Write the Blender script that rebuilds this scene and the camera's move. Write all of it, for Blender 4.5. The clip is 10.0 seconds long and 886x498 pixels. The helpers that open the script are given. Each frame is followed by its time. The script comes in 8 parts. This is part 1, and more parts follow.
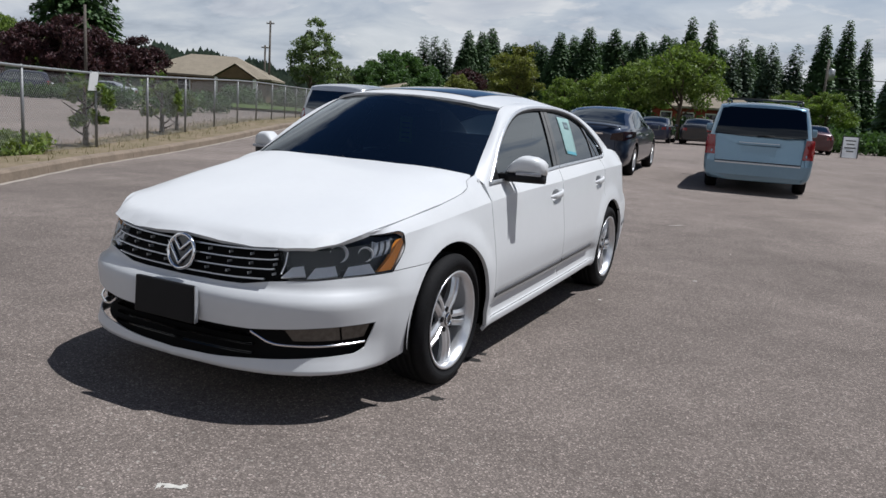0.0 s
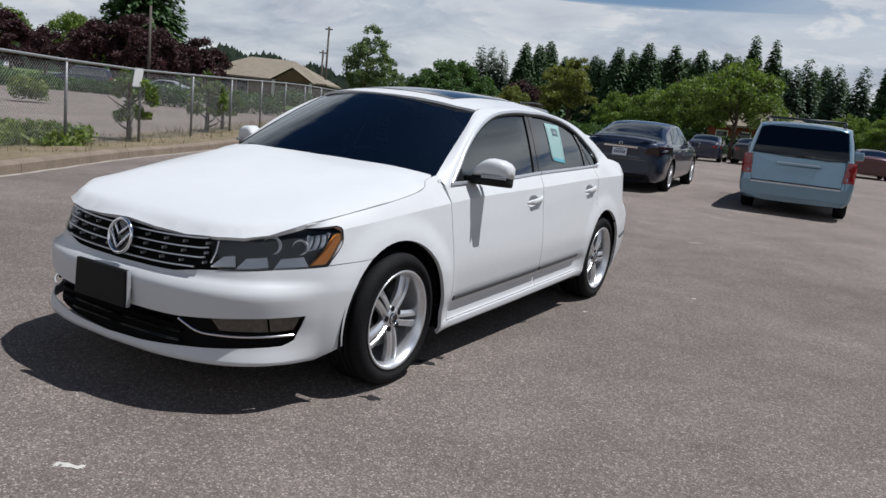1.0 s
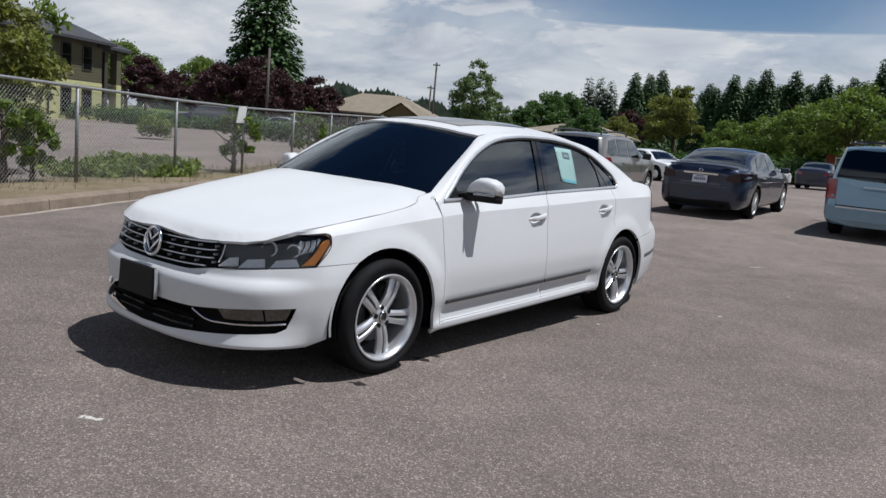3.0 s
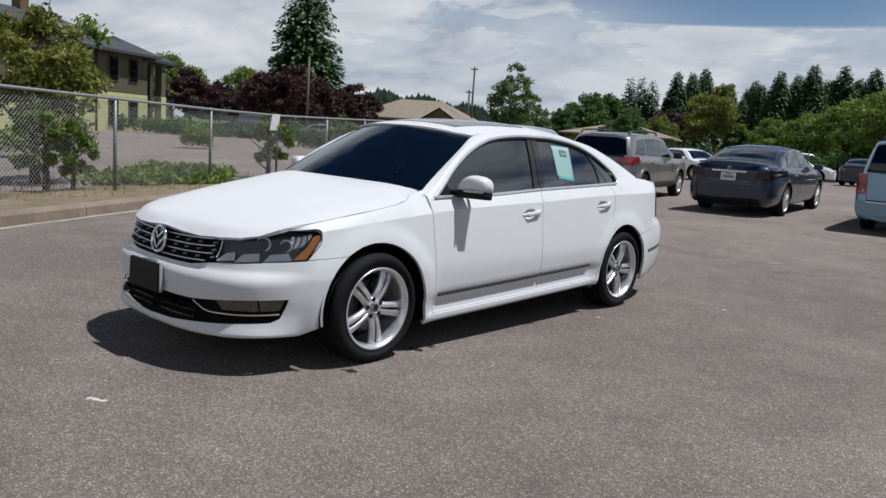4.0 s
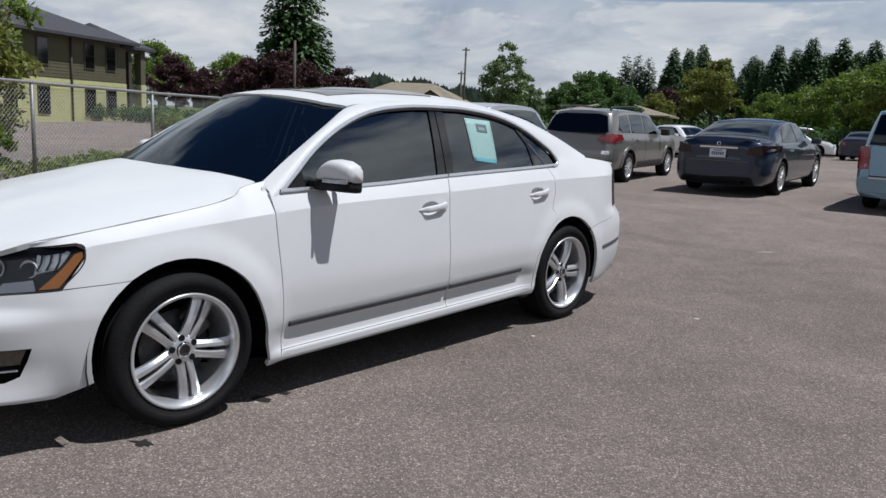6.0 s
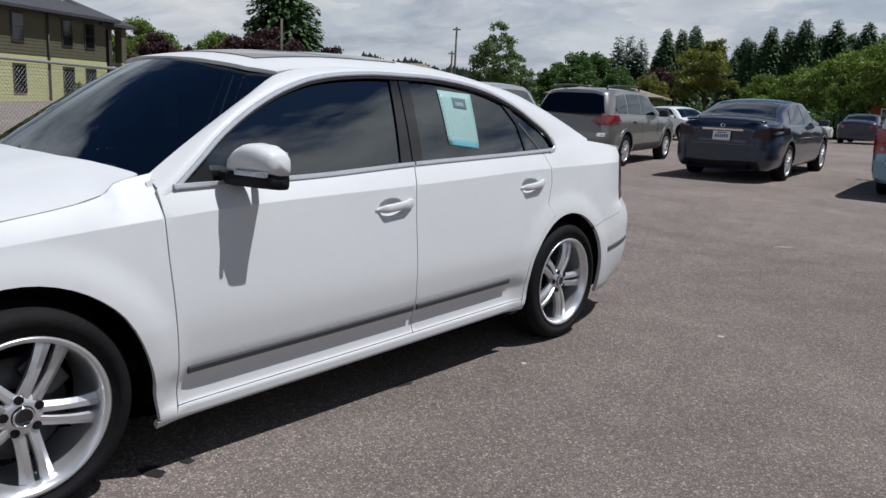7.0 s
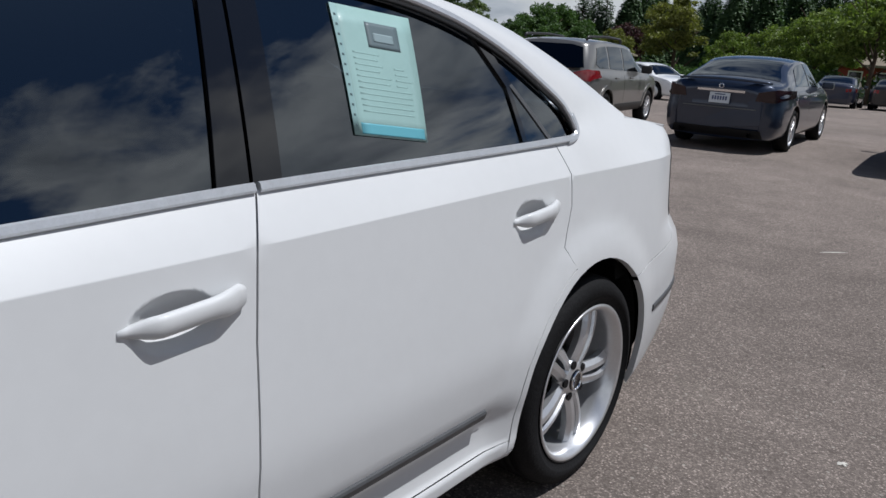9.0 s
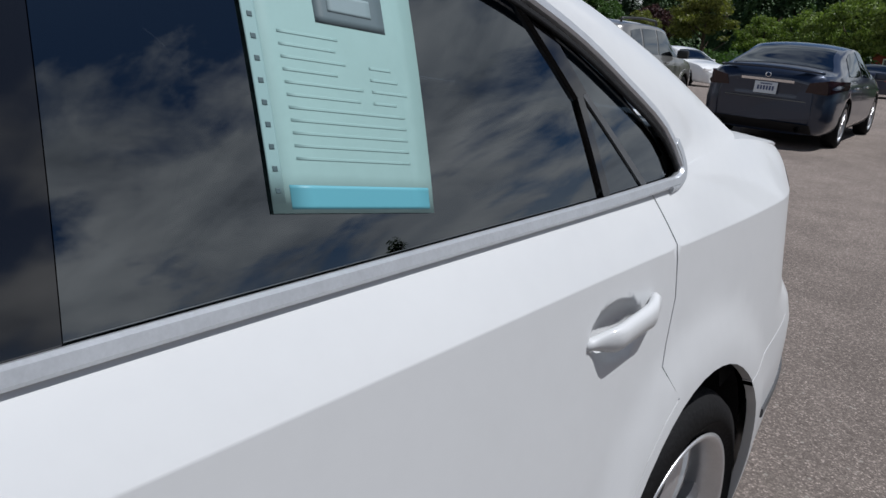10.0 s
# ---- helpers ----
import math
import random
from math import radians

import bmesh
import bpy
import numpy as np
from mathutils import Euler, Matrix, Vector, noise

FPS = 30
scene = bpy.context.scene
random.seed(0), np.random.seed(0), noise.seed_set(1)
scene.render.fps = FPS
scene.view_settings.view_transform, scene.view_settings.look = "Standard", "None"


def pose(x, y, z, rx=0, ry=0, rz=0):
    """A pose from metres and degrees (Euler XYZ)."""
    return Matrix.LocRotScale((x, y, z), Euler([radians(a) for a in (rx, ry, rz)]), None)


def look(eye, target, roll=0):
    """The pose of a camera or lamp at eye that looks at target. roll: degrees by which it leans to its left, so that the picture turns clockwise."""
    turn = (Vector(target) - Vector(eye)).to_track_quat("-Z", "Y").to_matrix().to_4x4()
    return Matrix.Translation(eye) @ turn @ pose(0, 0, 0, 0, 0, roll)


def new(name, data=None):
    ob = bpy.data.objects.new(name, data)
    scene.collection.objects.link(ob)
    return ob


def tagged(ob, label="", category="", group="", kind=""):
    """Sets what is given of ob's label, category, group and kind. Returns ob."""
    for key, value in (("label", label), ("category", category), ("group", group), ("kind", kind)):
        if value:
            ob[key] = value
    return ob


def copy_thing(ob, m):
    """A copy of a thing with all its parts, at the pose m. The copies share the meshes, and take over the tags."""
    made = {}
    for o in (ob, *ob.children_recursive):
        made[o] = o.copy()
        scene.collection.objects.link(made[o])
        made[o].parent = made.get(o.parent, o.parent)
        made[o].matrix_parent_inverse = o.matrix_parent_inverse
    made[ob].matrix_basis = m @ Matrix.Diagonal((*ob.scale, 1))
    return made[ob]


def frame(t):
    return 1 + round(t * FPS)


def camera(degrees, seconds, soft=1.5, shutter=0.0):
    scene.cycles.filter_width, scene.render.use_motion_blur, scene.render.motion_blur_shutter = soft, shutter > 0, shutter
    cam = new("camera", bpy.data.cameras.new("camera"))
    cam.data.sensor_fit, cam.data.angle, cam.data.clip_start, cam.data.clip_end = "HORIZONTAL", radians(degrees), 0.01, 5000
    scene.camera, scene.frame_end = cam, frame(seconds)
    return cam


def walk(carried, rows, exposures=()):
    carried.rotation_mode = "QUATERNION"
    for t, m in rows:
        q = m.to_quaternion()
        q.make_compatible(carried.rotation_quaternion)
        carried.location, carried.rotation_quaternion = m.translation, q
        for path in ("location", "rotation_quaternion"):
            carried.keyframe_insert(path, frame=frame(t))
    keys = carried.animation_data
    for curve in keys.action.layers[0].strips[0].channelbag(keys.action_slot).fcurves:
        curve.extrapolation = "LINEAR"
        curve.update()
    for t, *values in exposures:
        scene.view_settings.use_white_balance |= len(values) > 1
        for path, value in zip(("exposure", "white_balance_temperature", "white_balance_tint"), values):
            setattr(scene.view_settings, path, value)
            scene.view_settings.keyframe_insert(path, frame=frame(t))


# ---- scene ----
cam = camera(60.0, 10.0)
PATH = [
    (0, (2.43, -4.68, 1.344), (1.556, -2.918, 0.98), 4.0),
    (0.5, (2.592, -4.512, 1.344), (1.664, -2.778, 0.979), 5.3),
    (1, (2.837, -4.4, 1.329), (1.846, -2.699, 0.979), 6.1),
    (1.5, (3.108, -4.477, 1.289), (2.051, -2.811, 0.956), 6.4),
    (2, (3.327, -4.516, 1.324), (2.204, -2.891, 1.006), 6.3),
    (2.5, (3.488, -4.47, 1.352), (2.307, -2.885, 1.046), 5.8),
    (4, (4.065, -4.408, 1.351), (2.742, -2.938, 1.057), 4.0),
    (4.5, (4.162, -4.169, 1.333), (2.821, -2.717, 1.028), 3.5),
    (5, (4.147, -3.841, 1.326), (2.803, -2.395, 1.006), 3.2),
    (5.5, (3.948, -3.406, 1.328), (2.618, -1.948, 1.003), 2.7),
    (7, (3.115, -2.178, 1.283), (1.821, -0.702, 0.902), 2.9),
    (7.5, (2.778, -1.789, 1.262), (1.501, -0.308, 0.843), 3.0),
    (8, (2.483, -1.369, 1.236), (1.239, 0.128, 0.778), 3.5),
    (8.5, (2.153, -0.975, 1.243), (0.938, 0.54, 0.764), 4.0),
    (9, (1.839, -0.564, 1.249), (0.65, 0.966, 0.754), 4.6),
    (9.5, (1.557, -0.204, 1.254), (0.362, 1.317, 0.745), 4.9),
    (10, (1.305, 0.088, 1.254), (0.095, 1.583, 0.704), 5.9),
]
walk(cam, [(t, look(eye, target, roll)) for t, eye, target, roll in PATH], [(0, 0.05, 6220, 10), (2.5, 0.03, 6220, 10), (5.5, 0.0, 6220, 10), (7.0, -0.06, 6220, 10), (8.5, -0.13, 6220, 10), (10, -0.20, 6200, 10)])

# ---- light and sky ----
SUN_DIR = Vector((0.128, 0.098, 0.37)).normalized()
sun_data = bpy.data.lights.new("sun", "SUN")
sun_data.energy, sun_data.angle, sun_data.color = 5.0, radians(0.53), (1.0, 0.98, 0.955)
sun = new("sun", sun_data)
sun.matrix_world = look(SUN_DIR * 60, (0, 0, 0))

world = bpy.data.worlds.new("sky")
scene.world = world
world.use_nodes = True


class Nodes:
    """Short hand for building node trees."""

    def __init__(self, tree):
        self.tree = tree
        tree.nodes.clear()

    def add(self, kind, **settings):
        node = self.tree.nodes.new(kind)
        for key, value in settings.items():
            if key in node.inputs:
                self.put(node.inputs[key], value)
        return node

    def put(self, socket, value):
        if isinstance(value, bpy.types.NodeSocket):
            self.tree.links.new(value, socket)
        else:
            if isinstance(value, tuple) and len(value) == 3 and socket.type == "RGBA":
                value = (*value, 1.0)
            socket.default_value = value

    def math(self, op, a, b=0.0, c=None):
        node = self.tree.nodes.new("ShaderNodeMath")
        node.operation = op
        self.put(node.inputs[0], a)
        self.put(node.inputs[1], b)
        if c is not None:
            self.put(node.inputs[2], c)
        return node.outputs[0]

    def mix(self, fac, a, b, blend="MIX"):
        node = self.tree.nodes.new("ShaderNodeMix")
        node.data_type, node.blend_type = "RGBA", blend
        self.put(node.inputs[0], fac)
        self.put(node.inputs[6], a)
        self.put(node.inputs[7], b)
        return node.outputs[2]

    def ramp(self, fac, stops):
        node = self.tree.nodes.new("ShaderNodeValToRGB")
        els = node.color_ramp.elements
        while len(els) < len(stops):
            els.new(0.5)
        for el, (at, col) in zip(els, stops):
            el.position = at
            el.color = (col, col, col, 1) if isinstance(col, (int, float)) else (*col, 1)
        self.put(node.inputs[0], fac)
        return node.outputs[0]

    def noise(self, where, scale, detail=4.0, rough=0.55, distort=0.0):
        node = self.add("ShaderNodeTexNoise", Scale=scale, Detail=detail, Roughness=rough, Distortion=distort)
        self.put(node.inputs["Vector"], where)
        return node.outputs["Fac"]

    def coords(self, kind="Object"):
        return self.tree.nodes.new("ShaderNodeTexCoord").outputs[kind]

    def scaled(self, where, scale):
        node = self.tree.nodes.new("ShaderNodeMapping")
        self.put(node.inputs["Vector"], where)
        node.inputs["Scale"].default_value = scale
        return node.outputs[0]


def build_sky():
    n = Nodes(world.node_tree)
    where = n.coords("Generated")
    sky = n.add("ShaderNodeTexSky")
    sky.sky_type, sky.sun_disc = "NISHITA", False
    sky.sun_elevation = math.asin(SUN_DIR.z)
    sky.sun_rotation = math.atan2(SUN_DIR.x, SUN_DIR.y)
    sky.air_density, sky.dust_density = 1.0, 1.0
    split = n.add("ShaderNodeSeparateXYZ", Vector=where)
    up = n.math("MAXIMUM", split.outputs[2], 0.0)
    away = n.math("ADD", up, 0.24)
    flat = n.add("ShaderNodeCombineXYZ", X=n.math("DIVIDE", split.outputs[0], away), Y=n.math("DIVIDE", split.outputs[1], away), Z=3.7)
    low = n.scaled(flat.outputs[0], (0.8, 1.0, 1.0))
    big = n.noise(low, 0.9, 7.0, 0.55, 0.25)
    fine = n.noise(low, 3.4, 8.0, 0.6, 0.3)
    body = n.math("ADD", n.math("MULTIPLY", big, 0.62), n.math("MULTIPLY", fine, 0.38))
    clear = n.ramp(up, [(0.20, 0.0), (0.34, 0.05), (0.52, 0.10), (0.68, 0.22), (0.9, 0.26)])
    gap = n.add("ShaderNodeVectorMath", Vector=where)
    gap.operation = "DOT_PRODUCT"
    gap.inputs[1].default_value = (-0.33, 0.91, 0.235)
    hole = n.ramp(n.math("MULTIPLY", gap.outputs["Value"], n.math("MINIMUM", n.math("MULTIPLY", up, 6.6), 1.0)), [(0.965, 0.0), (0.995, 0.22)])
    clear = n.math("ADD", clear, hole)
    cover = n.ramp(n.math("SUBTRACT", body, clear), [(0.38, 0.0), (0.455, 1.0)])
    haze = n.ramp(up, [(0.0, 1.0), (0.12, 0.85), (0.24, 0.0)])
    cover = n.math("MAXIMUM", cover, n.math("MULTIPLY", haze, n.math("SUBTRACT", 0.92, n.math("MULTIPLY", hole, 4.0))))
    tone = n.noise(low, 2.1, 7.0, 0.58, 0.5)
    cloud = n.ramp(tone, [(0.30, (0.40, 0.44, 0.50)), (0.43, (0.84, 0.88, 0.94)), (0.54, (1.26, 1.28, 1.30)), (0.70, (1.70, 1.70, 1.70))])
    soft = n.ramp(tone, [(0.32, (0.62, 0.67, 0.76)), (0.46, (0.88, 0.93, 1.01)), (0.60, (1.14, 1.16, 1.18)), (0.72, (1.34, 1.34, 1.34))])
    cloud = n.mix(n.ramp(up, [(0.15, 0.0), (0.32, 1.0)]), soft, cloud)
    depth = n.mix(n.ramp(up, [(0.14, 0.0), (0.40, 1.0)]), (0.085, 0.105, 0.125), (0.034, 0.052, 0.074))
    blue = n.mix(1.0, sky.outputs[0], depth, "MULTIPLY")
    colour = n.mix(cover, blue, cloud)
    ground = n.math("GREATER_THAN", 0.0, split.outputs[2])
    colour = n.mix(ground, colour, (0.16, 0.16, 0.15))
    back = n.add("ShaderNodeBackground", Color=colour, Strength=0.56)
    out = n.add("ShaderNodeOutputWorld")
    n.put(out.inputs["Surface"], back.outputs[0])


build_sky()

# ---- materials ----


def surface(name, base, rough=0.5, metal=0.0, coat=0.0, spec=0.5, vary=0.0, scale=8.0, bump=0.0, bump_scale=60.0, alt=None, stretch=(1, 1, 1), per_object=0.0):
    """A principled material with two scales of variation in colour and a fine relief."""
    mat = bpy.data.materials.new(name)
    mat.use_nodes = True
    n = Nodes(mat.node_tree)
    where = n.scaled(n.coords("Object"), stretch)
    colour = base
    if vary or alt:
        other = alt or tuple(c * (1 - vary) for c in base)
        one = n.ramp(n.noise(where, scale, 6.0, 0.6), [(0.35, 0.0), (0.68, 1.0)])
        colour = n.mix(one, base, other)
        two = n.ramp(n.noise(where, scale * 9, 4.0, 0.6), [(0.3, 1.0 - 0.5 * vary), (0.7, 1.0 + 0.3 * vary)])
        colour = n.mix(1.0, colour, two, "MULTIPLY")
    if per_object:
        info = n.tree.nodes.new("ShaderNodeObjectInfo")
        lift = n.math("ADD", n.math("MULTIPLY", info.outputs["Random"], 2 * per_object), 1 - per_object)
        colour = n.mix(1.0, colour, n.add("ShaderNodeCombineXYZ", X=lift, Y=lift, Z=lift).outputs[0], "MULTIPLY")
    shader = n.add("ShaderNodeBsdfPrincipled", Roughness=rough, Metallic=metal)
    n.put(shader.inputs["Base Color"], colour)
    shader.inputs["Specular IOR Level"].default_value = spec
    shader.inputs["Coat Weight"].default_value = coat
    shader.inputs["Coat Roughness"].default_value = 0.04
    if bump:
        relief = n.add("ShaderNodeBump", Strength=bump, Distance=0.01)
        n.put(relief.inputs["Height"], n.noise(where, bump_scale, 6.0, 0.6))
        n.put(shader.inputs["Normal"], relief.outputs[0])
    out = n.add("ShaderNodeOutputMaterial")
    n.put(out.inputs["Surface"], shader.outputs[0])
    return mat


def tinted_glass(name, tint, gloss=1.0, ior=1.98):
    mat = bpy.data.materials.new(name)
    mat.use_nodes = True
    n = Nodes(mat.node_tree)
    clear = n.add("ShaderNodeBsdfTransparent", Color=tint)
    shine = n.add("ShaderNodeBsdfGlossy", Roughness=0.012, Color=(0.90 * gloss, 0.96 * gloss, gloss))
    facing = n.add("ShaderNodeFresnel", IOR=ior)
    mixed = n.add("ShaderNodeMixShader")
    n.put(mixed.inputs[0], facing.outputs[0])
    n.put(mixed.inputs[1], clear.outputs[0])
    n.put(mixed.inputs[2], shine.outputs[0])
    out = n.add("ShaderNodeOutputMaterial")
    n.put(out.inputs["Surface"], mixed.outputs[0])
    return mat


def asphalt_material():
    """Worn asphalt: pale stones in dark binder, broad stains, sealed brown stretch towards the fence."""
    mat = bpy.data.materials.new("worn_asphalt")
    mat.use_nodes = True
    n = Nodes(mat.node_tree)
    where = n.coords("Object")
    stones = n.tree.nodes.new("ShaderNodeTexVoronoi")
    stones.feature = "F1"
    n.put(stones.inputs["Vector"], where)
    stones.inputs["Scale"].default_value = 160.0
    tone = n.add("ShaderNodeSeparateColor", Color=stones.outputs["Color"])
    grain = n.ramp(tone.outputs[0], [(0.0, 0.112), (0.5, 0.152), (0.84, 0.200), (0.94, 0.27), (1.0, 0.38)])
    gap = n.ramp(stones.outputs["Distance"], [(0.25, 1.0), (0.75, 0.72)])
    colour = n.mix(1.0, grain, gap, "MULTIPLY")
    colour = n.mix(1.0, colour, (1.095, 0.925, 0.83), "MULTIPLY")
    chips = n.tree.nodes.new("ShaderNodeTexVoronoi")
    chips.feature = "F1"
    n.put(chips.inputs["Vector"], where)
    chips.inputs["Scale"].default_value = 34.0
    chip_tone = n.add("ShaderNodeSeparateColor", Color=chips.outputs["Color"])
    chip = n.math("MULTIPLY", n.ramp(chip_tone.outputs[1], [(0.87, 0.0), (0.90, 1.0)]), n.ramp(chips.outputs["Distance"], [(0.16, 1.0), (0.26, 0.0)]))
    colour = n.mix(n.math("MULTIPLY", chip, 0.75), colour, (0.31, 0.29, 0.26))
    coarse = n.noise(where, 34.0, 5.0, 0.7)
    colour = n.mix(1.0, colour, n.ramp(coarse, [(0.3, 0.80), (0.7, 1.20)]), "MULTIPLY")
    broad = n.noise(where, 0.42, 6.0, 0.62, 0.4)
    colour = n.mix(1.0, colour, n.ramp(broad, [(0.30, 0.80), (0.66, 1.13)]), "MULTIPLY")
    blotch = n.noise(where, 2.6, 5.0, 0.62, 0.3)
    colour = n.mix(1.0, colour, n.ramp(blotch, [(0.3, 0.86), (0.72, 1.10)]), "MULTIPLY")
    dusty = n.noise(where, 1.3, 7.0, 0.7, 0.8)
    colour = n.mix(n.ramp(dusty, [(0.62, 0.0), (0.74, 0.35)]), colour, (0.17, 0.152, 0.13))
    split = n.add("ShaderNodeSeparateXYZ", Vector=where)
    edge = n.math("ADD", n.math("ADD", n.math("MULTIPLY", split.outputs[0], 0.87), n.math("MULTIPLY", split.outputs[1], 0.46)), n.math("MULTIPLY", n.noise(where, 0.8, 4.0), 1.6))
    sealed = n.ramp(n.math("MULTIPLY", n.math("ADD", edge, 9.0), 0.1), [(0.04, 0.0), (0.13, 1.0), (0.40, 0.0)])
    brown = n.mix(1.0, colour, (1.14, 0.99, 0.87), "MULTIPLY")
    colour = n.mix(n.math("MULTIPLY", sealed, 0.9), colour, brown)
    # brightness painted into the far asphalt, in place of its grazing sheen
    far_lift = n.ramp(n.math("MULTIPLY", n.math("ADD", split.outputs[1], n.math("MULTIPLY", broad, 5.0)), 0.05), [(0.30, 1.0), (0.60, 1.22)])
    colour = n.mix(1.0, colour, far_lift, "MULTIPLY")
    shader = n.add("ShaderNodeBsdfPrincipled", Roughness=0.95)
    n.put(shader.inputs["Base Color"], colour)
    shader.inputs["Specular IOR Level"].default_value = 0.12
    relief = n.add("ShaderNodeBump", Strength=0.55, Distance=0.005)
    n.put(relief.inputs["Height"], n.math("ADD", n.math("MULTIPLY", tone.outputs[0], 0.6), n.math("MULTIPLY", coarse, 0.8)))
    n.put(shader.inputs["Normal"], relief.outputs[0])
    out = n.add("ShaderNodeOutputMaterial")
    n.put(out.inputs["Surface"], shader.outputs[0])
    return mat


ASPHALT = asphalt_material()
WHITE_PAINT = surface("white_car_paint", (0.58, 0.59, 0.60), 0.45, 0.0, 0.35, 0.22, 0.025, 3.0)
BLACK_PLASTIC = surface("black_plastic", (0.008, 0.008, 0.009), 0.55, 0, 0, 0.2, 0.2, 20, 0.15, 400)
GLOSS_BLACK = surface("gloss_black_trim", (0.006, 0.006, 0.007), 0.05, 0, 0.6)
# underbody, and the near-black standing in for shade inside deep grille openings
DARK_VOID = surface("underbody_and_cavity_shade", (0.008, 0.008, 0.008), 0.9, 0, 0, 0.1)
RUBBER = surface("tyre_rubber", (0.010, 0.010, 0.011), 0.75, 0, 0, 0.15, 0.3, 12, 0.3, 90)
CHROME = surface("chrome", (0.82, 0.82, 0.83), 0.12, 1.0)
SATIN_CHROME = surface("satin_chrome", (0.62, 0.64, 0.67), 0.32, 0.6, 0, 0.5, 0.12, 30)
ALLOY = surface("silver_alloy", (0.68, 0.69, 0.71), 0.30, 0.75, 0.3, 0.5, 0.08, 20)
STEEL_DARK = surface("brake_steel", (0.10, 0.10, 0.10), 0.45, 0.8, 0, 0.5, 0.3, 20)
STRIP_GREY = surface("rubbing_strip", (0.075, 0.078, 0.083), 0.4, 0, 0, 0.4, 0.15, 30)
AMBER = surface("amber_reflector", (1.0, 0.36, 0.05), 0.45, 0, 0.3)
RED_LENS = surface("red_tail_lens", (0.26, 0.010, 0.014), 0.15, 0, 0.9, 0.5, 0.3, 40)
LAMP_GREY = surface("grey_lamp_facets", (0.44, 0.46, 0.50), 0.25, 0.6, 0, 0.5, 0.3, 40)
FOG_LENS = surface("smoky_fog_lens", (0.085, 0.072, 0.058), 0.15, 0.2, 0.8, 0.5, 0.4, 40)
SMOKED_RED = surface("smoked_tail_lens", (0.018, 0.005, 0.007), 0.2, 0, 0.15)
LAMP_SILVER = surface("lamp_reflector", (0.95, 0.95, 0.96), 0.45, 0.15, 0, 0.5, 0.06, 30)
GRILLE_BAR = surface("grey_grille_bar", (0.50, 0.51, 0.53), 0.30, 0.85, 0, 0.5, 0.1, 30)
LAMP_BEZEL = surface("lamp_bezel", (0.014, 0.017, 0.022), 0.3, 0.2, 0, 0.5, 0.3, 30)
GLASS = tinted_glass("tinted_car_glass", (0.030, 0.040, 0.050), 1.0, 2.2)
SHIELD = tinted_glass("windscreen_glass", (0.30, 0.36, 0.38))
CLEAR = tinted_glass("clear_lens", (0.96, 0.97, 0.98), 1.0, 1.25)
INTERIOR = surface("dark_cabin_cloth", (0.012, 0.012, 0.014), 0.8, 0, 0, 0.2, 0.3, 20)

# ---- mesh helpers ----


def mesh_from(name, verts, faces, mats, smooth=False, slots=None):
    me = bpy.data.meshes.new(name)
    me.from_pydata([tuple(v) for v in verts], [], [tuple(f) for f in faces])
    for m in mats if isinstance(mats, (list, tuple)) else [mats]:
        me.materials.append(m)
    if slots is not None:
        me.polygons.foreach_set("material_index", slots)
    if smooth:
        me.polygons.foreach_set("use_smooth", [True] * len(me.polygons))
    me.update()
    return me


def part(name, data, parent=None, label="", material=None):
    """Links a mesh or bmesh as one object under a thing or part."""
    if isinstance(data, bmesh.types.BMesh):
        me = bpy.data.meshes.new(name)
        data.to_mesh(me)
        data.free()
        me.materials.append(material)
        data = me
    ob = new(name, data)
    ob.parent = parent
    return tagged(ob, label)


def thing(name, label, category, m=None, group="", kind=""):
    ob = new(name)
    if m is not None:
        ob.matrix_world = m
    return tagged(ob, label, category, group, kind)


def box_bm(size, at=(0, 0, 0), bevel=0.0, turn=None, bm=None):
    own = bmesh.new()
    bmesh.ops.create_cube(own, size=1.0, matrix=Matrix.Diagonal((*size, 1)))
    if bevel:
        bmesh.ops.bevel(own, geom=own.edges[:], offset=bevel, segments=2, affect="EDGES", profile=0.6)
    m = Matrix.Translation(at) @ (turn or Matrix())
    bmesh.ops.transform(own, matrix=m, verts=own.verts)
    if bm is None:
        return own
    return join_bm(bm, own)


def join_bm(bm, other):
    me = bpy.data.meshes.new("join")
    other.to_mesh(me)
    other.free()
    bm.from_mesh(me)
    bpy.data.meshes.remove(me)
    return bm


def tube(points, radius, sides=8, closed=False, taper=None):
    """Verts and faces of a tube along points."""
    pts = [Vector(p) for p in points]
    verts, faces, count = [], [], len(pts)
    up = Vector((0.13, 0.21, 1)).normalized()
    for i, p in enumerate(pts):
        a = pts[i - 1] if (i or closed) else p
        b = pts[(i + 1) % count] if (i < count - 1 or closed) else p
        way = (b - a).normalized()
        u = way.cross(up)
        if u.length < 0.05:
            u = way.cross(Vector((1, 0, 0)))
        u.normalize()
        v = way.cross(u)
        r = radius if taper is None else radius * (1 + (taper - 1) * i / max(1, count - 1))
        for k in range(sides):
            a2 = 2 * math.pi * k / sides
            verts.append(p + (u * math.cos(a2) + v * math.sin(a2)) * r)
    for i in range(count if closed else count - 1):
        j = (i + 1) % count
        for k in range(sides):
            l = (k + 1) % sides
            faces.append((i * sides + k, i * sides + l, j * sides + l, j * sides + k))
    if not closed:
        faces.append(tuple(range(sides))[::-1])
        faces.append(tuple((count - 1) * sides + k for k in range(sides)))
    return verts, faces


def tubes_mesh(name, runs, material, smooth=True):
    verts, faces = [], []
    for run in runs:
        v, f = tube(*run) if isinstance(run, tuple) else tube(**run)
        faces += [tuple(i + len(verts) for i in face) for face in f]
        verts += v
    return mesh_from(name, verts, faces, material, smooth)


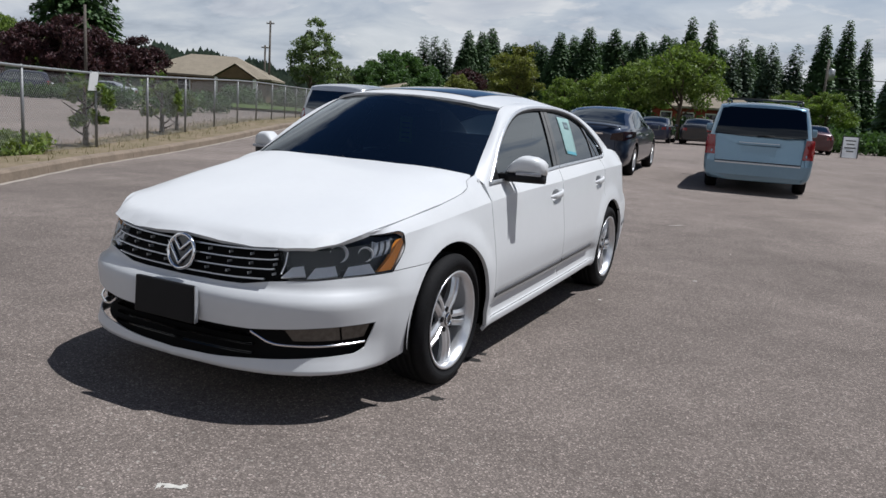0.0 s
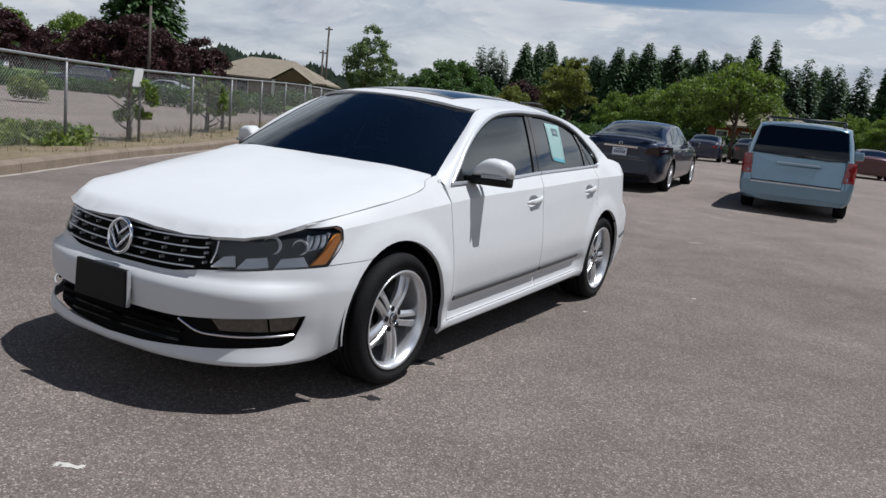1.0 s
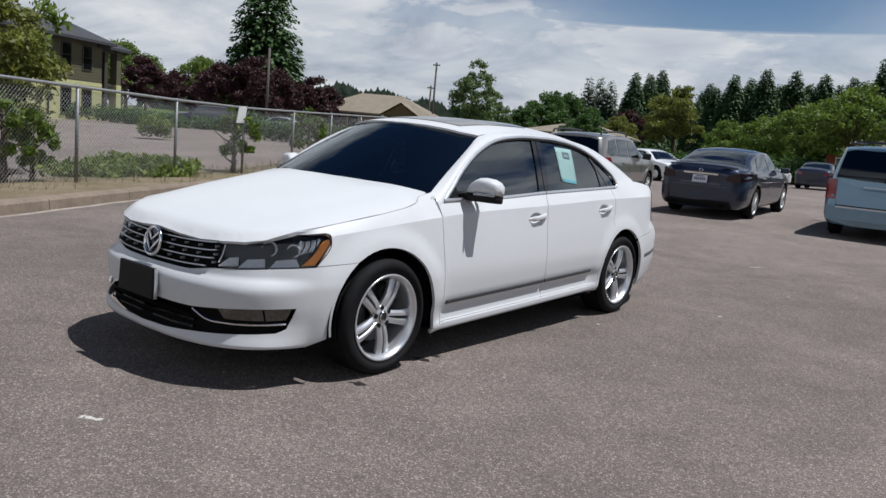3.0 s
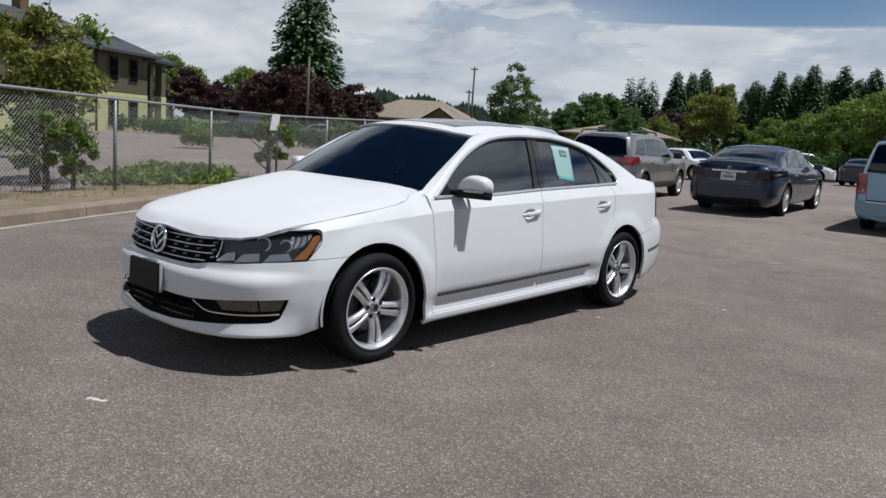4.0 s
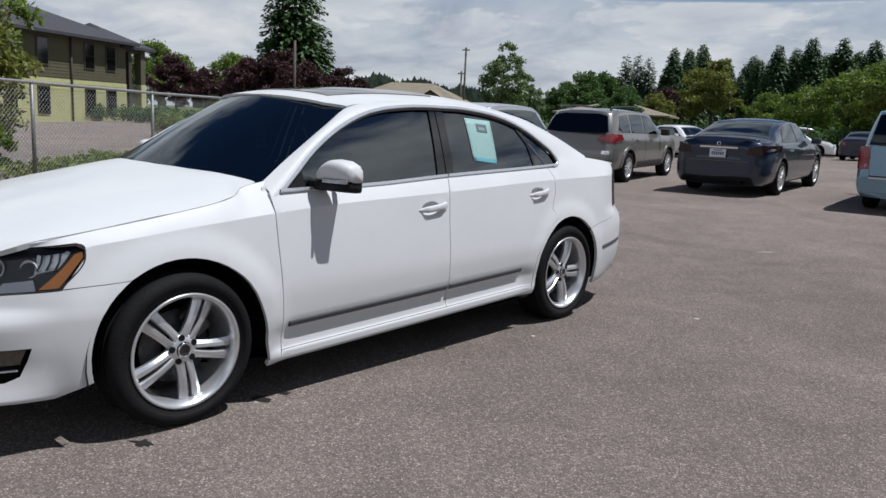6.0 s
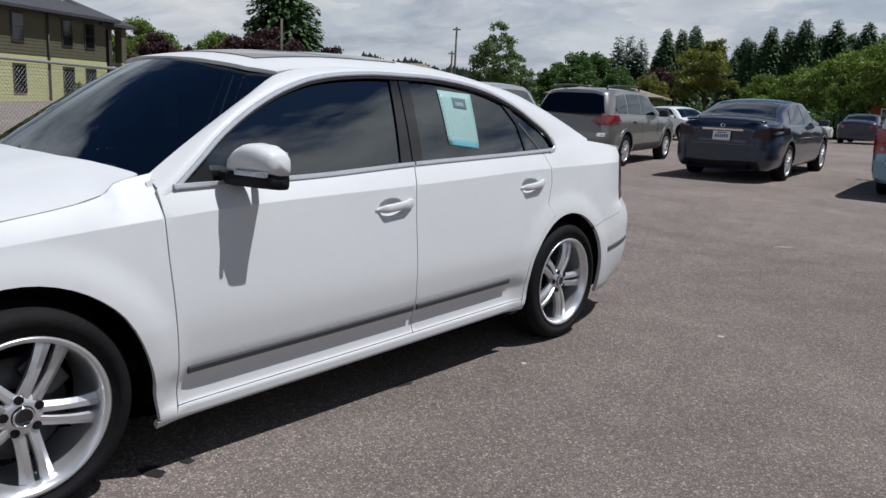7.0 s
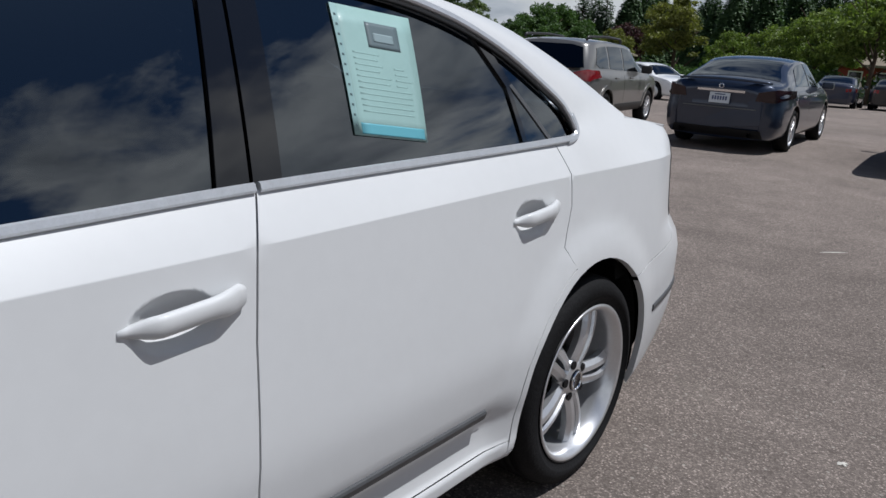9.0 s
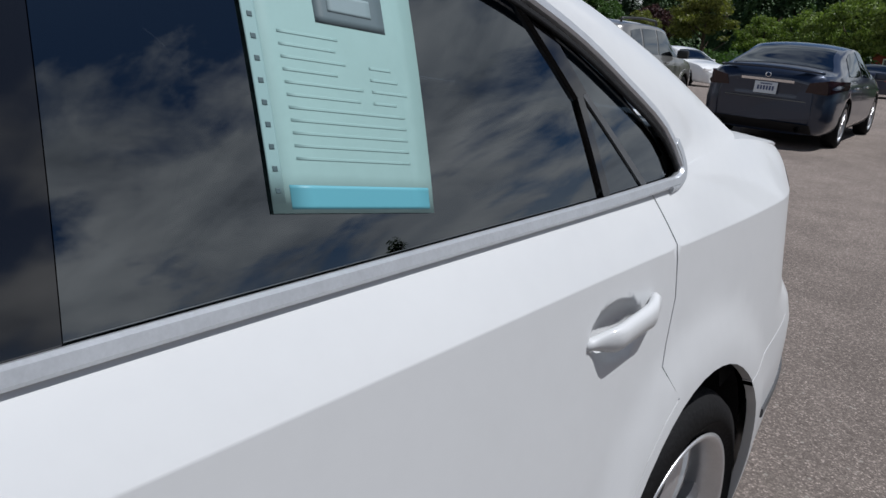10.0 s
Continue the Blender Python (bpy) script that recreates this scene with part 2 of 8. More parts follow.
def lathe(profile, steps=48, axis="X"):
    """Verts and faces of a profile of (along, radius) turned round an axis."""
    verts, faces, n = [], [], len(profile)
    for i in range(steps):
        a = 2 * math.pi * i / steps
        c, s = math.cos(a), math.sin(a)
        for along, r in profile:
            verts.append((along, r * c, r * s) if axis == "X" else (r * c, r * s, along) if axis == "Z" else (r * c, along, r * s))
    for i in range(steps):
        j = (i + 1) % steps
        for k in range(n - 1):
            faces.append((i * n + k, j * n + k, j * n + k + 1, i * n + k + 1))
    return verts, faces


def spline(table, columns=1):
    """A smooth monotone-ish interpolation through (key, value...) rows; returns a function of arrays."""
    rows = np.array(table, float)
    x, y = rows[:, 0], rows[:, 1:]
    h = np.diff(x)
    d = np.diff(y, axis=0) / h[:, None]
    m = np.zeros_like(y)
    m[0], m[-1] = d[0], d[-1]
    for i in range(1, len(x) - 1):
        w1, w2 = 2 * h[i] + h[i - 1], h[i] + 2 * h[i - 1]
        same = d[i - 1] * d[i] > 0
        safe = np.where(same, w1 / np.where(d[i - 1] == 0, 1, d[i - 1]) + w2 / np.where(d[i] == 0, 1, d[i]), 1)
        m[i] = np.where(same, (w1 + w2) / safe, 0)

    def at(q):
        q = np.clip(np.asarray(q, float), x[0], x[-1])
        i = np.clip(np.searchsorted(x, q, side="right") - 1, 0, len(x) - 2)
        t = ((q - x[i]) / h[i])[..., None]
        hh = h[i][..., None]
        v = (2 * t**3 - 3 * t**2 + 1) * y[i] + (t**3 - 2 * t**2 + t) * hh * m[i] + (-2 * t**3 + 3 * t**2) * y[i + 1] + (t**3 - t**2) * hh * m[i + 1]
        return v[..., 0] if y.shape[1] == 1 else v

    return at


def inside(poly, pts):
    x, y = pts[:, 0], pts[:, 1]
    hit = np.zeros(len(pts), bool)
    j = len(poly) - 1
    for i in range(len(poly)):
        (xi, yi), (xj, yj) = poly[i], poly[j]
        cond = ((yi > y) != (yj > y)) & (x < (xj - xi) * (y - yi) / ((yj - yi) or 1e-12) + xi)
        hit ^= cond
        j = i
    return hit


def edge_distance(poly, pts):
    best = np.full(len(pts), 1e9)
    for i in range(len(poly)):
        a, b = np.array(poly[i - 1]), np.array(poly[i])
        ab = b - a
        t = np.clip(((pts - a) @ ab) / max(ab @ ab, 1e-12), 0, 1)
        best = np.minimum(best, np.linalg.norm(pts - (a + t[:, None] * ab), axis=1))
    return best


def refine(poly, step):
    out = []
    for i in range(len(poly)):
        a, b = np.array(poly[i], float), np.array(poly[(i + 1) % len(poly)], float)
        k = max(1, int(math.ceil(np.linalg.norm(b - a) / step)))
        out += [tuple(a + (b - a) * j / k) for j in range(k)]
    return out


def panel(name, poly, surf, material, parent=None, label="", step=0.045, depth=0.012, lift=0.0, mirror=False, fine=None, creases=(), ease=None):
    """A sheet-metal panel: a polygon in a surface's own coordinates, laid on the surface, with an edge turned inwards."""
    from mathutils.geometry import delaunay_2d_cdt

    rim = refine(poly, step)
    arr = np.array(rim)
    lo, hi = arr.min(0), arr.max(0)
    gx, gy = np.meshgrid(np.arange(lo[0], hi[0], step), np.arange(lo[1], hi[1], step))
    gx = gx + (np.arange(gx.shape[0]) % 2)[:, None] * step * 0.5
    pts = np.stack([gx.ravel(), gy.ravel()], 1)
    if len(pts):
        pts = pts[inside(rim, pts)]
    if len(pts):
        pts = pts[edge_distance(rim, pts) > step * 0.45]
    lines = []
    for v in creases:
        us = np.arange(lo[0], hi[0], step * 0.8)
        line = np.stack([us, np.full_like(us, v)], 1)
        line = line[inside(rim, line)]
        if len(line):
            line = line[edge_distance(rim, line) > step * 0.2]
        if len(pts):
            pts = pts[np.abs(pts[:, 1] - v) > 0.012]
        lines.append(line)
    if lines:
        pts = np.concatenate([pts] + lines)
    if fine:
        at = np.array([fine[0], 0.5 + (fine[1] - 0.5) * 0.4 / (float(crease_z(fine[0])) - 0.5)])
        ring = np.array([(0, 0)] + [(math.cos(a) * r, math.sin(a) * r * 0.61) for r in (0.25, 0.5, 0.7, 0.85, 0.95, 1.0, 1.03) for a in np.arange(0, 2 * math.pi, math.pi / 16)]) * 0.082
        pts = np.concatenate([pts[np.linalg.norm((pts - at) / np.array([1, 0.61]), axis=1) > 0.09], at + ring])
    every = [Vector(p) for p in rim] + [Vector(p) for p in pts]
    v2, _, tris, *_ = delaunay_2d_cdt(every, [], [list(range(len(rim)))], 1, 1e-6)
    uv = np.array([tuple(v) for v in v2])
    e = 2e-3
    p0 = surf(uv[:, 0], uv[:, 1])
    du = surf(uv[:, 0] + e, uv[:, 1]) - surf(uv[:, 0] - e, uv[:, 1])
    dv = surf(uv[:, 0], uv[:, 1] + e) - surf(uv[:, 0], uv[:, 1] - e)
    nor = np.cross(du, dv)
    nor /= np.maximum(np.linalg.norm(nor, axis=1), 1e-12)[:, None]
    if np.sum(nor * (p0 - np.array(surf.core))) < 0:
        nor = -nor
    p0 = p0 + nor * lift
    if ease:
        nor = ease(uv, p0, nor)
    faces = []
    for t in tris:
        a, b, c = (p0[i] for i in t)
        faces.append(tuple(t) if np.dot(np.cross(b - a, c - a), nor[t[0]]) > 0 else tuple(t)[::-1])
    count = len(p0)
    edges = {}
    for f in faces:
        for a, b in zip(f, f[1:] + f[:1]):
            edges[(a, b)] = 1
    border = [(a, b) for a, b in edges if (b, a) not in edges]
    verts = list(p0)
    loops = [tuple(nor[i]) for f in faces for i in f]
    if depth:
        top, low = {}, {}
        for a, b in border:
            for i in (a, b):
                if i not in top:
                    top[i] = len(verts)
                    verts.append(p0[i])
                    low[i] = len(verts)
                    verts.append(p0[i] - nor[i] * depth)
        for a, b in border:
            f = (top[b], top[a], low[a], low[b])
            q = np.cross(verts[f[1]] - verts[f[0]], verts[f[2]] - verts[f[0]])
            q = q / max(np.linalg.norm(q), 1e-12)
            faces.append(f)
            loops += [tuple(q)] * 4
    if mirror:
        verts = [(-v[0], v[1], v[2]) for v in verts]
        new_loops, k, flipped = [], 0, []
        for f in faces:
            seg = loops[k : k + len(f)]
            k += len(f)
            flipped.append(f[::-1])
            new_loops += [(-l[0], l[1], l[2]) for l in seg[::-1]]
        faces, loops = flipped, new_loops
    me = mesh_from(name, verts, faces, material, True)
    me.normals_split_custom_set([l for l in loops])
    return part(name, me, parent, label)


def sheet(name, rows, material, parent=None, label="", smooth=True, flip=False, thick=0.0):
    """A grid of points, row by row."""
    n, k = len(rows), len(rows[0])
    verts = [p for row in rows for p in row]
    faces = []
    for i in range(n - 1):
        for j in range(k - 1):
            f = (i * k + j, i * k + j + 1, (i + 1) * k + j + 1, (i + 1) * k + j)
            faces.append(f[::-1] if flip else f)
    me = mesh_from(name, verts, faces, material, smooth)
    ob = part(name, me, parent, label)
    if thick:
        mod = ob.modifiers.new("thickness", "SOLIDIFY")
        mod.thickness, mod.offset = thick, -1
    return ob

# ---- ground ----


def ground_z(x, y):
    """The lot: level round the white sedan, falling slightly to the fence, rising to the far row."""
    x, y = np.asarray(x, float), np.asarray(y, float)
    fall = np.clip(-x - 2.5, 0, 9.0)
    rise = np.clip(y - 5.5, 0, 14.0)
    return -0.027 * fall * fall / (fall + 2.0) + 0.025 * rise * rise / (rise + 3.0)


def build_ground():
    xs = np.concatenate([[-2500, -900, -300, -120, -60], np.arange(-34, 40.1, 1.0), [60, 120, 300, 900, 2500]])
    ys = np.concatenate([[-2500, -900, -200, -60], np.arange(-24, 60.1, 1.0), [90, 150, 300, 900, 2500]])
    verts = [(x, y, float(ground_z(x, y))) for y in ys for x in xs]
    k = len(xs)
    faces = [(i * k + j, i * k + j + 1, (i + 1) * k + j + 1, (i + 1) * k + j) for i in range(len(ys) - 1) for j in range(k - 1)]
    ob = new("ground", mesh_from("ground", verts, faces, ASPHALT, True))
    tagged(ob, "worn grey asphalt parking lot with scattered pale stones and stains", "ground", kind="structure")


build_ground()

# ---- the white sedan ----
# x to its left side, y backwards, z up; axles at y = -1.40 and 1.40.
AXLE, HUB_Z, ARCH = 1.4015, 0.327, 0.385
OUTLINE = np.array([
    (0, -2.345), (0.25, -2.335), (0.45, -2.297), (0.60, -2.228), (0.71, -2.125), (0.785, -1.985), (0.835, -1.80), (0.873, -1.55), (0.895, -1.2),
    (0.905, -0.6), (0.91, 0.0), (0.91, 0.6), (0.905, 1.1), (0.895, 1.5), (0.872, 1.85), (0.835, 2.10), (0.765, 2.29), (0.65, 2.41), (0.45, 2.485), (0.25, 2.518), (0, 2.53)])


def dense_outline():
    chord = np.concatenate([[0], np.cumsum(np.linalg.norm(np.diff(OUTLINE, axis=0), axis=1))])
    at = spline(np.column_stack([chord, OUTLINE]))
    q = np.linspace(0, chord[-1], 1200)
    pts = at(q)
    arc = np.concatenate([[0], np.cumsum(np.linalg.norm(np.diff(pts, axis=0), axis=1))])
    zero = np.interp(0.0, pts[:, 1], arc)
    return arc - zero, pts


ARC, RING = dense_outline()
S_FRONT, S_REAR = ARC[0], ARC[-1]


def s_y(y):
    """The girth coordinate at which the outline has this y."""
    return float(np.interp(y, RING[:, 1], ARC))


def s_x(x, rear=False):
    """The girth coordinate at which the outline has this x, on the nose or the tail."""
    half = len(ARC) // 2
    if rear:
        return float(np.interp(-x, -RING[half:, 0], ARC[half:]))
    return float(np.interp(x, RING[:half, 0], ARC[:half]))


crease_z = spline([(-2.4, 0.742), (-2.1, 0.752), (-1.78, 0.78), (-1.4, 0.825), (-1.0, 0.862), (-0.63, 0.889), (0.19, 0.918), (1.28, 0.958), (1.95, 0.964), (2.3, 0.95), (2.55, 0.93)])
side_in = spline([(0.15, 0.14), (0.19, 0.08), (0.215, 0.028), (0.232, 0.014), (0.255, 0.014), (0.28, 0.03), (0.33, 0.034), (0.385, 0.012), (0.43, 0.003), (0.52, 0.0), (0.60, 0.007), (0.70, 0.021), (0.80, 0.037), (0.90, 0.054)])
plain_in = spline([(0.15, 0.12), (0.19, 0.045), (0.22, 0.026), (0.30, 0.012), (0.42, 0.002), (0.52, 0.0), (0.60, 0.007), (0.70, 0.021), (0.80, 0.037), (0.90, 0.054)])
nose_in = spline([(0.15, 0.09), (0.185, 0.040), (0.205, 0.010), (0.222, -0.004), (0.25, 0.002), (0.29, 0.012), (0.34, 0.018), (0.42, 0.006), (0.50, 0.0), (0.545, 0.008), (0.575, 0.036), (0.61, 0.052), (0.66, 0.060), (0.75, 0.076), (0.90, 0.10)])
tail_in = spline([(0.15, 0.16), (0.20, 0.08), (0.26, 0.04), (0.34, 0.015), (0.45, 0.0), (0.58, 0.0), (0.66, 0.02), (0.70, 0.05), (0.80, 0.065), (0.90, 0.075)])
# the upper end of the side: hood edge, belt line, boot edge
hood_edge = spline([(-2.4, 0.70, 0.775), (-1.95, 0.729, 0.800), (-1.7, 0.757, 0.838), (-1.4, 0.788, 0.886), (-1.2, 0.788, 0.920), (-1.11, 0.776, 0.944), (-1.06, 0.745, 0.974), (-0.93, 0.735, 1.002)])
belt_edge = spline([(-1.2, 0.79, 0.953), (-0.82, 0.795, 0.958), (-0.35, 0.80, 0.968), (0.244, 0.80, 1.0),
                    (1.03, 0.80, 1.032), (1.3, 0.79, 1.046), (1.375, 0.784, 1.068), (1.55, 0.760, 1.082), (1.72, 0.730, 1.090), (2.0, 0.70, 1.072), (2.2, 0.675, 1.05), (2.38, 0.62, 1.036), (2.55, 0.5, 1.02)])


def step01(x):
    x = np.clip(x, 0, 1)
    return x * x * (3 - 2 * x)


def flank_point(s, v, upper):
    """The sedan's flank: s runs round the girth, v upwards (metres up to the crease at 0.9, then 0.2 over the shoulder)."""
    s, v = np.asarray(s, float), np.asarray(v, float)
    sq = np.clip(s, S_FRONT, S_REAR)
    bx, by = np.interp(sq, ARC, RING[:, 0]), np.interp(sq, ARC, RING[:, 1])
    bx = bx - np.where(s < S_FRONT, S_FRONT - s, 0) - np.where(s > S_REAR, s - S_REAR, 0)
    d = 0.02
    tx = np.interp(sq + d, ARC, RING[:, 0], right=-0.02) - np.interp(sq - d, ARC, RING[:, 0], left=-0.02)
    ty = np.interp(sq + d, ARC, RING[:, 1]) - np.interp(sq - d, ARC, RING[:, 1])
    length = np.maximum(np.hypot(tx, ty), 1e-9)
    nx, ny = ty / length, -tx / length
    wf, wr = step01((-by - 1.82) / 0.30), step01((by - 1.86) / 0.35)
    low = np.minimum(v, 0.9)
    sill_w = step01((1.08 - np.abs(by)) / 0.24)
    inset = wf * nose_in(low) + wr * tail_in(low) + (1 - wf - wr) * (sill_w * side_in(low) + (1 - sill_w) * plain_in(low))
    zc = crease_z(by)
    tilt = 0.03 * np.clip(by, -1.1, 1.1) * step01((1.75 - np.abs(by)) / 0.5) * step01((0.62 - low) / 0.2)
    z = np.where(low <= 0.5, low, 0.5 + (low - 0.5) * (zc - 0.5) / 0.4) + tilt
    r = np.minimum(np.hypot(by - AXLE, z - HUB_Z), np.hypot(by + AXLE, z - HUB_Z))
    inset = inset - 0.014 * step01((0.52 - r) / 0.12)
    x, y = bx - nx * inset, by - ny * inset
    t = np.clip((v - 0.9) / 0.2, 0, 1.2)
    end = upper(by)
    hx, hy = x - nx * 0.014, y - ny * 0.014
    hz = hood(hx, hy)[..., 2] - 0.002
    ex, ez = end[..., 0] * (1 - wf) + hx * wf, end[..., 1] * (1 - wf) + hz * wf
    ey = y - ny * 0.014 * wf * t * t
    soft = np.maximum(step01((-by - 1.66) / 0.25), step01((by - 1.98) / 0.30))
    cx = (1 - soft) * (0.5 * x + 0.5 * ex + 0.002) + soft * (x - 0.02)
    cz = (1 - soft) * (0.5 * z + 0.5 * ez + 0.002) + soft * (ez - 0.018)
    over = v > 0.9
    x2 = (1 - t) ** 2 * x + 2 * t * (1 - t) * cx + t * t * ex
    z2 = (1 - t) ** 2 * z + 2 * t * (1 - t) * cz + t * t * ez
    return np.stack([np.where(over, x2, x), np.where(over, ey, y), np.where(over, z2, z)], -1)


SCOOPS = ((0.050, 0.827), (1.042, 0.869))


def body(s, v):
    p = flank_point(s, v, belt_edge)
    for y, z in SCOOPS:
        r2 = ((p[..., 1] - y) / 0.082) ** 2 + ((p[..., 2] - z) / 0.045) ** 2
        p[..., 0] -= 0.026 * np.clip(1 - r2, 0, 1)
    return p


def wing_skin(s, v):
    return flank_point(s, v, hood_edge)


body.core = wing_skin.core = (0, 0, 0.5)

hood_mid = spline([(-2.30, 0.728), (-2.262, 0.748), (-2.2, 0.782), (-2.1, 0.816), (-1.9, 0.870), (-1.6, 0.934), (-1.3, 0.986), (-1.05, 1.028), (-0.85, 1.055)])
roof_mid = spline([(-0.62, 1.375), (-0.45, 1.418), (-0.2, 1.452), (0.1, 1.472), (0.45, 1.477), (0.85, 1.458), (1.15, 1.42), (1.35, 1.38)])
boot_mid = spline([(1.55, 1.118), (1.75, 1.112), (2.0, 1.102), (2.25, 1.080), (2.40, 1.062), (2.46, 1.036)])


HOOD_LIP = np.array([(0.0, -2.262), (0.18, -2.258), (0.34, -2.238), (0.48, -2.20), (0.58, -2.145), (0.655, -2.045), (0.70, -1.975), (0.722, -1.92)])


def hood(x, y):
    x, y = np.asarray(x, float), np.asarray(y, float)
    a = np.abs(x)
    fold = 0.002 * np.exp(-((a - 0.50) / 0.12) ** 2)
    lip = np.interp(a, HOOD_LIP[:, 0], HOOD_LIP[:, 1])
    roll = (0.006 + 0.026 * np.clip(a / 0.35, 0, 1)) * np.clip((0.72 - a) / 0.08, 0, 1) * (1 - np.clip((y - lip) / 0.075, 0, 1)) ** 2
    drop = 0.042 + 0.022 * np.clip((-1.1 - y) / 0.8, 0, 1)
    rim = hood_edge(y)
    extra = np.maximum(0, hood_mid(y) - drop * (rim[..., 0] / 0.745) ** 2.6 - rim[..., 1]) * step01((y + 1.98) / 0.2)
    over = np.clip((a - rim[..., 0] + 0.20) / 0.20, 0, 1.2) ** 2
    return np.stack([x, y, -roll + hood_mid(y) - drop * (a / 0.745) ** 2.6 - extra * over + fold * step01((y + 2.2) / 0.4)], -1)


def roof(x, y):
    x, y = np.asarray(x, float), np.asarray(y, float)
    return np.stack([x, y, roof_mid(y) - 0.083 * (np.abs(x) / 0.60) ** 2.4], -1)


def boot(x, y):
    x, y = np.asarray(x, float), np.asarray(y, float)
    return np.stack([x, y, boot_mid(y) - 0.036 * (np.abs(x) / 0.70) ** 2.2], -1)


hood.core = roof.core = boot.core = (0, 0, 0)

belt_z = spline([(-1.0, 0.955), (-0.82, 0.958), (-0.35, 0.968), (0.244, 1.0), (1.03, 1.032), (1.3, 1.044), (1.8, 1.06)])
lean = spline([(-1.2, 0.80), (0.0, 0.80), (1.0, 0.80), (1.4, 0.79), (1.8, 0.745)])


def cabin(y, z):
    """The sedan's upper side: from the belt it leans in towards the roof."""
    y, z = np.asarray(y, float), np.asarray(z, float)
    h = (z - belt_z(y)) / 0.40
    x = lean(y) - 0.138 * h - 0.035 * np.sign(h) * h * h
    return np.stack([x, y, z], -1)


cabin.core = (0, 0.2, 1.0)
# pillar and roof rail: window edge (y, z), rail corner (y, z), screen or roof edge (x, y, z)
PILLAR = [
    ((-0.925, 0.928), (-0.942, 0.942), (0.733, -0.945, 0.994)), ((-0.80, 1.02), (-0.832, 1.042), (0.702, -0.81, 1.080)), ((-0.66, 1.13), (-0.695, 1.152), (0.668, -0.655, 1.172)),
    ((-0.50, 1.225), (-0.535, 1.250), (0.628, -0.485, 1.268)), ((-0.34, 1.295), (-0.365, 1.322), (0.584, -0.325, 1.350)), ((-0.2, 1.337), (-0.21, 1.362), (0.570, -0.20, 0)),
    ((-0.05, 1.361), (-0.05, 1.383), (0.562, -0.05, 0)), ((0.18, 1.377), (0.18, 1.397), (0.558, 0.18, 0)), ((0.45, 1.379), (0.455, 1.398), (0.555, 0.46, 0)),
    ((0.70, 1.362), (0.72, 1.385), (0.552, 0.74, 0)), ((0.88, 1.330), (0.93, 1.364), (0.548, 0.98, 0)), ((1.05, 1.272), (1.15, 1.320), (0.555, 1.20, 1.347)),
    ((1.19, 1.200), (1.37, 1.260), (0.572, 1.42, 1.284)), ((1.315, 1.118), (1.60, 1.180), (0.600, 1.65, 1.202)), ((1.345, 1.066), (1.84, 1.076), (0.640, 1.90, 1.100))]
DLO_TOP = [row[0] for row in PILLAR]
INNER = [(x, y, z or float(roof(x, y)[2])) for x, y, z in (row[2] for row in PILLAR)]
DLO_LOW = [(1.36, 1.045), (1.30, 1.040), (1.03, 1.028), (0.60, 1.016), (0.244, 0.998), (-0.35, 0.966), (-0.75, 0.952)]


def arc_points(cy, cz, r, a0, a1, n=14):
    return [(cy + r * math.cos(radians(a0 + (a1 - a0) * i / n)), cz + r * math.sin(radians(a0 + (a1 - a0) * i / n))) for i in range(n + 1)]


def lerp_line(line, ys):
    arr = np.array(line)
    return np.interp(ys, arr[:, 0], arr[:, 1])


def resample(line, n):
    arr = np.array(line, float)
    chord = np.concatenate([[0], np.cumsum(np.linalg.norm(np.diff(arr, axis=0), axis=1))])
    at = spline(np.column_stack([chord, arr]))
    return at(np.linspace(0, chord[-1], n))


def wheel_meshes(radius, width, rim_r, spokes):
    """Tyre, rim and brake disc, axis along x, outside towards +x."""
    w = width / 2
    tyre = [(-w * 0.82, rim_r - 0.004), (-w, rim_r + 0.03), (-w * 1.02, radius - 0.055), (-w * 0.9, radius - 0.016), (-w * 0.7, radius - 0.002)]
    for k in range(5):
        c = (-0.56 + 0.28 * k) * w
        if 0 < k:
            tyre += [(c - 0.15 * w, radius), (c - 0.145 * w, radius - 0.008), (c - 0.115 * w, radius - 0.008), (c - 0.11 * w, radius)]
    tyre += [(w * 0.7, radius - 0.002), (w * 0.9, radius - 0.016), (w * 1.02, radius - 0.055), (w * 1.0, rim_r + 0.03), (w * 0.93, rim_r + 0.012), (w * 0.86, rim_r - 0.004)]
    tyre_me = mesh_from("tyre", *lathe(tyre, 72), RUBBER, True)
    lip = [(w * 0.90, rim_r - 0.004), (w * 0.95, rim_r + 0.006), (w * 0.97, rim_r - 0.002), (w * 0.92, rim_r - 0.012), (w * 0.55, rim_r - 0.022), (-w * 0.7, rim_r - 0.03)]
    rim_me = mesh_from("rim", *lathe(lip, 72), ALLOY, True)
    return tyre_me, rim_me


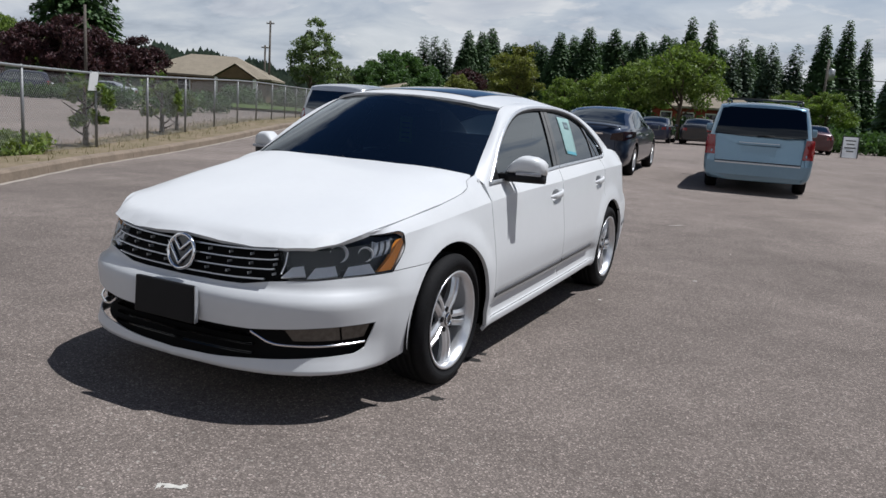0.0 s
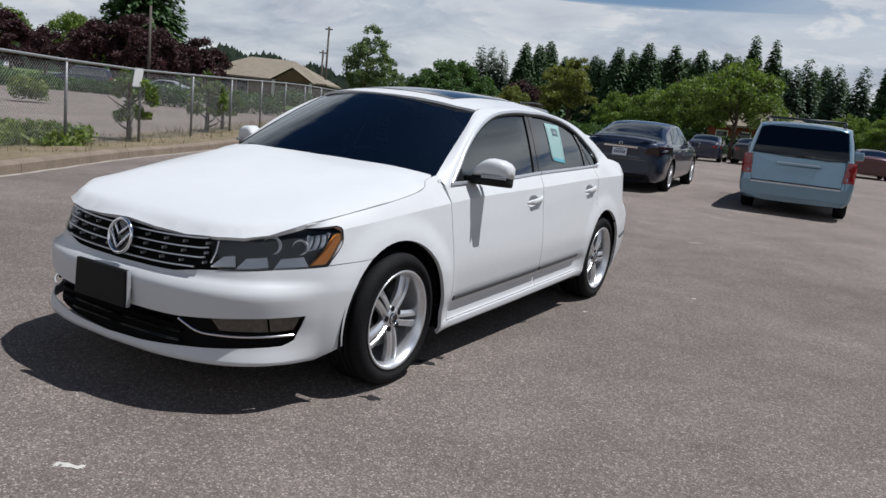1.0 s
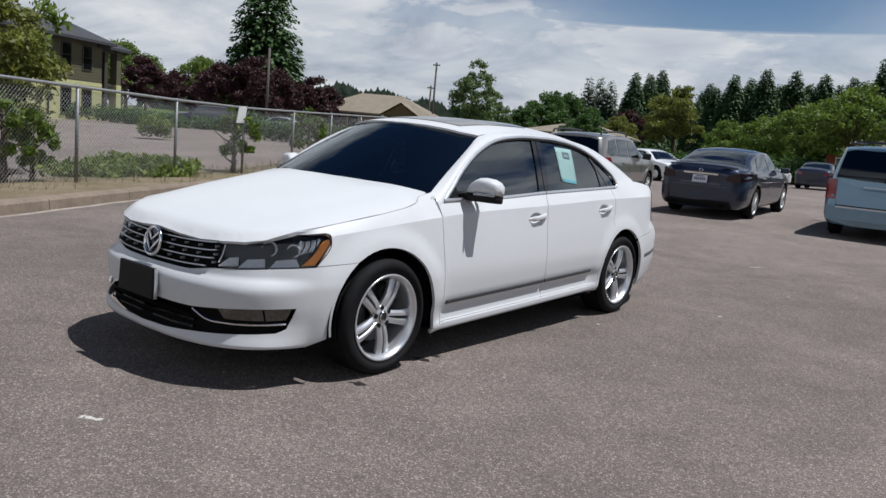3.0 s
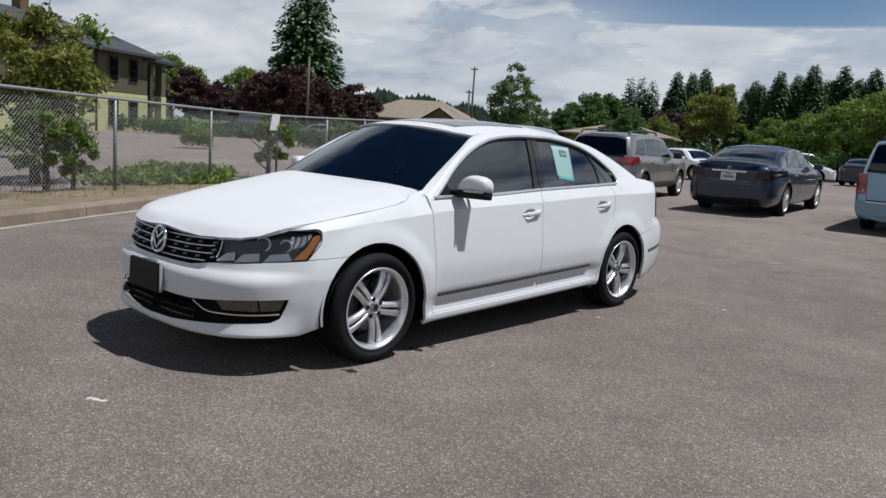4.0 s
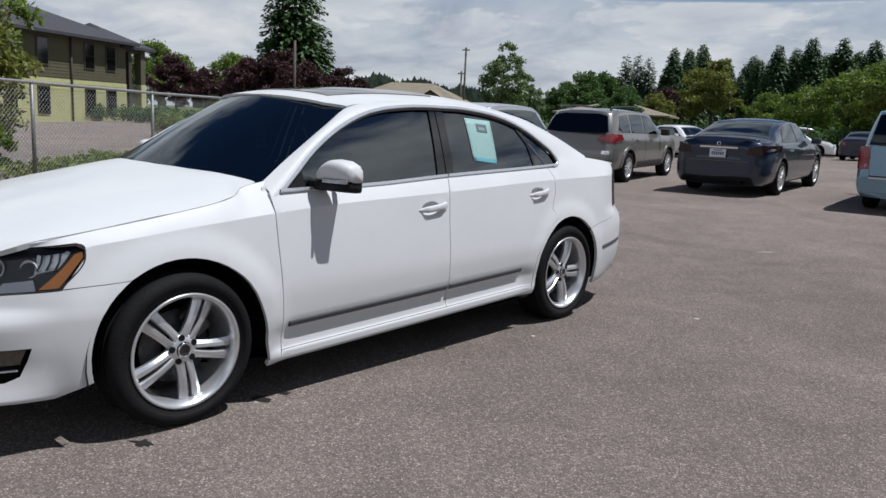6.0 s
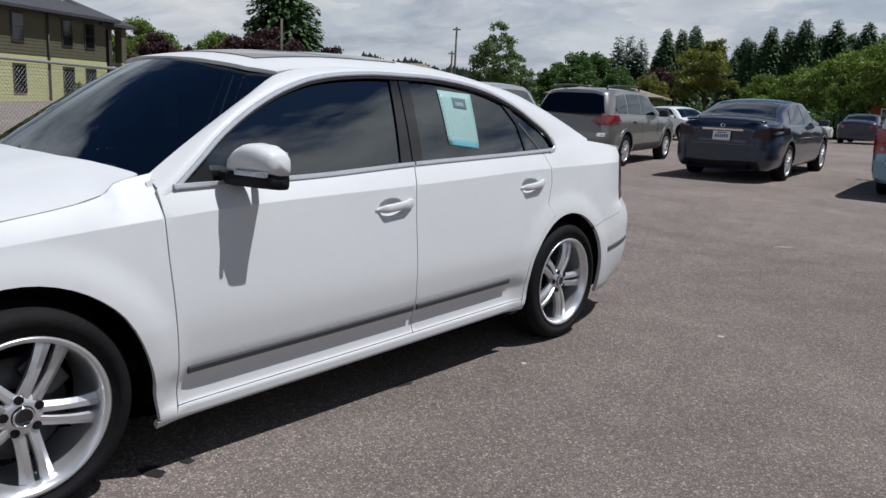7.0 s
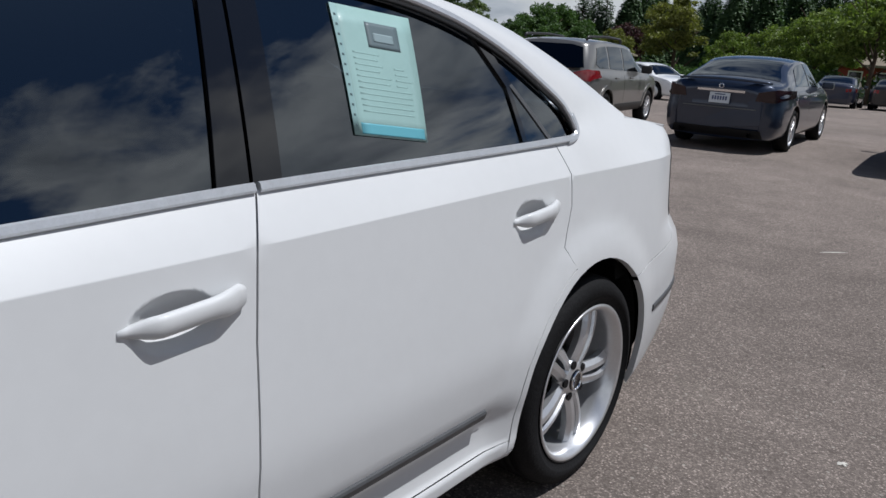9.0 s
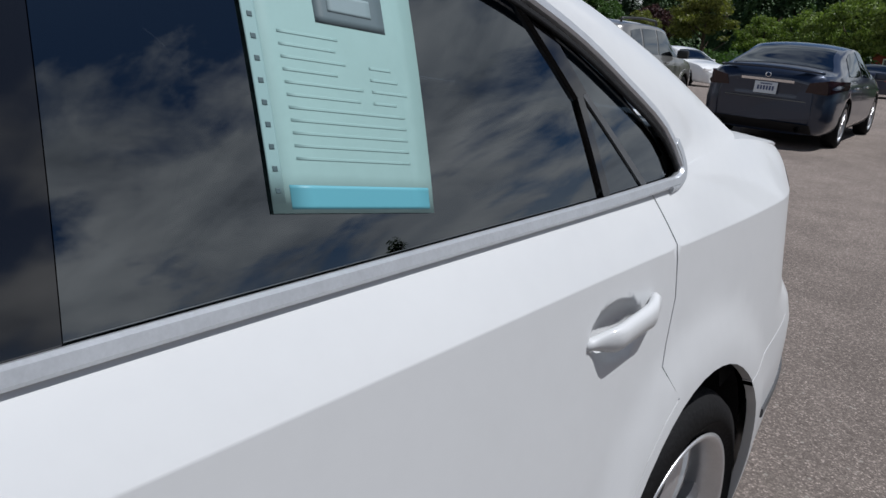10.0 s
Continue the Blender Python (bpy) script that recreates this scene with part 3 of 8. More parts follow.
def twin_spoke(rim_r, face, angle, spread):
    """One blade of a twin-spoke wheel, from hub to lip, as a bevelled bar."""
    bm = bmesh.new()
    rows = []
    for k in range(9):
        f = k / 8
        r = 0.036 + (rim_r - 0.014 - 0.036) * f
        off = spread * (0.62 + 0.38 * f)
        half = 0.0185 - 0.003 * math.sin(f * math.pi) + 0.004 * f * f
        x = face - 0.010 + 0.016 * math.sin(f * math.pi * 0.9) - 0.006 * f
        ring = [(x - 0.034, off - half * 0.9), (x - 0.008, off - half), (x, off - half * 0.70), (x - 0.002, off + half * 0.15), (x - 0.013, off + half), (x - 0.034, off + half * 0.8)]
        if spread < 0:
            ring = [(px, 2 * off - py) for px, py in ring][::-1]
        rows.append([bm.verts.new((px, py, r)) for px, py in ring])
    for a, b in zip(rows, rows[1:]):
        for i in range(6):
            bm.faces.new((a[i], a[(i + 1) % 6], b[(i + 1) % 6], b[i]))
    bm.faces.new(rows[0][::-1])
    bm.faces.new(rows[-1])
    bmesh.ops.recalc_face_normals(bm, faces=bm.faces)
    bmesh.ops.rotate(bm, verts=bm.verts, cent=(0, 0, 0), matrix=Matrix.Rotation(angle, 3, "X"))
    return bm


def build_sedan_wheels(car):
    tyre_me, rim_me = wheel_meshes(0.326, 0.235, 0.240, 5)
    face = 0.082
    blade = {}
    for k in range(5):
        for sgn in (1, -1):
            me = bpy.data.meshes.new("spoke")
            bm = twin_spoke(0.240, face, 2 * math.pi * k / 5 + radians(9), 0.0295 * sgn)
            bm.to_mesh(me)
            bm.free()
            me.materials.append(ALLOY)
            blade[(k, sgn)] = me
    hub = [(face - 0.05, 0.0), (face - 0.05, 0.058), (face - 0.022, 0.066), (face - 0.010, 0.060), (face - 0.002, 0.036), (face - 0.002, 0.001)]
    hub_me = mesh_from("hub", *lathe(hub, 40), ALLOY, True)
    cap_me = mesh_from("centre_cap", *lathe([(face - 0.002, 0.034), (face + 0.004, 0.031), (face + 0.005, 0.027), (face + 0.003, 0.026), (face + 0.003, 0.0005)], 32), [GLOSS_BLACK], True)
    ring_me = mesh_from("cap_ring", *lathe([(face + 0.003, 0.031), (face + 0.007, 0.029), (face + 0.007, 0.026), (face + 0.003, 0.025)], 32), [CHROME], True)
    disc_me = mesh_from("brake_disc", *lathe([(0.0, 0.06), (0.0, 0.155), (-0.02, 0.155), (-0.02, 0.06)], 40), STEEL_DARK, True)
    bolt_bm = bmesh.new()
    bmesh.ops.create_cone(bolt_bm, cap_ends=True, segments=12, radius1=0.0135, radius2=0.0135, depth=0.006, matrix=Matrix.Rotation(math.pi / 2, 4, "Y"))
    bolt_me = bpy.data.meshes.new("bolt_hole")
    bolt_bm.to_mesh(bolt_me)
    bolt_bm.free()
    bolt_me.materials.append(BLACK_PLASTIC)
    caliper_me = bpy.data.meshes.new("brake_caliper")
    cb = box_bm((0.06, 0.09, 0.14), (0.0, 0.125, 0.03), 0.012)
    cb.to_mesh(caliper_me)
    cb.free()
    caliper_me.materials.append(STEEL_DARK)
    for side in (1, -1):
        for y, spin in ((-AXLE, 36), (AXLE, 42)):
            wheel = new("wheel")
            wheel.parent = car
            wheel.matrix_local = pose(0.775 * side, y, HUB_Z - 0.003, 0, 0, 0 if side > 0 else 180) @ pose(0, 0, 0, spin)
            tagged(wheel, "silver twin five-spoke alloy wheel with black tyre")
            part("tyre", tyre_me, wheel, "black treaded rubber tyre")
            part("rim", rim_me, wheel, "silver alloy rim")
            for me in blade.values():
                part("spoke", me, wheel)
            part("hub", hub_me, wheel)
            part("centre_cap", cap_me, wheel, "black centre cap with a chrome ring")
            part("cap_ring", ring_me, wheel)
            part("brake_disc", disc_me, wheel, "dark grey brake disc")
            part("brake_caliper", caliper_me, wheel)
            for k in range(5):
                a = 2 * math.pi * (k + 0.5) / 5 + radians(9)
                ob = part("bolt_hole", bolt_me, wheel)
                ob.location = (face - 0.0055, -0.052 * math.sin(a), 0.052 * math.cos(a))


def chrome_run(name, pts, surf, width, proud, material, parent, label="", mirror=False):
    """A moulding laid along a line of a surface: a half-round strip of some width."""
    arr = np.array(pts, float)
    d = np.gradient(arr, axis=0)
    d /= np.maximum(np.linalg.norm(d, axis=1), 1e-9)[:, None]
    side = np.column_stack([-d[:, 1], d[:, 0]])
    e = 2e-3
    rows = []
    for off, up in ((-0.5, -0.002), (-0.5, 0.6), (-0.3, 1.0), (0.3, 1.0), (0.5, 0.6), (0.5, -0.002)):
        q = arr + side * off * width
        p = surf(q[:, 0], q[:, 1])
        du = surf(q[:, 0] + e, q[:, 1]) - surf(q[:, 0] - e, q[:, 1])
        dv = surf(q[:, 0], q[:, 1] + e) - surf(q[:, 0], q[:, 1] - e)
        n = np.cross(du, dv)
        n /= np.maximum(np.linalg.norm(n, axis=1), 1e-9)[:, None]
        flip = np.sign(np.sum(n * (p - np.array(surf.core)), axis=1))[:, None]
        p = p + n * flip * (proud * up if up > 0 else up)
        if mirror:
            p = p * np.array([-1, 1, 1])
        rows.append([tuple(c) for c in p])
    verts = [p for row in rows for p in row]
    k = len(rows[0])
    faces = [(i * k + j, i * k + j + 1, (i + 1) * k + j + 1, (i + 1) * k + j) for i in range(5) for j in range(k - 1)]
    for j in (0, k - 1):
        faces.append(tuple(i * k + j for i in range(6)))
    bm = bmesh.new()
    bm.from_mesh(mesh_from("run", verts, faces, material))
    bmesh.ops.recalc_face_normals(bm, faces=bm.faces)
    me = bpy.data.meshes.new(name)
    bm.to_mesh(me)
    bm.free()
    me.materials.append(material)
    return part(name, me, parent, label)


GAP = 0.0045
DOOR_LINES = (0.28, 0.33, 0.405, 0.43, 0.8975, 0.9025)
ARCH_F = [(y + 0.016 * max(0.0, 1 - (z - 0.2) / 0.35) * (y < -AXLE), z) for y, z in arc_points(-AXLE, HUB_Z, ARCH, 190, 0, 28)]
ARCH_R = arc_points(AXLE, HUB_Z, ARCH, 180, 0, 26)
SX = lambda x: s_x(x)
S_TIP, S_HLB = s_y(-1.775), s_y(-1.867)


def v_of(y, z):
    """The v at which the flank stands at this height."""
    zc = float(crease_z(y))
    return z if z <= 0.5 else min(0.9, 0.5 + (z - 0.5) * 0.4 / (zc - 0.5))


PILLAR_FOOT = np.array([0.76, 0.10, 0.64])


def pillar_foot(uv, pts, nor):
    """Eases the quarter panel's normals into the pillar that grows out of it."""
    w = step01((uv[:, 1] - 1.0) / 0.09) * step01((pts[:, 1] - 1.33) / 0.10) * step01((2.0 - pts[:, 1]) / 0.2)
    out = nor * (1 - w)[:, None] + PILLAR_FOOT * w[:, None]
    return out / np.linalg.norm(out, axis=1)[:, None]


def ease_rail(ob, q, mirror):
    """Eases the rear end of the roof rail's normals towards the quarter panel."""
    me = ob.data
    foot = PILLAR_FOOT * (np.array([-1, 1, 1]) if mirror else 1)
    k = len(q)
    nors = []
    for v in me.vertices:
        w = float(step01((q[v.index % k] - 12.9) / 1.1))
        n = np.array(v.normal) * (1 - w) + foot * w
        nors.append(tuple(n / np.linalg.norm(n)))
    me.normals_split_custom_set_from_vertices(nors)


def build_sedan():
    car = thing("white_sedan", "clean white four-door sedan with silver twin-spoke wheels parked on asphalt", "car")
    arch_f = [(s_y(y), v_of(y, z)) for y, z in ARCH_F]
    arch_r = [(s_y(y), v_of(y, z)) for y, z in ARCH_R]
    join_v = 0.693
    for mirror in (False, True):
        # wings, doors and quarter panels
        wing = [(S_TIP + 0.004, 0.886), (S_TIP + 0.004, 0.850), (S_HLB + 0.008, join_v), (s_y(-1.622), join_v + 0.002)] + [p for p in arch_f if p[1] > join_v + 0.008 or p[0] > s_y(-AXLE)] + [(s_y(-1.0), 0.235), (s_y(-0.937), 0.235), (s_y(-0.94), 0.47), (s_y(-0.949), 0.76), (s_y(-0.949), 0.90), (s_y(-0.948), 0.97), (s_y(-0.926), 1.05), (s_y(-0.918), 1.10),
                (s_y(-1.0), 1.10), (s_y(-1.1), 1.10), (s_y(-1.4), 1.10), (s_y(-1.6), 1.10), (s_y(-1.72), 1.10), (s_y(-1.84), 1.10), (s_y(-1.925), 1.095), (s_y(-1.99), 1.06), (s_y(-1.967), 1.010), (s_y(-1.851), 0.990), (s_y(-1.80), 0.974)]
        panel("front_wing", wing, wing_skin, WHITE_PAINT, car, step=0.035, depth=0.02, mirror=mirror, creases=(0.8975, 0.9025))
        door_f = [(s_y(-0.937) + GAP, 0.268), (s_y(-0.94) + GAP, 0.47), (s_y(-0.949) + GAP, 0.76), (s_y(-0.949) + GAP, 0.90), (s_y(-0.949) + GAP, 1.10), (s_y(-0.6), 1.10), (s_y(-0.2), 1.10), (0.243, 1.10), (0.205, 0.90), (0.188, 0.75), (0.176, 0.5), (0.18, 0.37), (0.185, 0.268)]
        one = panel("front_door", door_f, body, WHITE_PAINT, car, "white front door", mirror=mirror, fine=SCOOPS[0], creases=DOOR_LINES)
        door_r = [(0.185 + GAP, 0.268), (0.18 + GAP, 0.37), (0.176 + GAP, 0.5), (0.188 + GAP, 0.75), (0.205 + GAP, 0.90), (0.243 + GAP, 1.10), (0.6, 1.10), (1.0, 1.10), (1.222, 1.10), (1.243, 0.91), (1.240, 0.83), (1.195, 0.74)]
        door_r += [(AXLE + 0.414 * math.cos(radians(a)), v_of(AXLE - 0.3, HUB_Z + 0.414 * math.sin(radians(a)))) for a in (112, 120, 130, 140, 150, 160, 168, 175)] + [(0.985, 0.30), (0.98, 0.268)]
        two = panel("rear_door", door_r, body, WHITE_PAINT, car, "white rear door", mirror=mirror, fine=SCOOPS[1], creases=DOOR_LINES)
        quarter = [(1.222 + GAP, 1.10), (1.243 + GAP, 0.91), (1.240 + GAP, 0.83), (1.195 + GAP, 0.74)]
        quarter += [(AXLE + 0.410 * math.cos(radians(a)), v_of(AXLE - 0.3, HUB_Z + 0.410 * math.sin(radians(a)))) for a in (112, 120, 130, 140, 150, 160, 168, 175)] + [(0.989, 0.30), (0.984, 0.232), (1.012, 0.232)]
        quarter += [p for p in arch_r if p[1] > 0.60 or p[0] < s_y(AXLE)] + [(s_y(1.659), 0.60), (s_y(2.05), 0.64), (s_y(2.14), 0.70), (s_y(2.16), 0.90), (s_y(2.24), 0.97), (s_y(2.30), 1.10), (s_y(2.1), 1.10), (s_y(1.8), 1.10), (s_y(1.5), 1.10)]
        panel("rear_quarter_panel", quarter, body, WHITE_PAINT, car, step=0.035, depth=0.02, mirror=mirror, creases=(0.8975, 0.9025), ease=pillar_foot)
        sill = [(s_y(-1.008), 0.205), (s_y(-1.008), 0.2325), (s_y(-0.937), 0.2325), (s_y(-0.937) + GAP, 0.2655), (s_y(-0.6), 0.2655), (0, 0.2655), (0.6, 0.2655), (0.978, 0.2655), (0.985, 0.228), (1.008, 0.228), (1.012, 0.205), (0.5, 0.195), (-0.5, 0.195)]
        panel("sill", sill, body, WHITE_PAINT, car, depth=0.02, mirror=mirror, creases=(0.215, 0.232, 0.25))
        for name, y0, y1 in (("rubbing_strip", -0.90, 0.168), ("rubbing_strip", 0.192, 0.86)):
            ys = np.linspace(s_y(y0), y1 if y1 < 0.9 else s_y(y1), 24)
            chrome_run(name, [(s, 0.385) for s in ys], body, 0.026, 0.008, STRIP_GREY, car, "dark grey rubbing strip", mirror)
        # rear bumper strip
        chrome_run("bumper_strip", [(s_y(y), 0.455 + 0.10 * (y - 1.88)) for y in np.linspace(1.88, 2.2, 12)], body, 0.024, 0.006, STRIP_GREY, car, "dark rear bumper strip", mirror)
        # cabin side above the belt
        n = 48
        key = np.arange(len(PILLAR))
        q = np.linspace(0, len(PILLAR) - 1, n)
        low_line = spline([(k, *row[0]) for k, row in enumerate(PILLAR)])(q)
        mid_line = spline([(k, *row[1]) for k, row in enumerate(PILLAR)])(q)
        in_pts = spline([(k, *INNER[k]) for k in key])(q)
        lo_pts, mid_pts = cabin(low_line[:, 0], low_line[:, 1]), cabin(mid_line[:, 0], mid_line[:, 1])
        rows = []
        for f in np.linspace(0, 1, 10):
            pts = (1 - f) ** 2 * lo_pts + 2 * f * (1 - f) * (mid_pts + np.array([0.006, 0, 0.004])) + f * f * in_pts
            if mirror:
                pts = pts * np.array([-1, 1, 1])
            rows.append([tuple(p) for p in pts])
        ease_rail(sheet("cant_rail", rows, WHITE_PAINT, car, "white pillar and roof rail", flip=mirror), q, mirror)
        panel("pillar_foot", [(-0.965, 0.925), (-0.965, 0.985), (-0.91, 1.0), (-0.87, 0.975), (-0.875, 0.935)], cabin, WHITE_PAINT, car, lift=-0.028, depth=0.004, mirror=mirror)
        # glass
        def inner_poly(y0, y1, t0=None, t1=None, top_in=0.0, low_in=-0.008):
            top = [(y, float(lerp_line(DLO_TOP, y)) - top_in) for y in np.linspace(y0 if t0 is None else t0, y1 if t1 is None else t1, 16)]
            lowl = sorted(DLO_LOW)
            bottom = [(y, float(np.interp(y, [p[0] for p in lowl], [p[1] for p in lowl])) + low_in) for y in np.linspace(y1, y0, 16)]
            return top + bottom

        panel("door_glass", inner_poly(-0.80, 0.166, -0.80, 0.226), cabin, GLASS, one, "dark tinted door glass", lift=-0.012, depth=0.004, mirror=mirror)
        panel("mirror_triangle", [(-0.885, 0.955), (-0.745, 1.055), (-0.735, 0.962)], cabin, BLACK_PLASTIC, one, "black plastic mirror triangle", lift=-0.004, depth=0.008, mirror=mirror)
        panel("pillar_trim", inner_poly(0.170, 0.236, 0.230, 0.274), cabin, GLOSS_BLACK, one, "gloss black pillar cover", lift=-0.004, depth=0.01, mirror=mirror)
        panel("pillar_trim", inner_poly(0.244, 0.306, 0.282, 0.345), cabin, GLOSS_BLACK, two, "gloss black pillar cover", lift=-0.004, depth=0.01, mirror=mirror)
        panel("door_glass", inner_poly(0.310, 1.09, 0.349, 1.05), cabin, GLASS, two, "dark tinted door glass", lift=-0.012, depth=0.004, mirror=mirror)
        panel("quarter_glass", [(0.99, 1.287), (1.05, 1.262), (1.19, 1.190), (1.30, 1.112), (1.325, 1.085), (1.330, 1.064), (1.318, 1.049), (1.222, 1.043), (1.075, 1.19)], cabin, GLASS, two, "dark tinted quarter glass", lift=-0.010, depth=0.004, mirror=mirror)
        panel("window_divider", [(0.948, 1.310), (1.0, 1.294), (1.080, 1.188), (1.054, 1.180)], cabin, GLOSS_BLACK, two, "black window divider", lift=-0.005, depth=0.008, mirror=mirror)
        panel("window_divider", [(1.053, 1.186), (1.070, 1.186), (1.103, 1.036), (1.083, 1.034)], cabin, GLOSS_BLACK, two, "black window divider", lift=-0.006, depth=0.008, mirror=mirror)
        panel("window_divider", [(1.064, 1.190), (1.082, 1.188), (1.232, 1.043), (1.214, 1.041)], cabin, STRIP_GREY, two, "grey quarter glass edge", lift=-0.006, depth=0.008, mirror=mirror)
        panel("fixed_glass", [(1.070, 1.180), (1.213, 1.041), (1.102, 1.036)], cabin, GLASS, two, "dark fixed glass corner", lift=-0.009, depth=0.004, mirror=mirror)
        loop = [tuple(p) for p in resample([(y + 0.001, z + 0.002) for y, z in [(-0.888, 0.952)] + DLO_TOP[1:]], 60)]
        chrome_run("window_trim", loop, cabin, 0.018, 0.009, SATIN_CHROME, car, "bright window surround", mirror)
        chrome_run("window_seal", [(p[0], p[1]) for p in resample([(y - 0.005, z - 0.0145) for y, z in DLO_TOP[1:]], 60)], cabin, 0.009, 0.003, BLACK_PLASTIC, car, "black window seal", mirror)
        tail = resample([(1.332, 1.108), (1.344, 1.088), (1.348, 1.070), (1.340, 1.055), (1.320, 1.047), (1.285, 1.042)], 24)
        chrome_run("window_trim", [tuple(p) for p in tail], cabin, 0.022, 0.010, SATIN_CHROME, car, "bright window surround", mirror)
        for y0, y1 in ((-0.89, 0.239), (0.249, 1.318)):
            ys = np.linspace(y0, y1, 30)
            chrome_run("belt_trim", [(y, float(belt_z(y)) + 0.003) for y in ys], cabin, 0.017, 0.011, SATIN_CHROME, one if y0 < 0 else two, "bright belt moulding", mirror)
        # nose: headlamp, fog lamp, bumper
        build_nose(car, arch_f, join_v, mirror)
        build_handle(one, -0.045, 0.168, 0.838, mirror)
        build_handle(two, 0.955, 1.155, 0.876, mirror)
        build_mirror(one, mirror)
        # tail lamp and rear bumper
        lamp = [(s_y(2.14) + GAP, 0.705), (s_y(2.16) + GAP, 0.90), (s_y(2.24), 0.965), (s_x(0.45, True), 0.93), (s_x(0.45, True), 0.72)]
        panel("tail_lamp", lamp, body, SMOKED_RED, car, "dark red tail lamp", depth=0.03, lift=0.002, mirror=mirror)
        bump = [p for p in arch_r if p[1] <= 0.60 and p[0] > s_y(AXLE)][::-1]
        bump = [(s_y(AXLE + ARCH), 0.20)] + bump + [(s_y(1.659), 0.597), (s_y(2.05), 0.637), (s_y(2.14), 0.697), (s_x(0.45, True), 0.71), (S_REAR, 0.71), (S_REAR, 0.20), (s_x(0.5, True), 0.20), (s_y(2.1), 0.20)]
        panel("rear_bumper", bump, body, WHITE_PAINT, car, "white rear bumper", depth=0.02, mirror=mirror)
        panel("boot_face", [(s_x(0.445, True), 0.715), (s_x(0.445, True), 0.93), (s_x(0.45, True), 1.09), (S_REAR, 1.09), (S_REAR, 0.715)], body, WHITE_PAINT, car, depth=0.02, mirror=mirror)
    # hood, roof, boot
    edge = [tuple(p) for p in HOOD_LIP] + [(0.753, -1.70), (0.784, -1.40), (0.784, -1.20), (0.772, -1.11), (0.742, -1.065), (0.735, -1.0), (0.722, -0.972), (0.70, -0.972), (0.55, -1.008), (0.3, -1.050), (0, -1.064)]
    panel("hood", edge + [(-x, y) for x, y in edge[-2:0:-1]], hood, WHITE_PAINT, car, "white hood", step=0.03, depth=0.02)
    key = np.arange(len(PILLAR))
    edge_at = spline([(k, *INNER[k]) for k in key])
    left = [(float(p[0]), float(p[1])) for p in edge_at(np.linspace(4.0, 11.0, 40))]
    roof_front = [(0.50, -0.405), (0.35, -0.465), (0.18, -0.50), (0, -0.51), (-0.18, -0.50), (-0.35, -0.465), (-0.50, -0.405)]
    roof_back = [(0.40, 1.235), (0.2, 1.252), (0, 1.255), (-0.2, 1.252), (-0.40, 1.235)]
    outline = left + roof_back + [(-x, y) for x, y in left[::-1]] + roof_front[::-1]
    panel("roof", outline, roof, WHITE_PAINT, car, "white roof", step=0.05, depth=0.015)
    panel("sunroof", [(0.40, -0.30), (0.40, 0.50), (0.37, 0.53), (-0.37, 0.53), (-0.40, 0.50), (-0.40, -0.30), (-0.2, -0.34), (0.2, -0.34)], roof, GLOSS_BLACK, car, "dark glass sunroof", step=0.08, depth=0.006, lift=0.004)
    deck = [(0.715, 1.74), (0.70, 2.0), (0.675, 2.2), (0.615, 2.36), (0.45, 2.42), (0, 2.45)]
    panel("boot_lid", [(0, 1.68), (0.45, 1.67)] + deck + [(-x, y) for x, y in deck[-2::-1]] + [(-0.45, 1.67)], boot, WHITE_PAINT, car, "white boot lid", step=0.05, depth=0.02)
    # screens: a bowed sheet between the pillars
    def screen(name, k0, k1, foot, head, material, label, flip):
        rows = []
        for f in np.linspace(0, 1, 15):
            e = edge_at(k0 + (k1 - k0) * f)
            m = np.array(foot) * (1 - f) + np.array(head) * f
            m[2] += 4 * f * (1 - f) * 0.022
            row = []
            for u in np.linspace(-1, 1, 23):
                w = 1 - abs(u) ** 2.2
                row.append((u * (e[0] + 0.004), e[1] + (m[1] - e[1]) * w, e[2] - 0.006 + (m[2] - e[2]) * w))
            rows.append(row)
        sheet(name, rows, material, car, label, flip=flip)

    screen("windscreen", 0.0, 4.05, (0, -1.075, 1.018), (0, -0.505, 1.404), SHIELD, "dark windscreen", False)
    screen("rear_window", 14.0, 10.9, (0, 1.90, 1.112), (0, 1.26, 1.395), GLASS, "dark tinted rear window", True)
    build_cowl(car)
    build_front_centre(car)
    build_core(car)
    build_cabin(car)
    build_sedan_wheels(car)
    return car


def lamp_bowl(s, v):
    """The lamp's skin, leaning back upwards behind the lens."""
    p = wing_skin(s, v)
    lean_back = np.clip(np.asarray(v, float) - 0.676, 0, 0.1) * 0.5
    p[..., 1] = p[..., 1] + lean_back
    p[..., 0] = p[..., 0] - 0.35 * lean_back
    return p


lamp_bowl.core = (0, 0, 0.5)


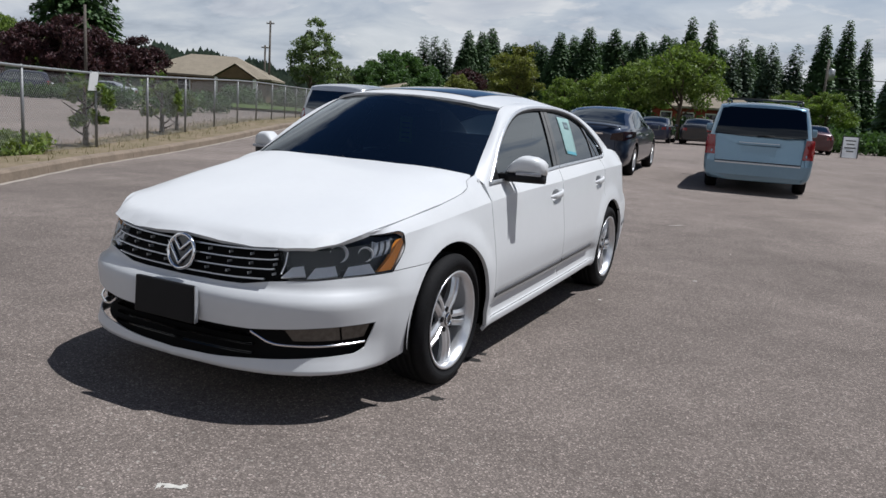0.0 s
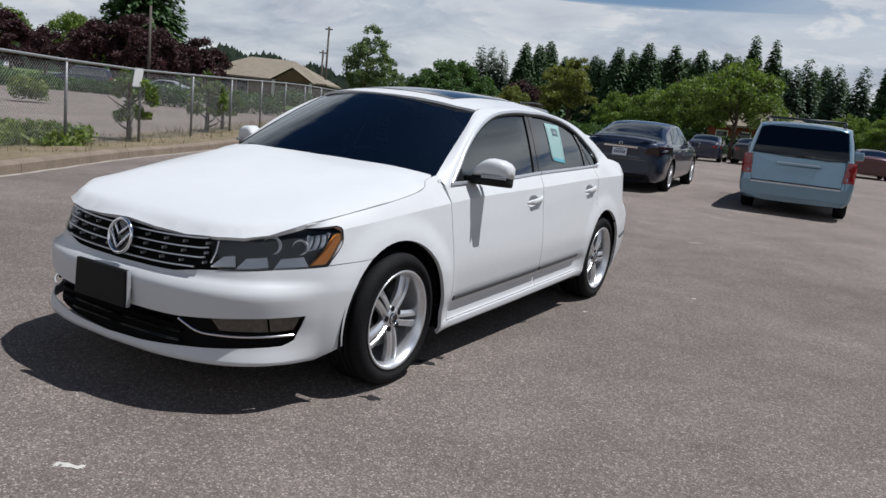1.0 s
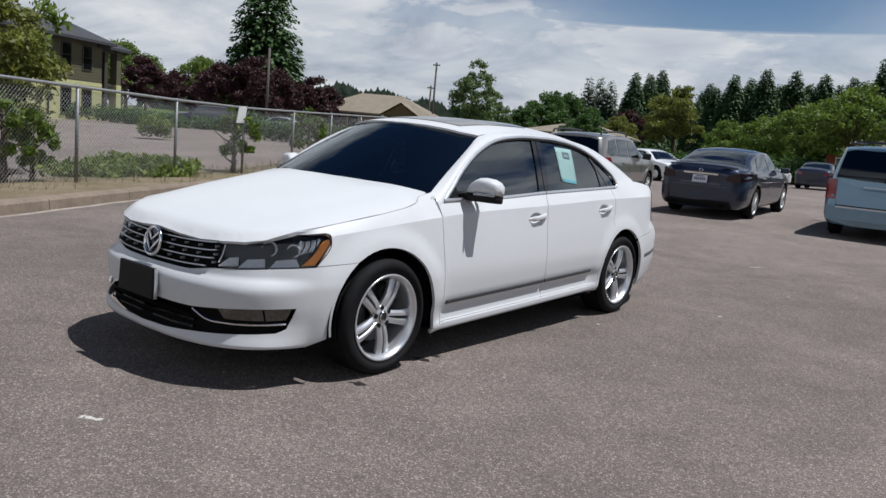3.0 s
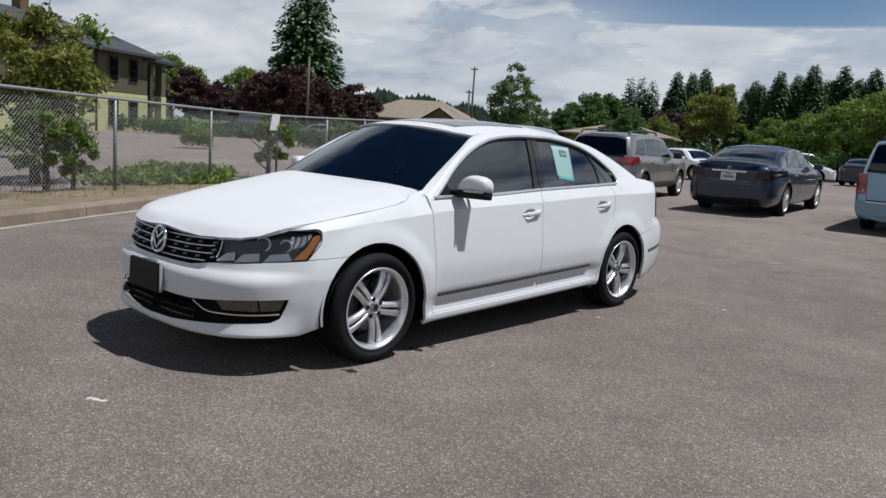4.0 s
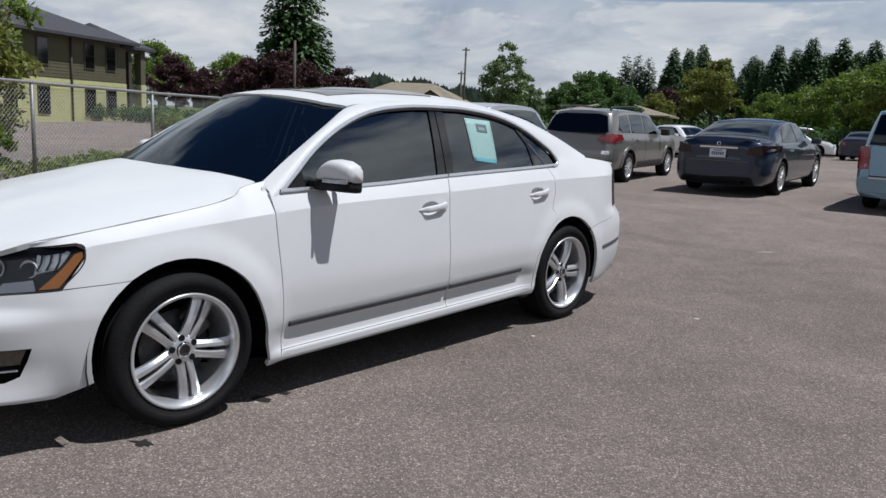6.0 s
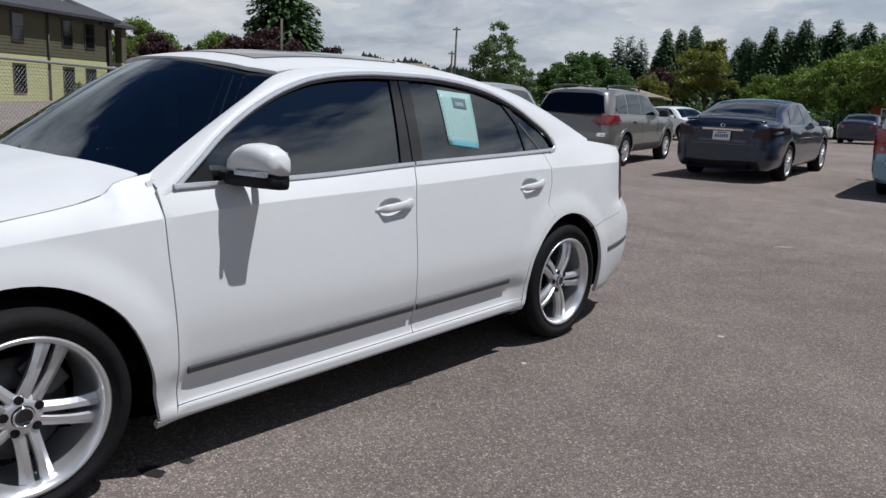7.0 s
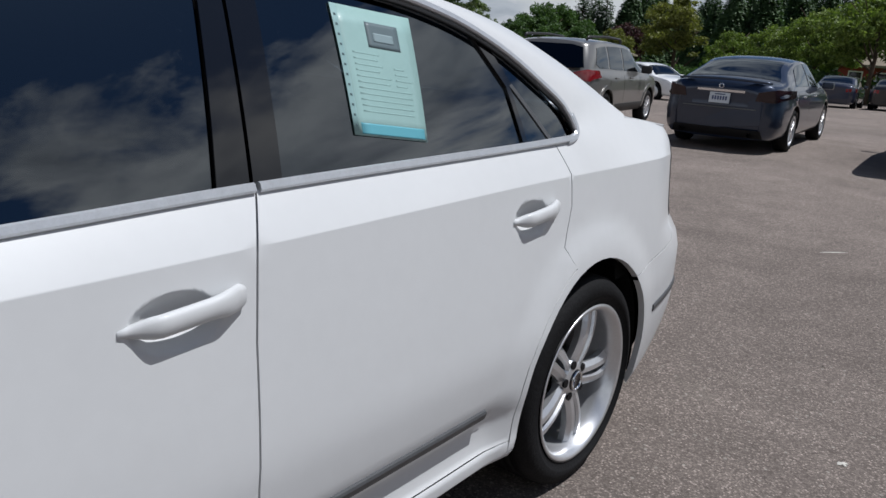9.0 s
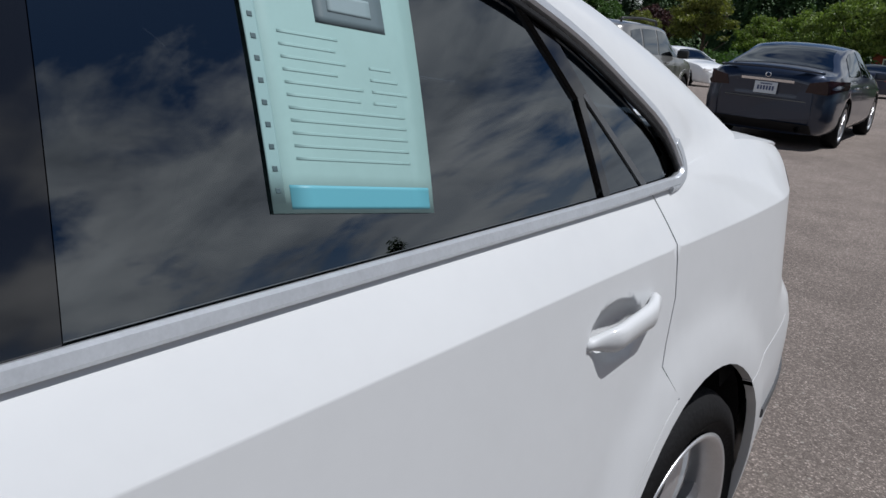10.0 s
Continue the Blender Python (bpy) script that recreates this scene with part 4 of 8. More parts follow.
def build_nose(car, arch_f, join_v, mirror):
    top = [(SX(0.474), 0.863), (SX(0.54), 0.878), (SX(0.607), 0.895), (SX(0.68), 0.935), (s_y(-2.084), 0.965), (s_y(-1.967), 1.003), (s_y(-1.851), 0.982), (s_y(-1.80), 0.967)]
    tip = [(s_y(-1.782), 0.935), (S_TIP, 0.885), (S_TIP, 0.852), (S_HLB, join_v)]
    low = [(s_y(-1.976), 0.690), (s_y(-2.086), 0.685), (SX(0.64), 0.674), (SX(0.533), 0.665)]
    lens = top + tip + low
    lamp = new("headlamp")
    lamp.parent = car
    tagged(lamp, "clear headlamp with dark bezel and amber side reflector")
    panel("bezel", lens, wing_skin, LAMP_BEZEL, lamp, "dark grey lamp bezel", step=0.03, lift=-0.04, depth=0.0, mirror=mirror)
    panel("lens", lens, wing_skin, CLEAR, lamp, "clear lamp lens", step=0.03, lift=-0.001, depth=0.0, mirror=mirror)
    chrome_run("lamp_seal", [tuple(p) for p in resample(top, 40)], wing_skin, 0.011, 0.002, GLOSS_BLACK, lamp, "black lamp edge", mirror)
    chrome_run("lamp_seal", [tuple(p) for p in resample(top[-1:] + tip, 24)], wing_skin, 0.006, 0.002, GLOSS_BLACK, lamp, "black lamp edge", mirror)
    chrome_run("lamp_seal", [tuple(p) for p in resample(tip[-1:] + low, 24)], wing_skin, 0.007, 0.002, GLOSS_BLACK, lamp, "black lamp edge", mirror)
    amber = [(s_y(-1.940), 0.700), (s_y(-1.872), 0.702), (s_y(-1.781), 0.850), (s_y(-1.784), 0.878), (s_y(-1.806), 0.872), (s_y(-1.862), 0.795)]
    panel("amber_reflector", amber, wing_skin, AMBER, lamp, "orange side reflector", step=0.02, lift=-0.006, depth=0.025, mirror=mirror)
    crystal = [(s_y(-1.955), 0.785), (s_y(-1.87), 0.805), (s_y(-1.82), 0.885), (s_y(-1.86), 0.915), (s_y(-1.94), 0.90)]
    panel("side_reflector", crystal, wing_skin, LAMP_GREY, lamp, "faceted silver side reflector", step=0.02, lift=-0.028, depth=0.012, mirror=mirror)
    for y in (-1.94, -1.91, -1.88):
        chrome_run("reflector_rib", [(s_y(y), 0.80), (s_y(y + 0.016), 0.84), (s_y(y + 0.022), 0.885)], wing_skin, 0.008, 0.002, LAMP_BEZEL, lamp, "", mirror)
    for a, b, c, d in ((SX(0.50), SX(0.535), SX(0.58), SX(0.60)), (SX(0.605), SX(0.63), SX(0.70), s_y(-2.12)), (s_y(-2.10), s_y(-2.08), s_y(-1.985), s_y(-1.955))):
        panel("reflector", [(a, 0.680), (b, 0.740), (c, 0.750), (d, 0.694)], lamp_bowl, LAMP_SILVER, lamp, "silver lamp reflector", step=0.02, lift=-0.003, depth=0.008, mirror=mirror)
    chrome_run("bezel_edge", [(SX(0.50), 0.70), (SX(0.515), 0.77), (SX(0.52), 0.845)], wing_skin, 0.007, -0.006, LAMP_SILVER, lamp, "silver bezel edge", mirror)
    for y, z, r in ((-2.105, 0.705, 0.040), (-1.985, 0.700, 0.034)):
        c = wing_skin(s_y(y), v_of(y, z))
        o = np.array([0.62, -0.78, 0.05])
        m = -1 if mirror else 1
        v, f = lathe([(-0.05, r * 0.45), (-0.012, r * 0.8), (0.0, r), (0.004, r * 0.96), (-0.004, r * 0.8), (-0.03, r * 0.25), (-0.03, 0.0005)], 24)
        cup = part("projector", mesh_from("projector", v, f, LAMP_SILVER, True), lamp, "chrome lamp projector")
        cup.matrix_local = Matrix.Translation(((c[0] - o[0] * 0.038) * m, c[1] - o[1] * 0.038, c[2])) @ pose(0, 0, 0, 0, 0, math.degrees(math.atan2(o[1], o[0] * m)))
    # bumper skin with openings below
    bump = [(S_HLB + 0.008, join_v - 0.005), (S_HLB, join_v - 0.008), (s_y(-1.976), 0.682), (s_y(-2.086), 0.677), (SX(0.64), 0.666), (SX(0.533), 0.657), (SX(0.457), 0.646), (SX(0.33), 0.612), (SX(0.2), 0.606), (SX(0.0), 0.604),
            (SX(0.0), 0.390), (SX(0.387), 0.393), (SX(0.506), 0.404), (SX(0.646), 0.416), (s_y(-2.083), 0.421), (s_y(-1.966), 0.423), (s_y(-1.983), 0.371), (s_y(-2.008), 0.315), (s_y(-2.056), 0.295), (SX(0.644), 0.287), (SX(0.421), 0.27), (SX(0.2), 0.252), (SX(0.0), 0.247),
            (SX(0.0), 0.206), (SX(0.3), 0.209), (SX(0.62), 0.214), (s_y(-2.08), 0.218), (s_y(-1.9), 0.214)]
    bump += [(s, v) for s, v in arch_f if v < join_v - 0.006 and s < s_y(-AXLE)] + [(s_y(-1.622), join_v - 0.001)]
    panel("front_bumper", bump, body, WHITE_PAINT, car, "white front bumper", step=0.028, depth=0.006, mirror=mirror, creases=(0.545, 0.578, 0.61))
    # fog lamp bay
    bay = new("fog_lamp")
    bay.parent = car
    tagged(bay, "rectangular fog lamp in a black bay with a bright strip")
    # shallow near-black sheet; its colour holds the shade of a deep intake
    panel("bay", [(SX(0.0), 0.405), (SX(0.40), 0.41), (SX(0.65), 0.430), (s_y(-1.96), 0.435), (s_y(-1.975), 0.371), (s_y(-2.0), 0.305), (s_y(-2.056), 0.285), (SX(0.66), 0.275), (SX(0.3), 0.25), (SX(0.0), 0.235)], body, DARK_VOID, bay, "black lower grille, deep shade in its colour", lift=-0.045, depth=0.0, mirror=mirror)
    panel("lens", [(SX(0.565), 0.350), (SX(0.53), 0.400), (s_y(-2.118), 0.412), (s_y(-2.108), 0.352)], body, FOG_LENS, bay, "smoky fog lamp lens", lift=-0.016, depth=0.03, mirror=mirror)
    panel("lens", [(s_y(-2.100), 0.352), (s_y(-2.110), 0.412), (s_y(-1.985), 0.414), (s_y(-2.008), 0.357)], body, FOG_LENS, bay, "smoky fog lamp lens", lift=-0.016, depth=0.03, mirror=mirror)
    chrome_run("bright_strip", [tuple(p) for p in resample([(SX(0.395), 0.385), (SX(0.43), 0.365), (SX(0.47), 0.345), (SX(0.52), 0.336), (SX(0.62), 0.335), (s_y(-2.1), 0.338), (s_y(-2.012), 0.342)], 40)], body, 0.010, 0.006, CHROME, bay, "bright chrome strip", mirror)
    for v in (0.29, 0.325, 0.36):
        chrome_run("grille_slat", [(SX(x), v) for x in np.linspace(0.0, 0.40, 10)], body, 0.010, -0.03, GLOSS_BLACK, bay, "", mirror)


def build_handle(door, y0, y1, z, mirror):
    """A pull handle bridging the scoop in the door: pointed in front, blunt behind."""
    m = -1 if mirror else 1
    n, k = 19, 12
    rows = []
    for i in range(n):
        f = i / (n - 1)
        y = y0 + (y1 - y0) * f
        zz = z - 0.010 + 0.020 * f
        base = flank_point(np.array(y), np.array(v_of(y, zz)), belt_edge)
        lift = step01(f / 0.30) * (0.45 + 0.55 * step01((1 - f) / 0.22))
        out = 0.004 + 0.024 * lift
        half = (0.006 + 0.012 * step01(f / 0.25) + 0.005 * step01((f - 0.68) / 0.2)) * (1.0 if i < n - 1 else 0.7)
        thick = 0.016 + 0.006 * lift
        ring = []
        for a in range(k):
            t = 2 * math.pi * a / k
            c, s = math.cos(t), math.sin(t)
            ring.append(((base[0] + out - thick * 0.5 + thick * 0.5 * abs(c) ** 0.8 * (1 if c > 0 else -1)) * m, y, zz + half * abs(s) ** 0.8 * (1 if s > 0 else -1)))
        rows.append(ring)
    verts = [p for r in rows for p in r]
    faces = [(i * k + a, i * k + (a + 1) % k, (i + 1) * k + (a + 1) % k, (i + 1) * k + a) for i in range(n - 1) for a in range(k)]
    faces += [tuple(range(k)), tuple((n - 1) * k + a for a in range(k))]
    bm = bmesh.new()
    bm.from_mesh(mesh_from("handle", verts, faces, WHITE_PAINT))
    bmesh.ops.recalc_face_normals(bm, faces=bm.faces)
    for f in bm.faces:
        f.smooth = True
    part("door_handle", bm, door, "white pull handle", WHITE_PAINT)


def build_mirror(door, mirror):
    """Wing mirror: white cap over a black base, on a short arm."""
    m = -1 if mirror else 1
    cap = new("wing_mirror")
    cap.parent = door
    tagged(cap, "white wing mirror with black base and side indicator")

    def shell(name, z0, z1, material, label, x0, x1, domed=True):
        rows, n, k = [], 13, 20
        for i in range(n):
            f = i / (n - 1)
            x = x0 + (x1 - x0) * f
            grow = (max(0.0, 1 - (2 * f - 1) ** 4)) ** 0.5 * 0.9 + 0.1 if 0 < f < 1 else 0.12
            if f > 0.5:
                grow = max(0.80, grow) if f < 1 else 0.66
            depth = (0.075 - 0.012 * f) * grow
            lo, hi = z0, z0 + (z1 - z0) * (float(np.interp(f, [0, 0.15, 0.3, 0.45, 0.75, 0.92, 1], [0.12, 0.52, 0.84, 1.0, 0.94, 0.78, 0.60])) if domed else 0.92)
            ring = []
            for a in range(k):
                t = 2 * math.pi * a / k
                cx, sz = math.cos(t), math.sin(t)
                px = abs(cx) ** 0.6 * (1 if cx > 0 else -1)
                pz = abs(sz) ** 0.6 * (1 if sz > 0 else -1)
                back = 0.026 if px > 0 else 0.082
                ring.append((x * m, -0.645 + 0.045 * f + px * back * grow, (lo + hi) / 2 + pz * (hi - lo) / 2))
            rows.append(ring)
        verts = [p for r in rows for p in r]
        faces = [(i * k + a, i * k + (a + 1) % k, (i + 1) * k + (a + 1) % k, (i + 1) * k + a) for i in range(n - 1) for a in range(k)]
        faces += [tuple(range(k)), tuple((n - 1) * k + a for a in range(k))]
        bm = bmesh.new()
        bm.from_mesh(mesh_from(name, verts, faces, material))
        bmesh.ops.recalc_face_normals(bm, faces=bm.faces)
        for f in bm.faces:
            f.smooth = True
        return part(name, bm, cap, label, material)

    shell("cap", 1.006, 1.110, WHITE_PAINT, "white mirror cap", 0.80, 1.017)
    shell("base", 0.958, 1.018, BLACK_PLASTIC, "black mirror base", 0.79, 1.012, False)
    strip = box_bm((0.14, 0.014, 0.018), (0.943 * m, -0.691, 1.010), 0.004, Matrix.Rotation(radians(13) * m, 4, "Z"))
    part("indicator", strip, cap, "smoky side indicator", LAMP_GREY)
    arm = box_bm((0.11, 0.06, 0.045), (0.815 * m, -0.675, 0.982), 0.015)
    part("arm", arm, cap, "black mirror arm", BLACK_PLASTIC)
    glass = box_bm((0.16, 0.004, 0.085), (0.92 * m, -0.570, 1.04), 0.0, Matrix.Rotation(radians(-8) * m, 4, "Z"))
    part("mirror_glass", glass, cap, "mirror glass", CHROME)


def build_cowl(car):
    low = resample([(-0.735, -1.06, 0.965), (-0.5, -1.09, 0.985), (0, -1.14, 0.995), (0.5, -1.09, 0.985), (0.735, -1.06, 0.965)], 21)
    top = resample([(-0.735, -0.92, 0.995), (-0.5, -1.0, 1.008), (0, -1.05, 1.016), (0.5, -1.0, 1.008), (0.735, -0.92, 0.995)], 21)
    sheet("cowl", [[tuple(p) for p in low], [tuple(p) for p in top]], BLACK_PLASTIC, car, "black plastic cowl", thick=0.02)
    runs = []
    for pts in ([(0.60, -1.02, 0.998), (0.58, -0.99, 1.016), (0.3, -1.035, 1.032), (0.02, -1.055, 1.037)], [(0.0, -1.085, 1.020), (-0.05, -1.055, 1.038), (-0.35, -1.03, 1.034), (-0.62, -0.965, 1.022)]):
        runs.append(([(x, y + 0.012, z - 0.006) for x, y, z in pts], 0.005, 6))
    for run in runs:
        part("wiper", tubes_mesh("wiper", [run], BLACK_PLASTIC), car, "black wiper arm and blade")


def build_front_centre(car):
    grille = new("grille")
    grille.parent = car
    tagged(grille, "black grille with four bright bars")
    for mirror in (False, True):
        back = [(S_FRONT, 0.595), (SX(0.3), 0.60), (SX(0.45), 0.63), (SX(0.53), 0.655), (SX(0.50), 0.80), (SX(0.48), 0.87), (SX(0.3), 0.90), (S_FRONT, 0.90)]
        # grille depth is coloured in: a near-black sheet replaces the shaded cavity
        panel("backing", back, body, DARK_VOID, grille, "black honeycomb backing, deep shade in its colour", lift=-0.035, depth=0.0, mirror=mirror)
        for k, v in enumerate((0.642, 0.705, 0.768, 0.832)):
            reach = (0.43, 0.47, 0.482, 0.476)[k]
            xs = np.linspace(0.0, reach, 26)
            line = [(SX(x), v + 0.022 * (x / 0.5) ** 2 + 0.02 * max(0, (x - 0.45) / 0.1)) for x in xs]
            chrome_run("grille_bar", line, body, 0.012, 0.013, GRILLE_BAR, grille, "bright grille bar", mirror)
        for k, v in enumerate((0.674, 0.737, 0.80)):
            for x in np.linspace(0.12, 0.46, 4):
                c = body(SX(x), v + 0.022 * (x / 0.5) ** 2)
                rib = box_bm((0.004, 0.024, 0.011), ((-c[0] if mirror else c[0]), c[1] + 0.012, c[2]), 0.001)
                part("rib", rib, grille, "", SATIN_CHROME)
    y = float(body(SX(0.0), 0.72)[1]) - 0.016
    ring = lathe([(0.0, 0.079), (-0.008, 0.080), (-0.013, 0.075), (-0.012, 0.068), (-0.002, 0.066)], 48, "Y")
    badge = part("badge", mesh_from("badge", *ring, CHROME, True), grille, "round chrome badge with plain chevrons")
    badge.matrix_local = pose(0, y, 0.660, -10)
    part("badge_back", mesh_from("badge_back", *lathe([(-0.001, 0.070), (-0.003, 0.0005)], 40, "Y"), GLOSS_BLACK, True), badge)
    runs = [([(-0.045, -0.007, 0.052), (0.0, -0.010, 0.006), (0.045, -0.007, 0.052)], 0.008, 6), ([(-0.062, -0.007, 0.022), (0.0, -0.010, -0.052), (0.062, -0.007, 0.022)], 0.008, 6)]
    for run in runs:
        part("chevron", tubes_mesh("chevron", [run], CHROME), badge, "plain chrome chevron")
    # blank black licence plate
    plate = new("plate_holder")
    plate.parent = car
    tagged(plate, "blank black plate holder")
    part("holder", box_bm((0.335, 0.022, 0.160), (-0.022, -2.365, 0.462), 0.006, Matrix.Rotation(radians(-3), 4, "X")), plate, "blank matte black plate", BLACK_PLASTIC)
    part("plate_edge", box_bm((0.006, 0.018, 0.158), (0.150, -2.359, 0.462), 0.001), plate, "bright plate edge", SATIN_CHROME)


def build_core(car):
    """Dark inner shell behind the panels: stops light at the gaps and fills the arches."""
    ss = np.linspace(S_FRONT, S_REAR, 90)
    rows = []
    for v in (0.235, 0.30, 0.45, 0.60, 0.75, 0.88, 0.95, 1.04):
        pts = body(ss, np.full_like(ss, v))
        pts[:, 0] = np.maximum(0, pts[:, 0] - 0.045)
        pts[:, 1] = pts[:, 1] * 0.972
        rows.append(pts)
    verts, faces, k = [], [], len(ss)

    for m in (1, -1):
        base = len(verts)
        for pts in rows:
            verts += [(p[0] * m, p[1], p[2] - 0.012) for p in pts]
        for i in range(len(rows) - 1):
            for j in range(k - 1):
                ids = [i * k + j, i * k + j + 1, (i + 1) * k + j + 1, (i + 1) * k + j]
                mid = np.mean([verts[base + q] for q in ids], axis=0)
                if mid[1] < -0.95 and i >= 5:
                    continue
                if min(math.hypot(mid[1] - AXLE, mid[2] - HUB_Z), math.hypot(mid[1] + AXLE, mid[2] - HUB_Z)) < 0.42:
                    continue
                faces.append(tuple(base + q for q in ids))
    part("inner_shell", mesh_from("inner_shell", verts, faces, DARK_VOID), car, "dark inner body")
    floor = [(-0.46, -2.10, 0.235), (0.46, -2.10, 0.235), (0.84, -0.95, 0.2), (0.84, 0.95, 0.2), (0.70, 2.35, 0.24), (-0.70, 2.35, 0.24), (-0.84, 0.95, 0.2), (-0.84, -0.95, 0.2)]
    part("floor_pan", mesh_from("floor_pan", floor + [(x * 0.98, y * 0.99, z + 0.05) for x, y, z in floor], [tuple(range(8))[::-1], tuple(range(8, 16))], DARK_VOID), car, "dark floor pan")
    bay = [(-0.42, -2.08, 0.69), (0.42, -2.08, 0.69), (0.68, -1.7, 0.75), (0.72, -1.0, 0.93), (-0.72, -1.0, 0.93), (-0.68, -1.7, 0.75)]
    part("bay_cover", mesh_from("bay_cover", bay, [(0, 1, 2, 3, 4, 5)], DARK_VOID), car)
    for m in (1, -1):
        for y in (-AXLE, AXLE):
            v, f = [], []
            n = 20
            for i in range(n + 1):
                a = radians(-12 + 204 * i / n)
                for x in (0.852, 0.50):
                    v.append((x * m, y + 0.398 * math.cos(a), HUB_Z + 0.398 * math.sin(a)))
            f = [(2 * i, 2 * i + 1, 2 * i + 3, 2 * i + 2) for i in range(n)]
            c = len(v)
            v += [(0.50 * m, y, HUB_Z)]
            f += [(2 * i + 1, c, 2 * i + 3) for i in range(n)]
            part("wheel_arch_liner", mesh_from("wheel_arch_liner", v, f, BLACK_PLASTIC), car, "black arch liner")


def build_cabin(car):
    """Dark cabin: dash, wheel, seats and shelf behind the tinted glass."""
    cab = new("cabin")
    cab.parent = car
    tagged(cab, "dark cabin with seats and dashboard")
    part("dashboard", box_bm((1.40, 0.42, 0.20), (0, -0.74, 0.87), 0.06), cab, "black dashboard", INTERIOR)
    part("rear_shelf", box_bm((1.25, 0.45, 0.05), (0, 1.45, 1.03), 0.015), cab, "black rear shelf", INTERIOR)
    v, f = tube([(0.37 + 0.185 * math.cos(a), -0.42 + 0.06 * math.sin(a), 0.95 + 0.175 * math.sin(a)) for a in np.linspace(0, 2 * math.pi, 28, endpoint=False)], 0.014, 8, True)
    part("steering_wheel", mesh_from("steering_wheel", v, f, INTERIOR, True), cab, "black steering wheel")
    for x in (0.37, -0.37):
        part("seat_cushion", box_bm((0.50, 0.50, 0.16), (x, 0.05, 0.52), 0.05), cab, "", INTERIOR)
        part("seat_back", box_bm((0.48, 0.14, 0.62), (x, 0.40, 0.86), 0.055, Matrix.Rotation(radians(-14), 4, "X")), cab, "", INTERIOR)
        part("headrest", box_bm((0.26, 0.09, 0.17), (x, 0.50, 1.22), 0.04), cab, "", INTERIOR)
    part("rear_bench", box_bm((1.30, 0.5, 0.16), (0, 0.95, 0.52), 0.05), cab, "", INTERIOR)
    part("rear_bench_back", box_bm((1.30, 0.16, 0.60), (0, 1.28, 0.84), 0.05, Matrix.Rotation(radians(-18), 4, "X")), cab, "", INTERIOR)
    part("cabin_floor", box_bm((1.5, 2.6, 0.04), (0, 0.2, 0.36)), cab, "", INTERIOR)
    part("rear_view_mirror", box_bm((0.24, 0.03, 0.07), (0.0, -0.42, 1.31), 0.015), cab, "black rear view mirror", INTERIOR)


white_sedan = build_sedan()


def build_window_paper():
    """A printed sheet on the rear door glass: paper coloured with the window's teal tint, grey picture block, faint
    bars, punched edge.
    """
    paper = thing("window_sheet", "printed paper sheet on the rear door glass, window tint in its pale teal", "paper")

    def at(u, v, lift):
        y = (0.509 + 0.013 * v) * (1 - u) + (0.719 + 0.031 * v) * u
        z = (1.080 + 0.248 * v) * (1 - u) + (1.059 + 0.256 * v) * u
        return (float(cabin(y, z)[0]) - 0.0095 + lift, y, z)

    def sheet_part(name, u0, u1, v0, v1, lift, material, label=""):
        n = 7
        rows = [[at(u0 + (u1 - u0) * i / n, v0 + (v1 - v0) * j / n, lift) for i in range(n + 1)] for j in range(n + 1)]
        sheet(name, rows, material, paper, label, thick=0.0002)

    sheet_part("page", 0, 1, 0, 1, 0.0, PAPER_TINTED, "page with the window's teal tint in its colour")
    sheet_part("picture", 0.38, 0.80, 0.70, 0.90, 0.0004, PAPER_DARK, "dark grey picture block")
    sheet_part("picture_detail", 0.46, 0.72, 0.75, 0.82, 0.0008, PAPER_GREY)
    sheet_part("band", 0.10, 0.97, 0.015, 0.10, 0.0004, PAPER_BAND, "darker teal foot band")
    sheet_part("margin", 0.0, 0.07, 0.035, 1.0, 0.0004, PAPER_EDGE, "darker punched margin")
    for k in range(12):
        v = 0.07 + 0.076 * k
        sheet_part("hole", 0.025, 0.05, v, v + 0.018, 0.0008, PAPER_HOLE)
    rng = random.Random(4)
    for k in range(11):
        v = 0.64 - 0.045 * k
        b = 0.86 if k > 5 else rng.uniform(0.45, 0.62)
        sheet_part("text_bar", 0.16, b, v, v + 0.010, 0.0004, PAPER_FAINT)
        if 1 < k < 6:
            sheet_part("text_bar", 0.66, rng.uniform(0.78, 0.92), v, v + 0.010, 0.0004, PAPER_FAINT)


# the sheet lies outside the glass; the tint's teal is put into its colour
PAPER_TINTED = surface("window_tinted_paper", (0.28, 0.44, 0.425), 0.5, 0, 0.3, 0.5, 0.06, 6)
PAPER_HOLE = surface("dark_hole", (0.05, 0.09, 0.10), 0.6)
PAPER_FAINT = surface("faint_print", (0.262, 0.415, 0.402), 0.6)
PAPER_GREY = surface("grey_print", (0.20, 0.27, 0.29), 0.6)
PAPER_DARK = surface("dark_print", (0.10, 0.14, 0.155), 0.5)
PAPER_BAND = surface("teal_band", (0.10, 0.34, 0.41), 0.5)
PAPER_EDGE = surface("window_tinted_margin", (0.24, 0.38, 0.38), 0.5)
TAG_GREEN = surface("green_tag_card", (0.42, 0.78, 0.10), 0.6)
TAG_DARK = surface("dark_tag_print", (0.05, 0.16, 0.06), 0.6)
build_window_paper()
tag = thing("mirror_hang_tag", "green card tag hanging from the rear view mirror", "tag", pose(0.02, -0.46, 1.21, 0, 0, 8))
part("card", box_bm((0.085, 0.003, 0.16), (0, 0, -0.02), 0.001), tag, "green card", TAG_GREEN)
for k in range(4):
    part("bar", box_bm((0.055, 0.002, 0.010), (0, -0.003, 0.02 - 0.03 * k)), tag, "dark bar", TAG_DARK)
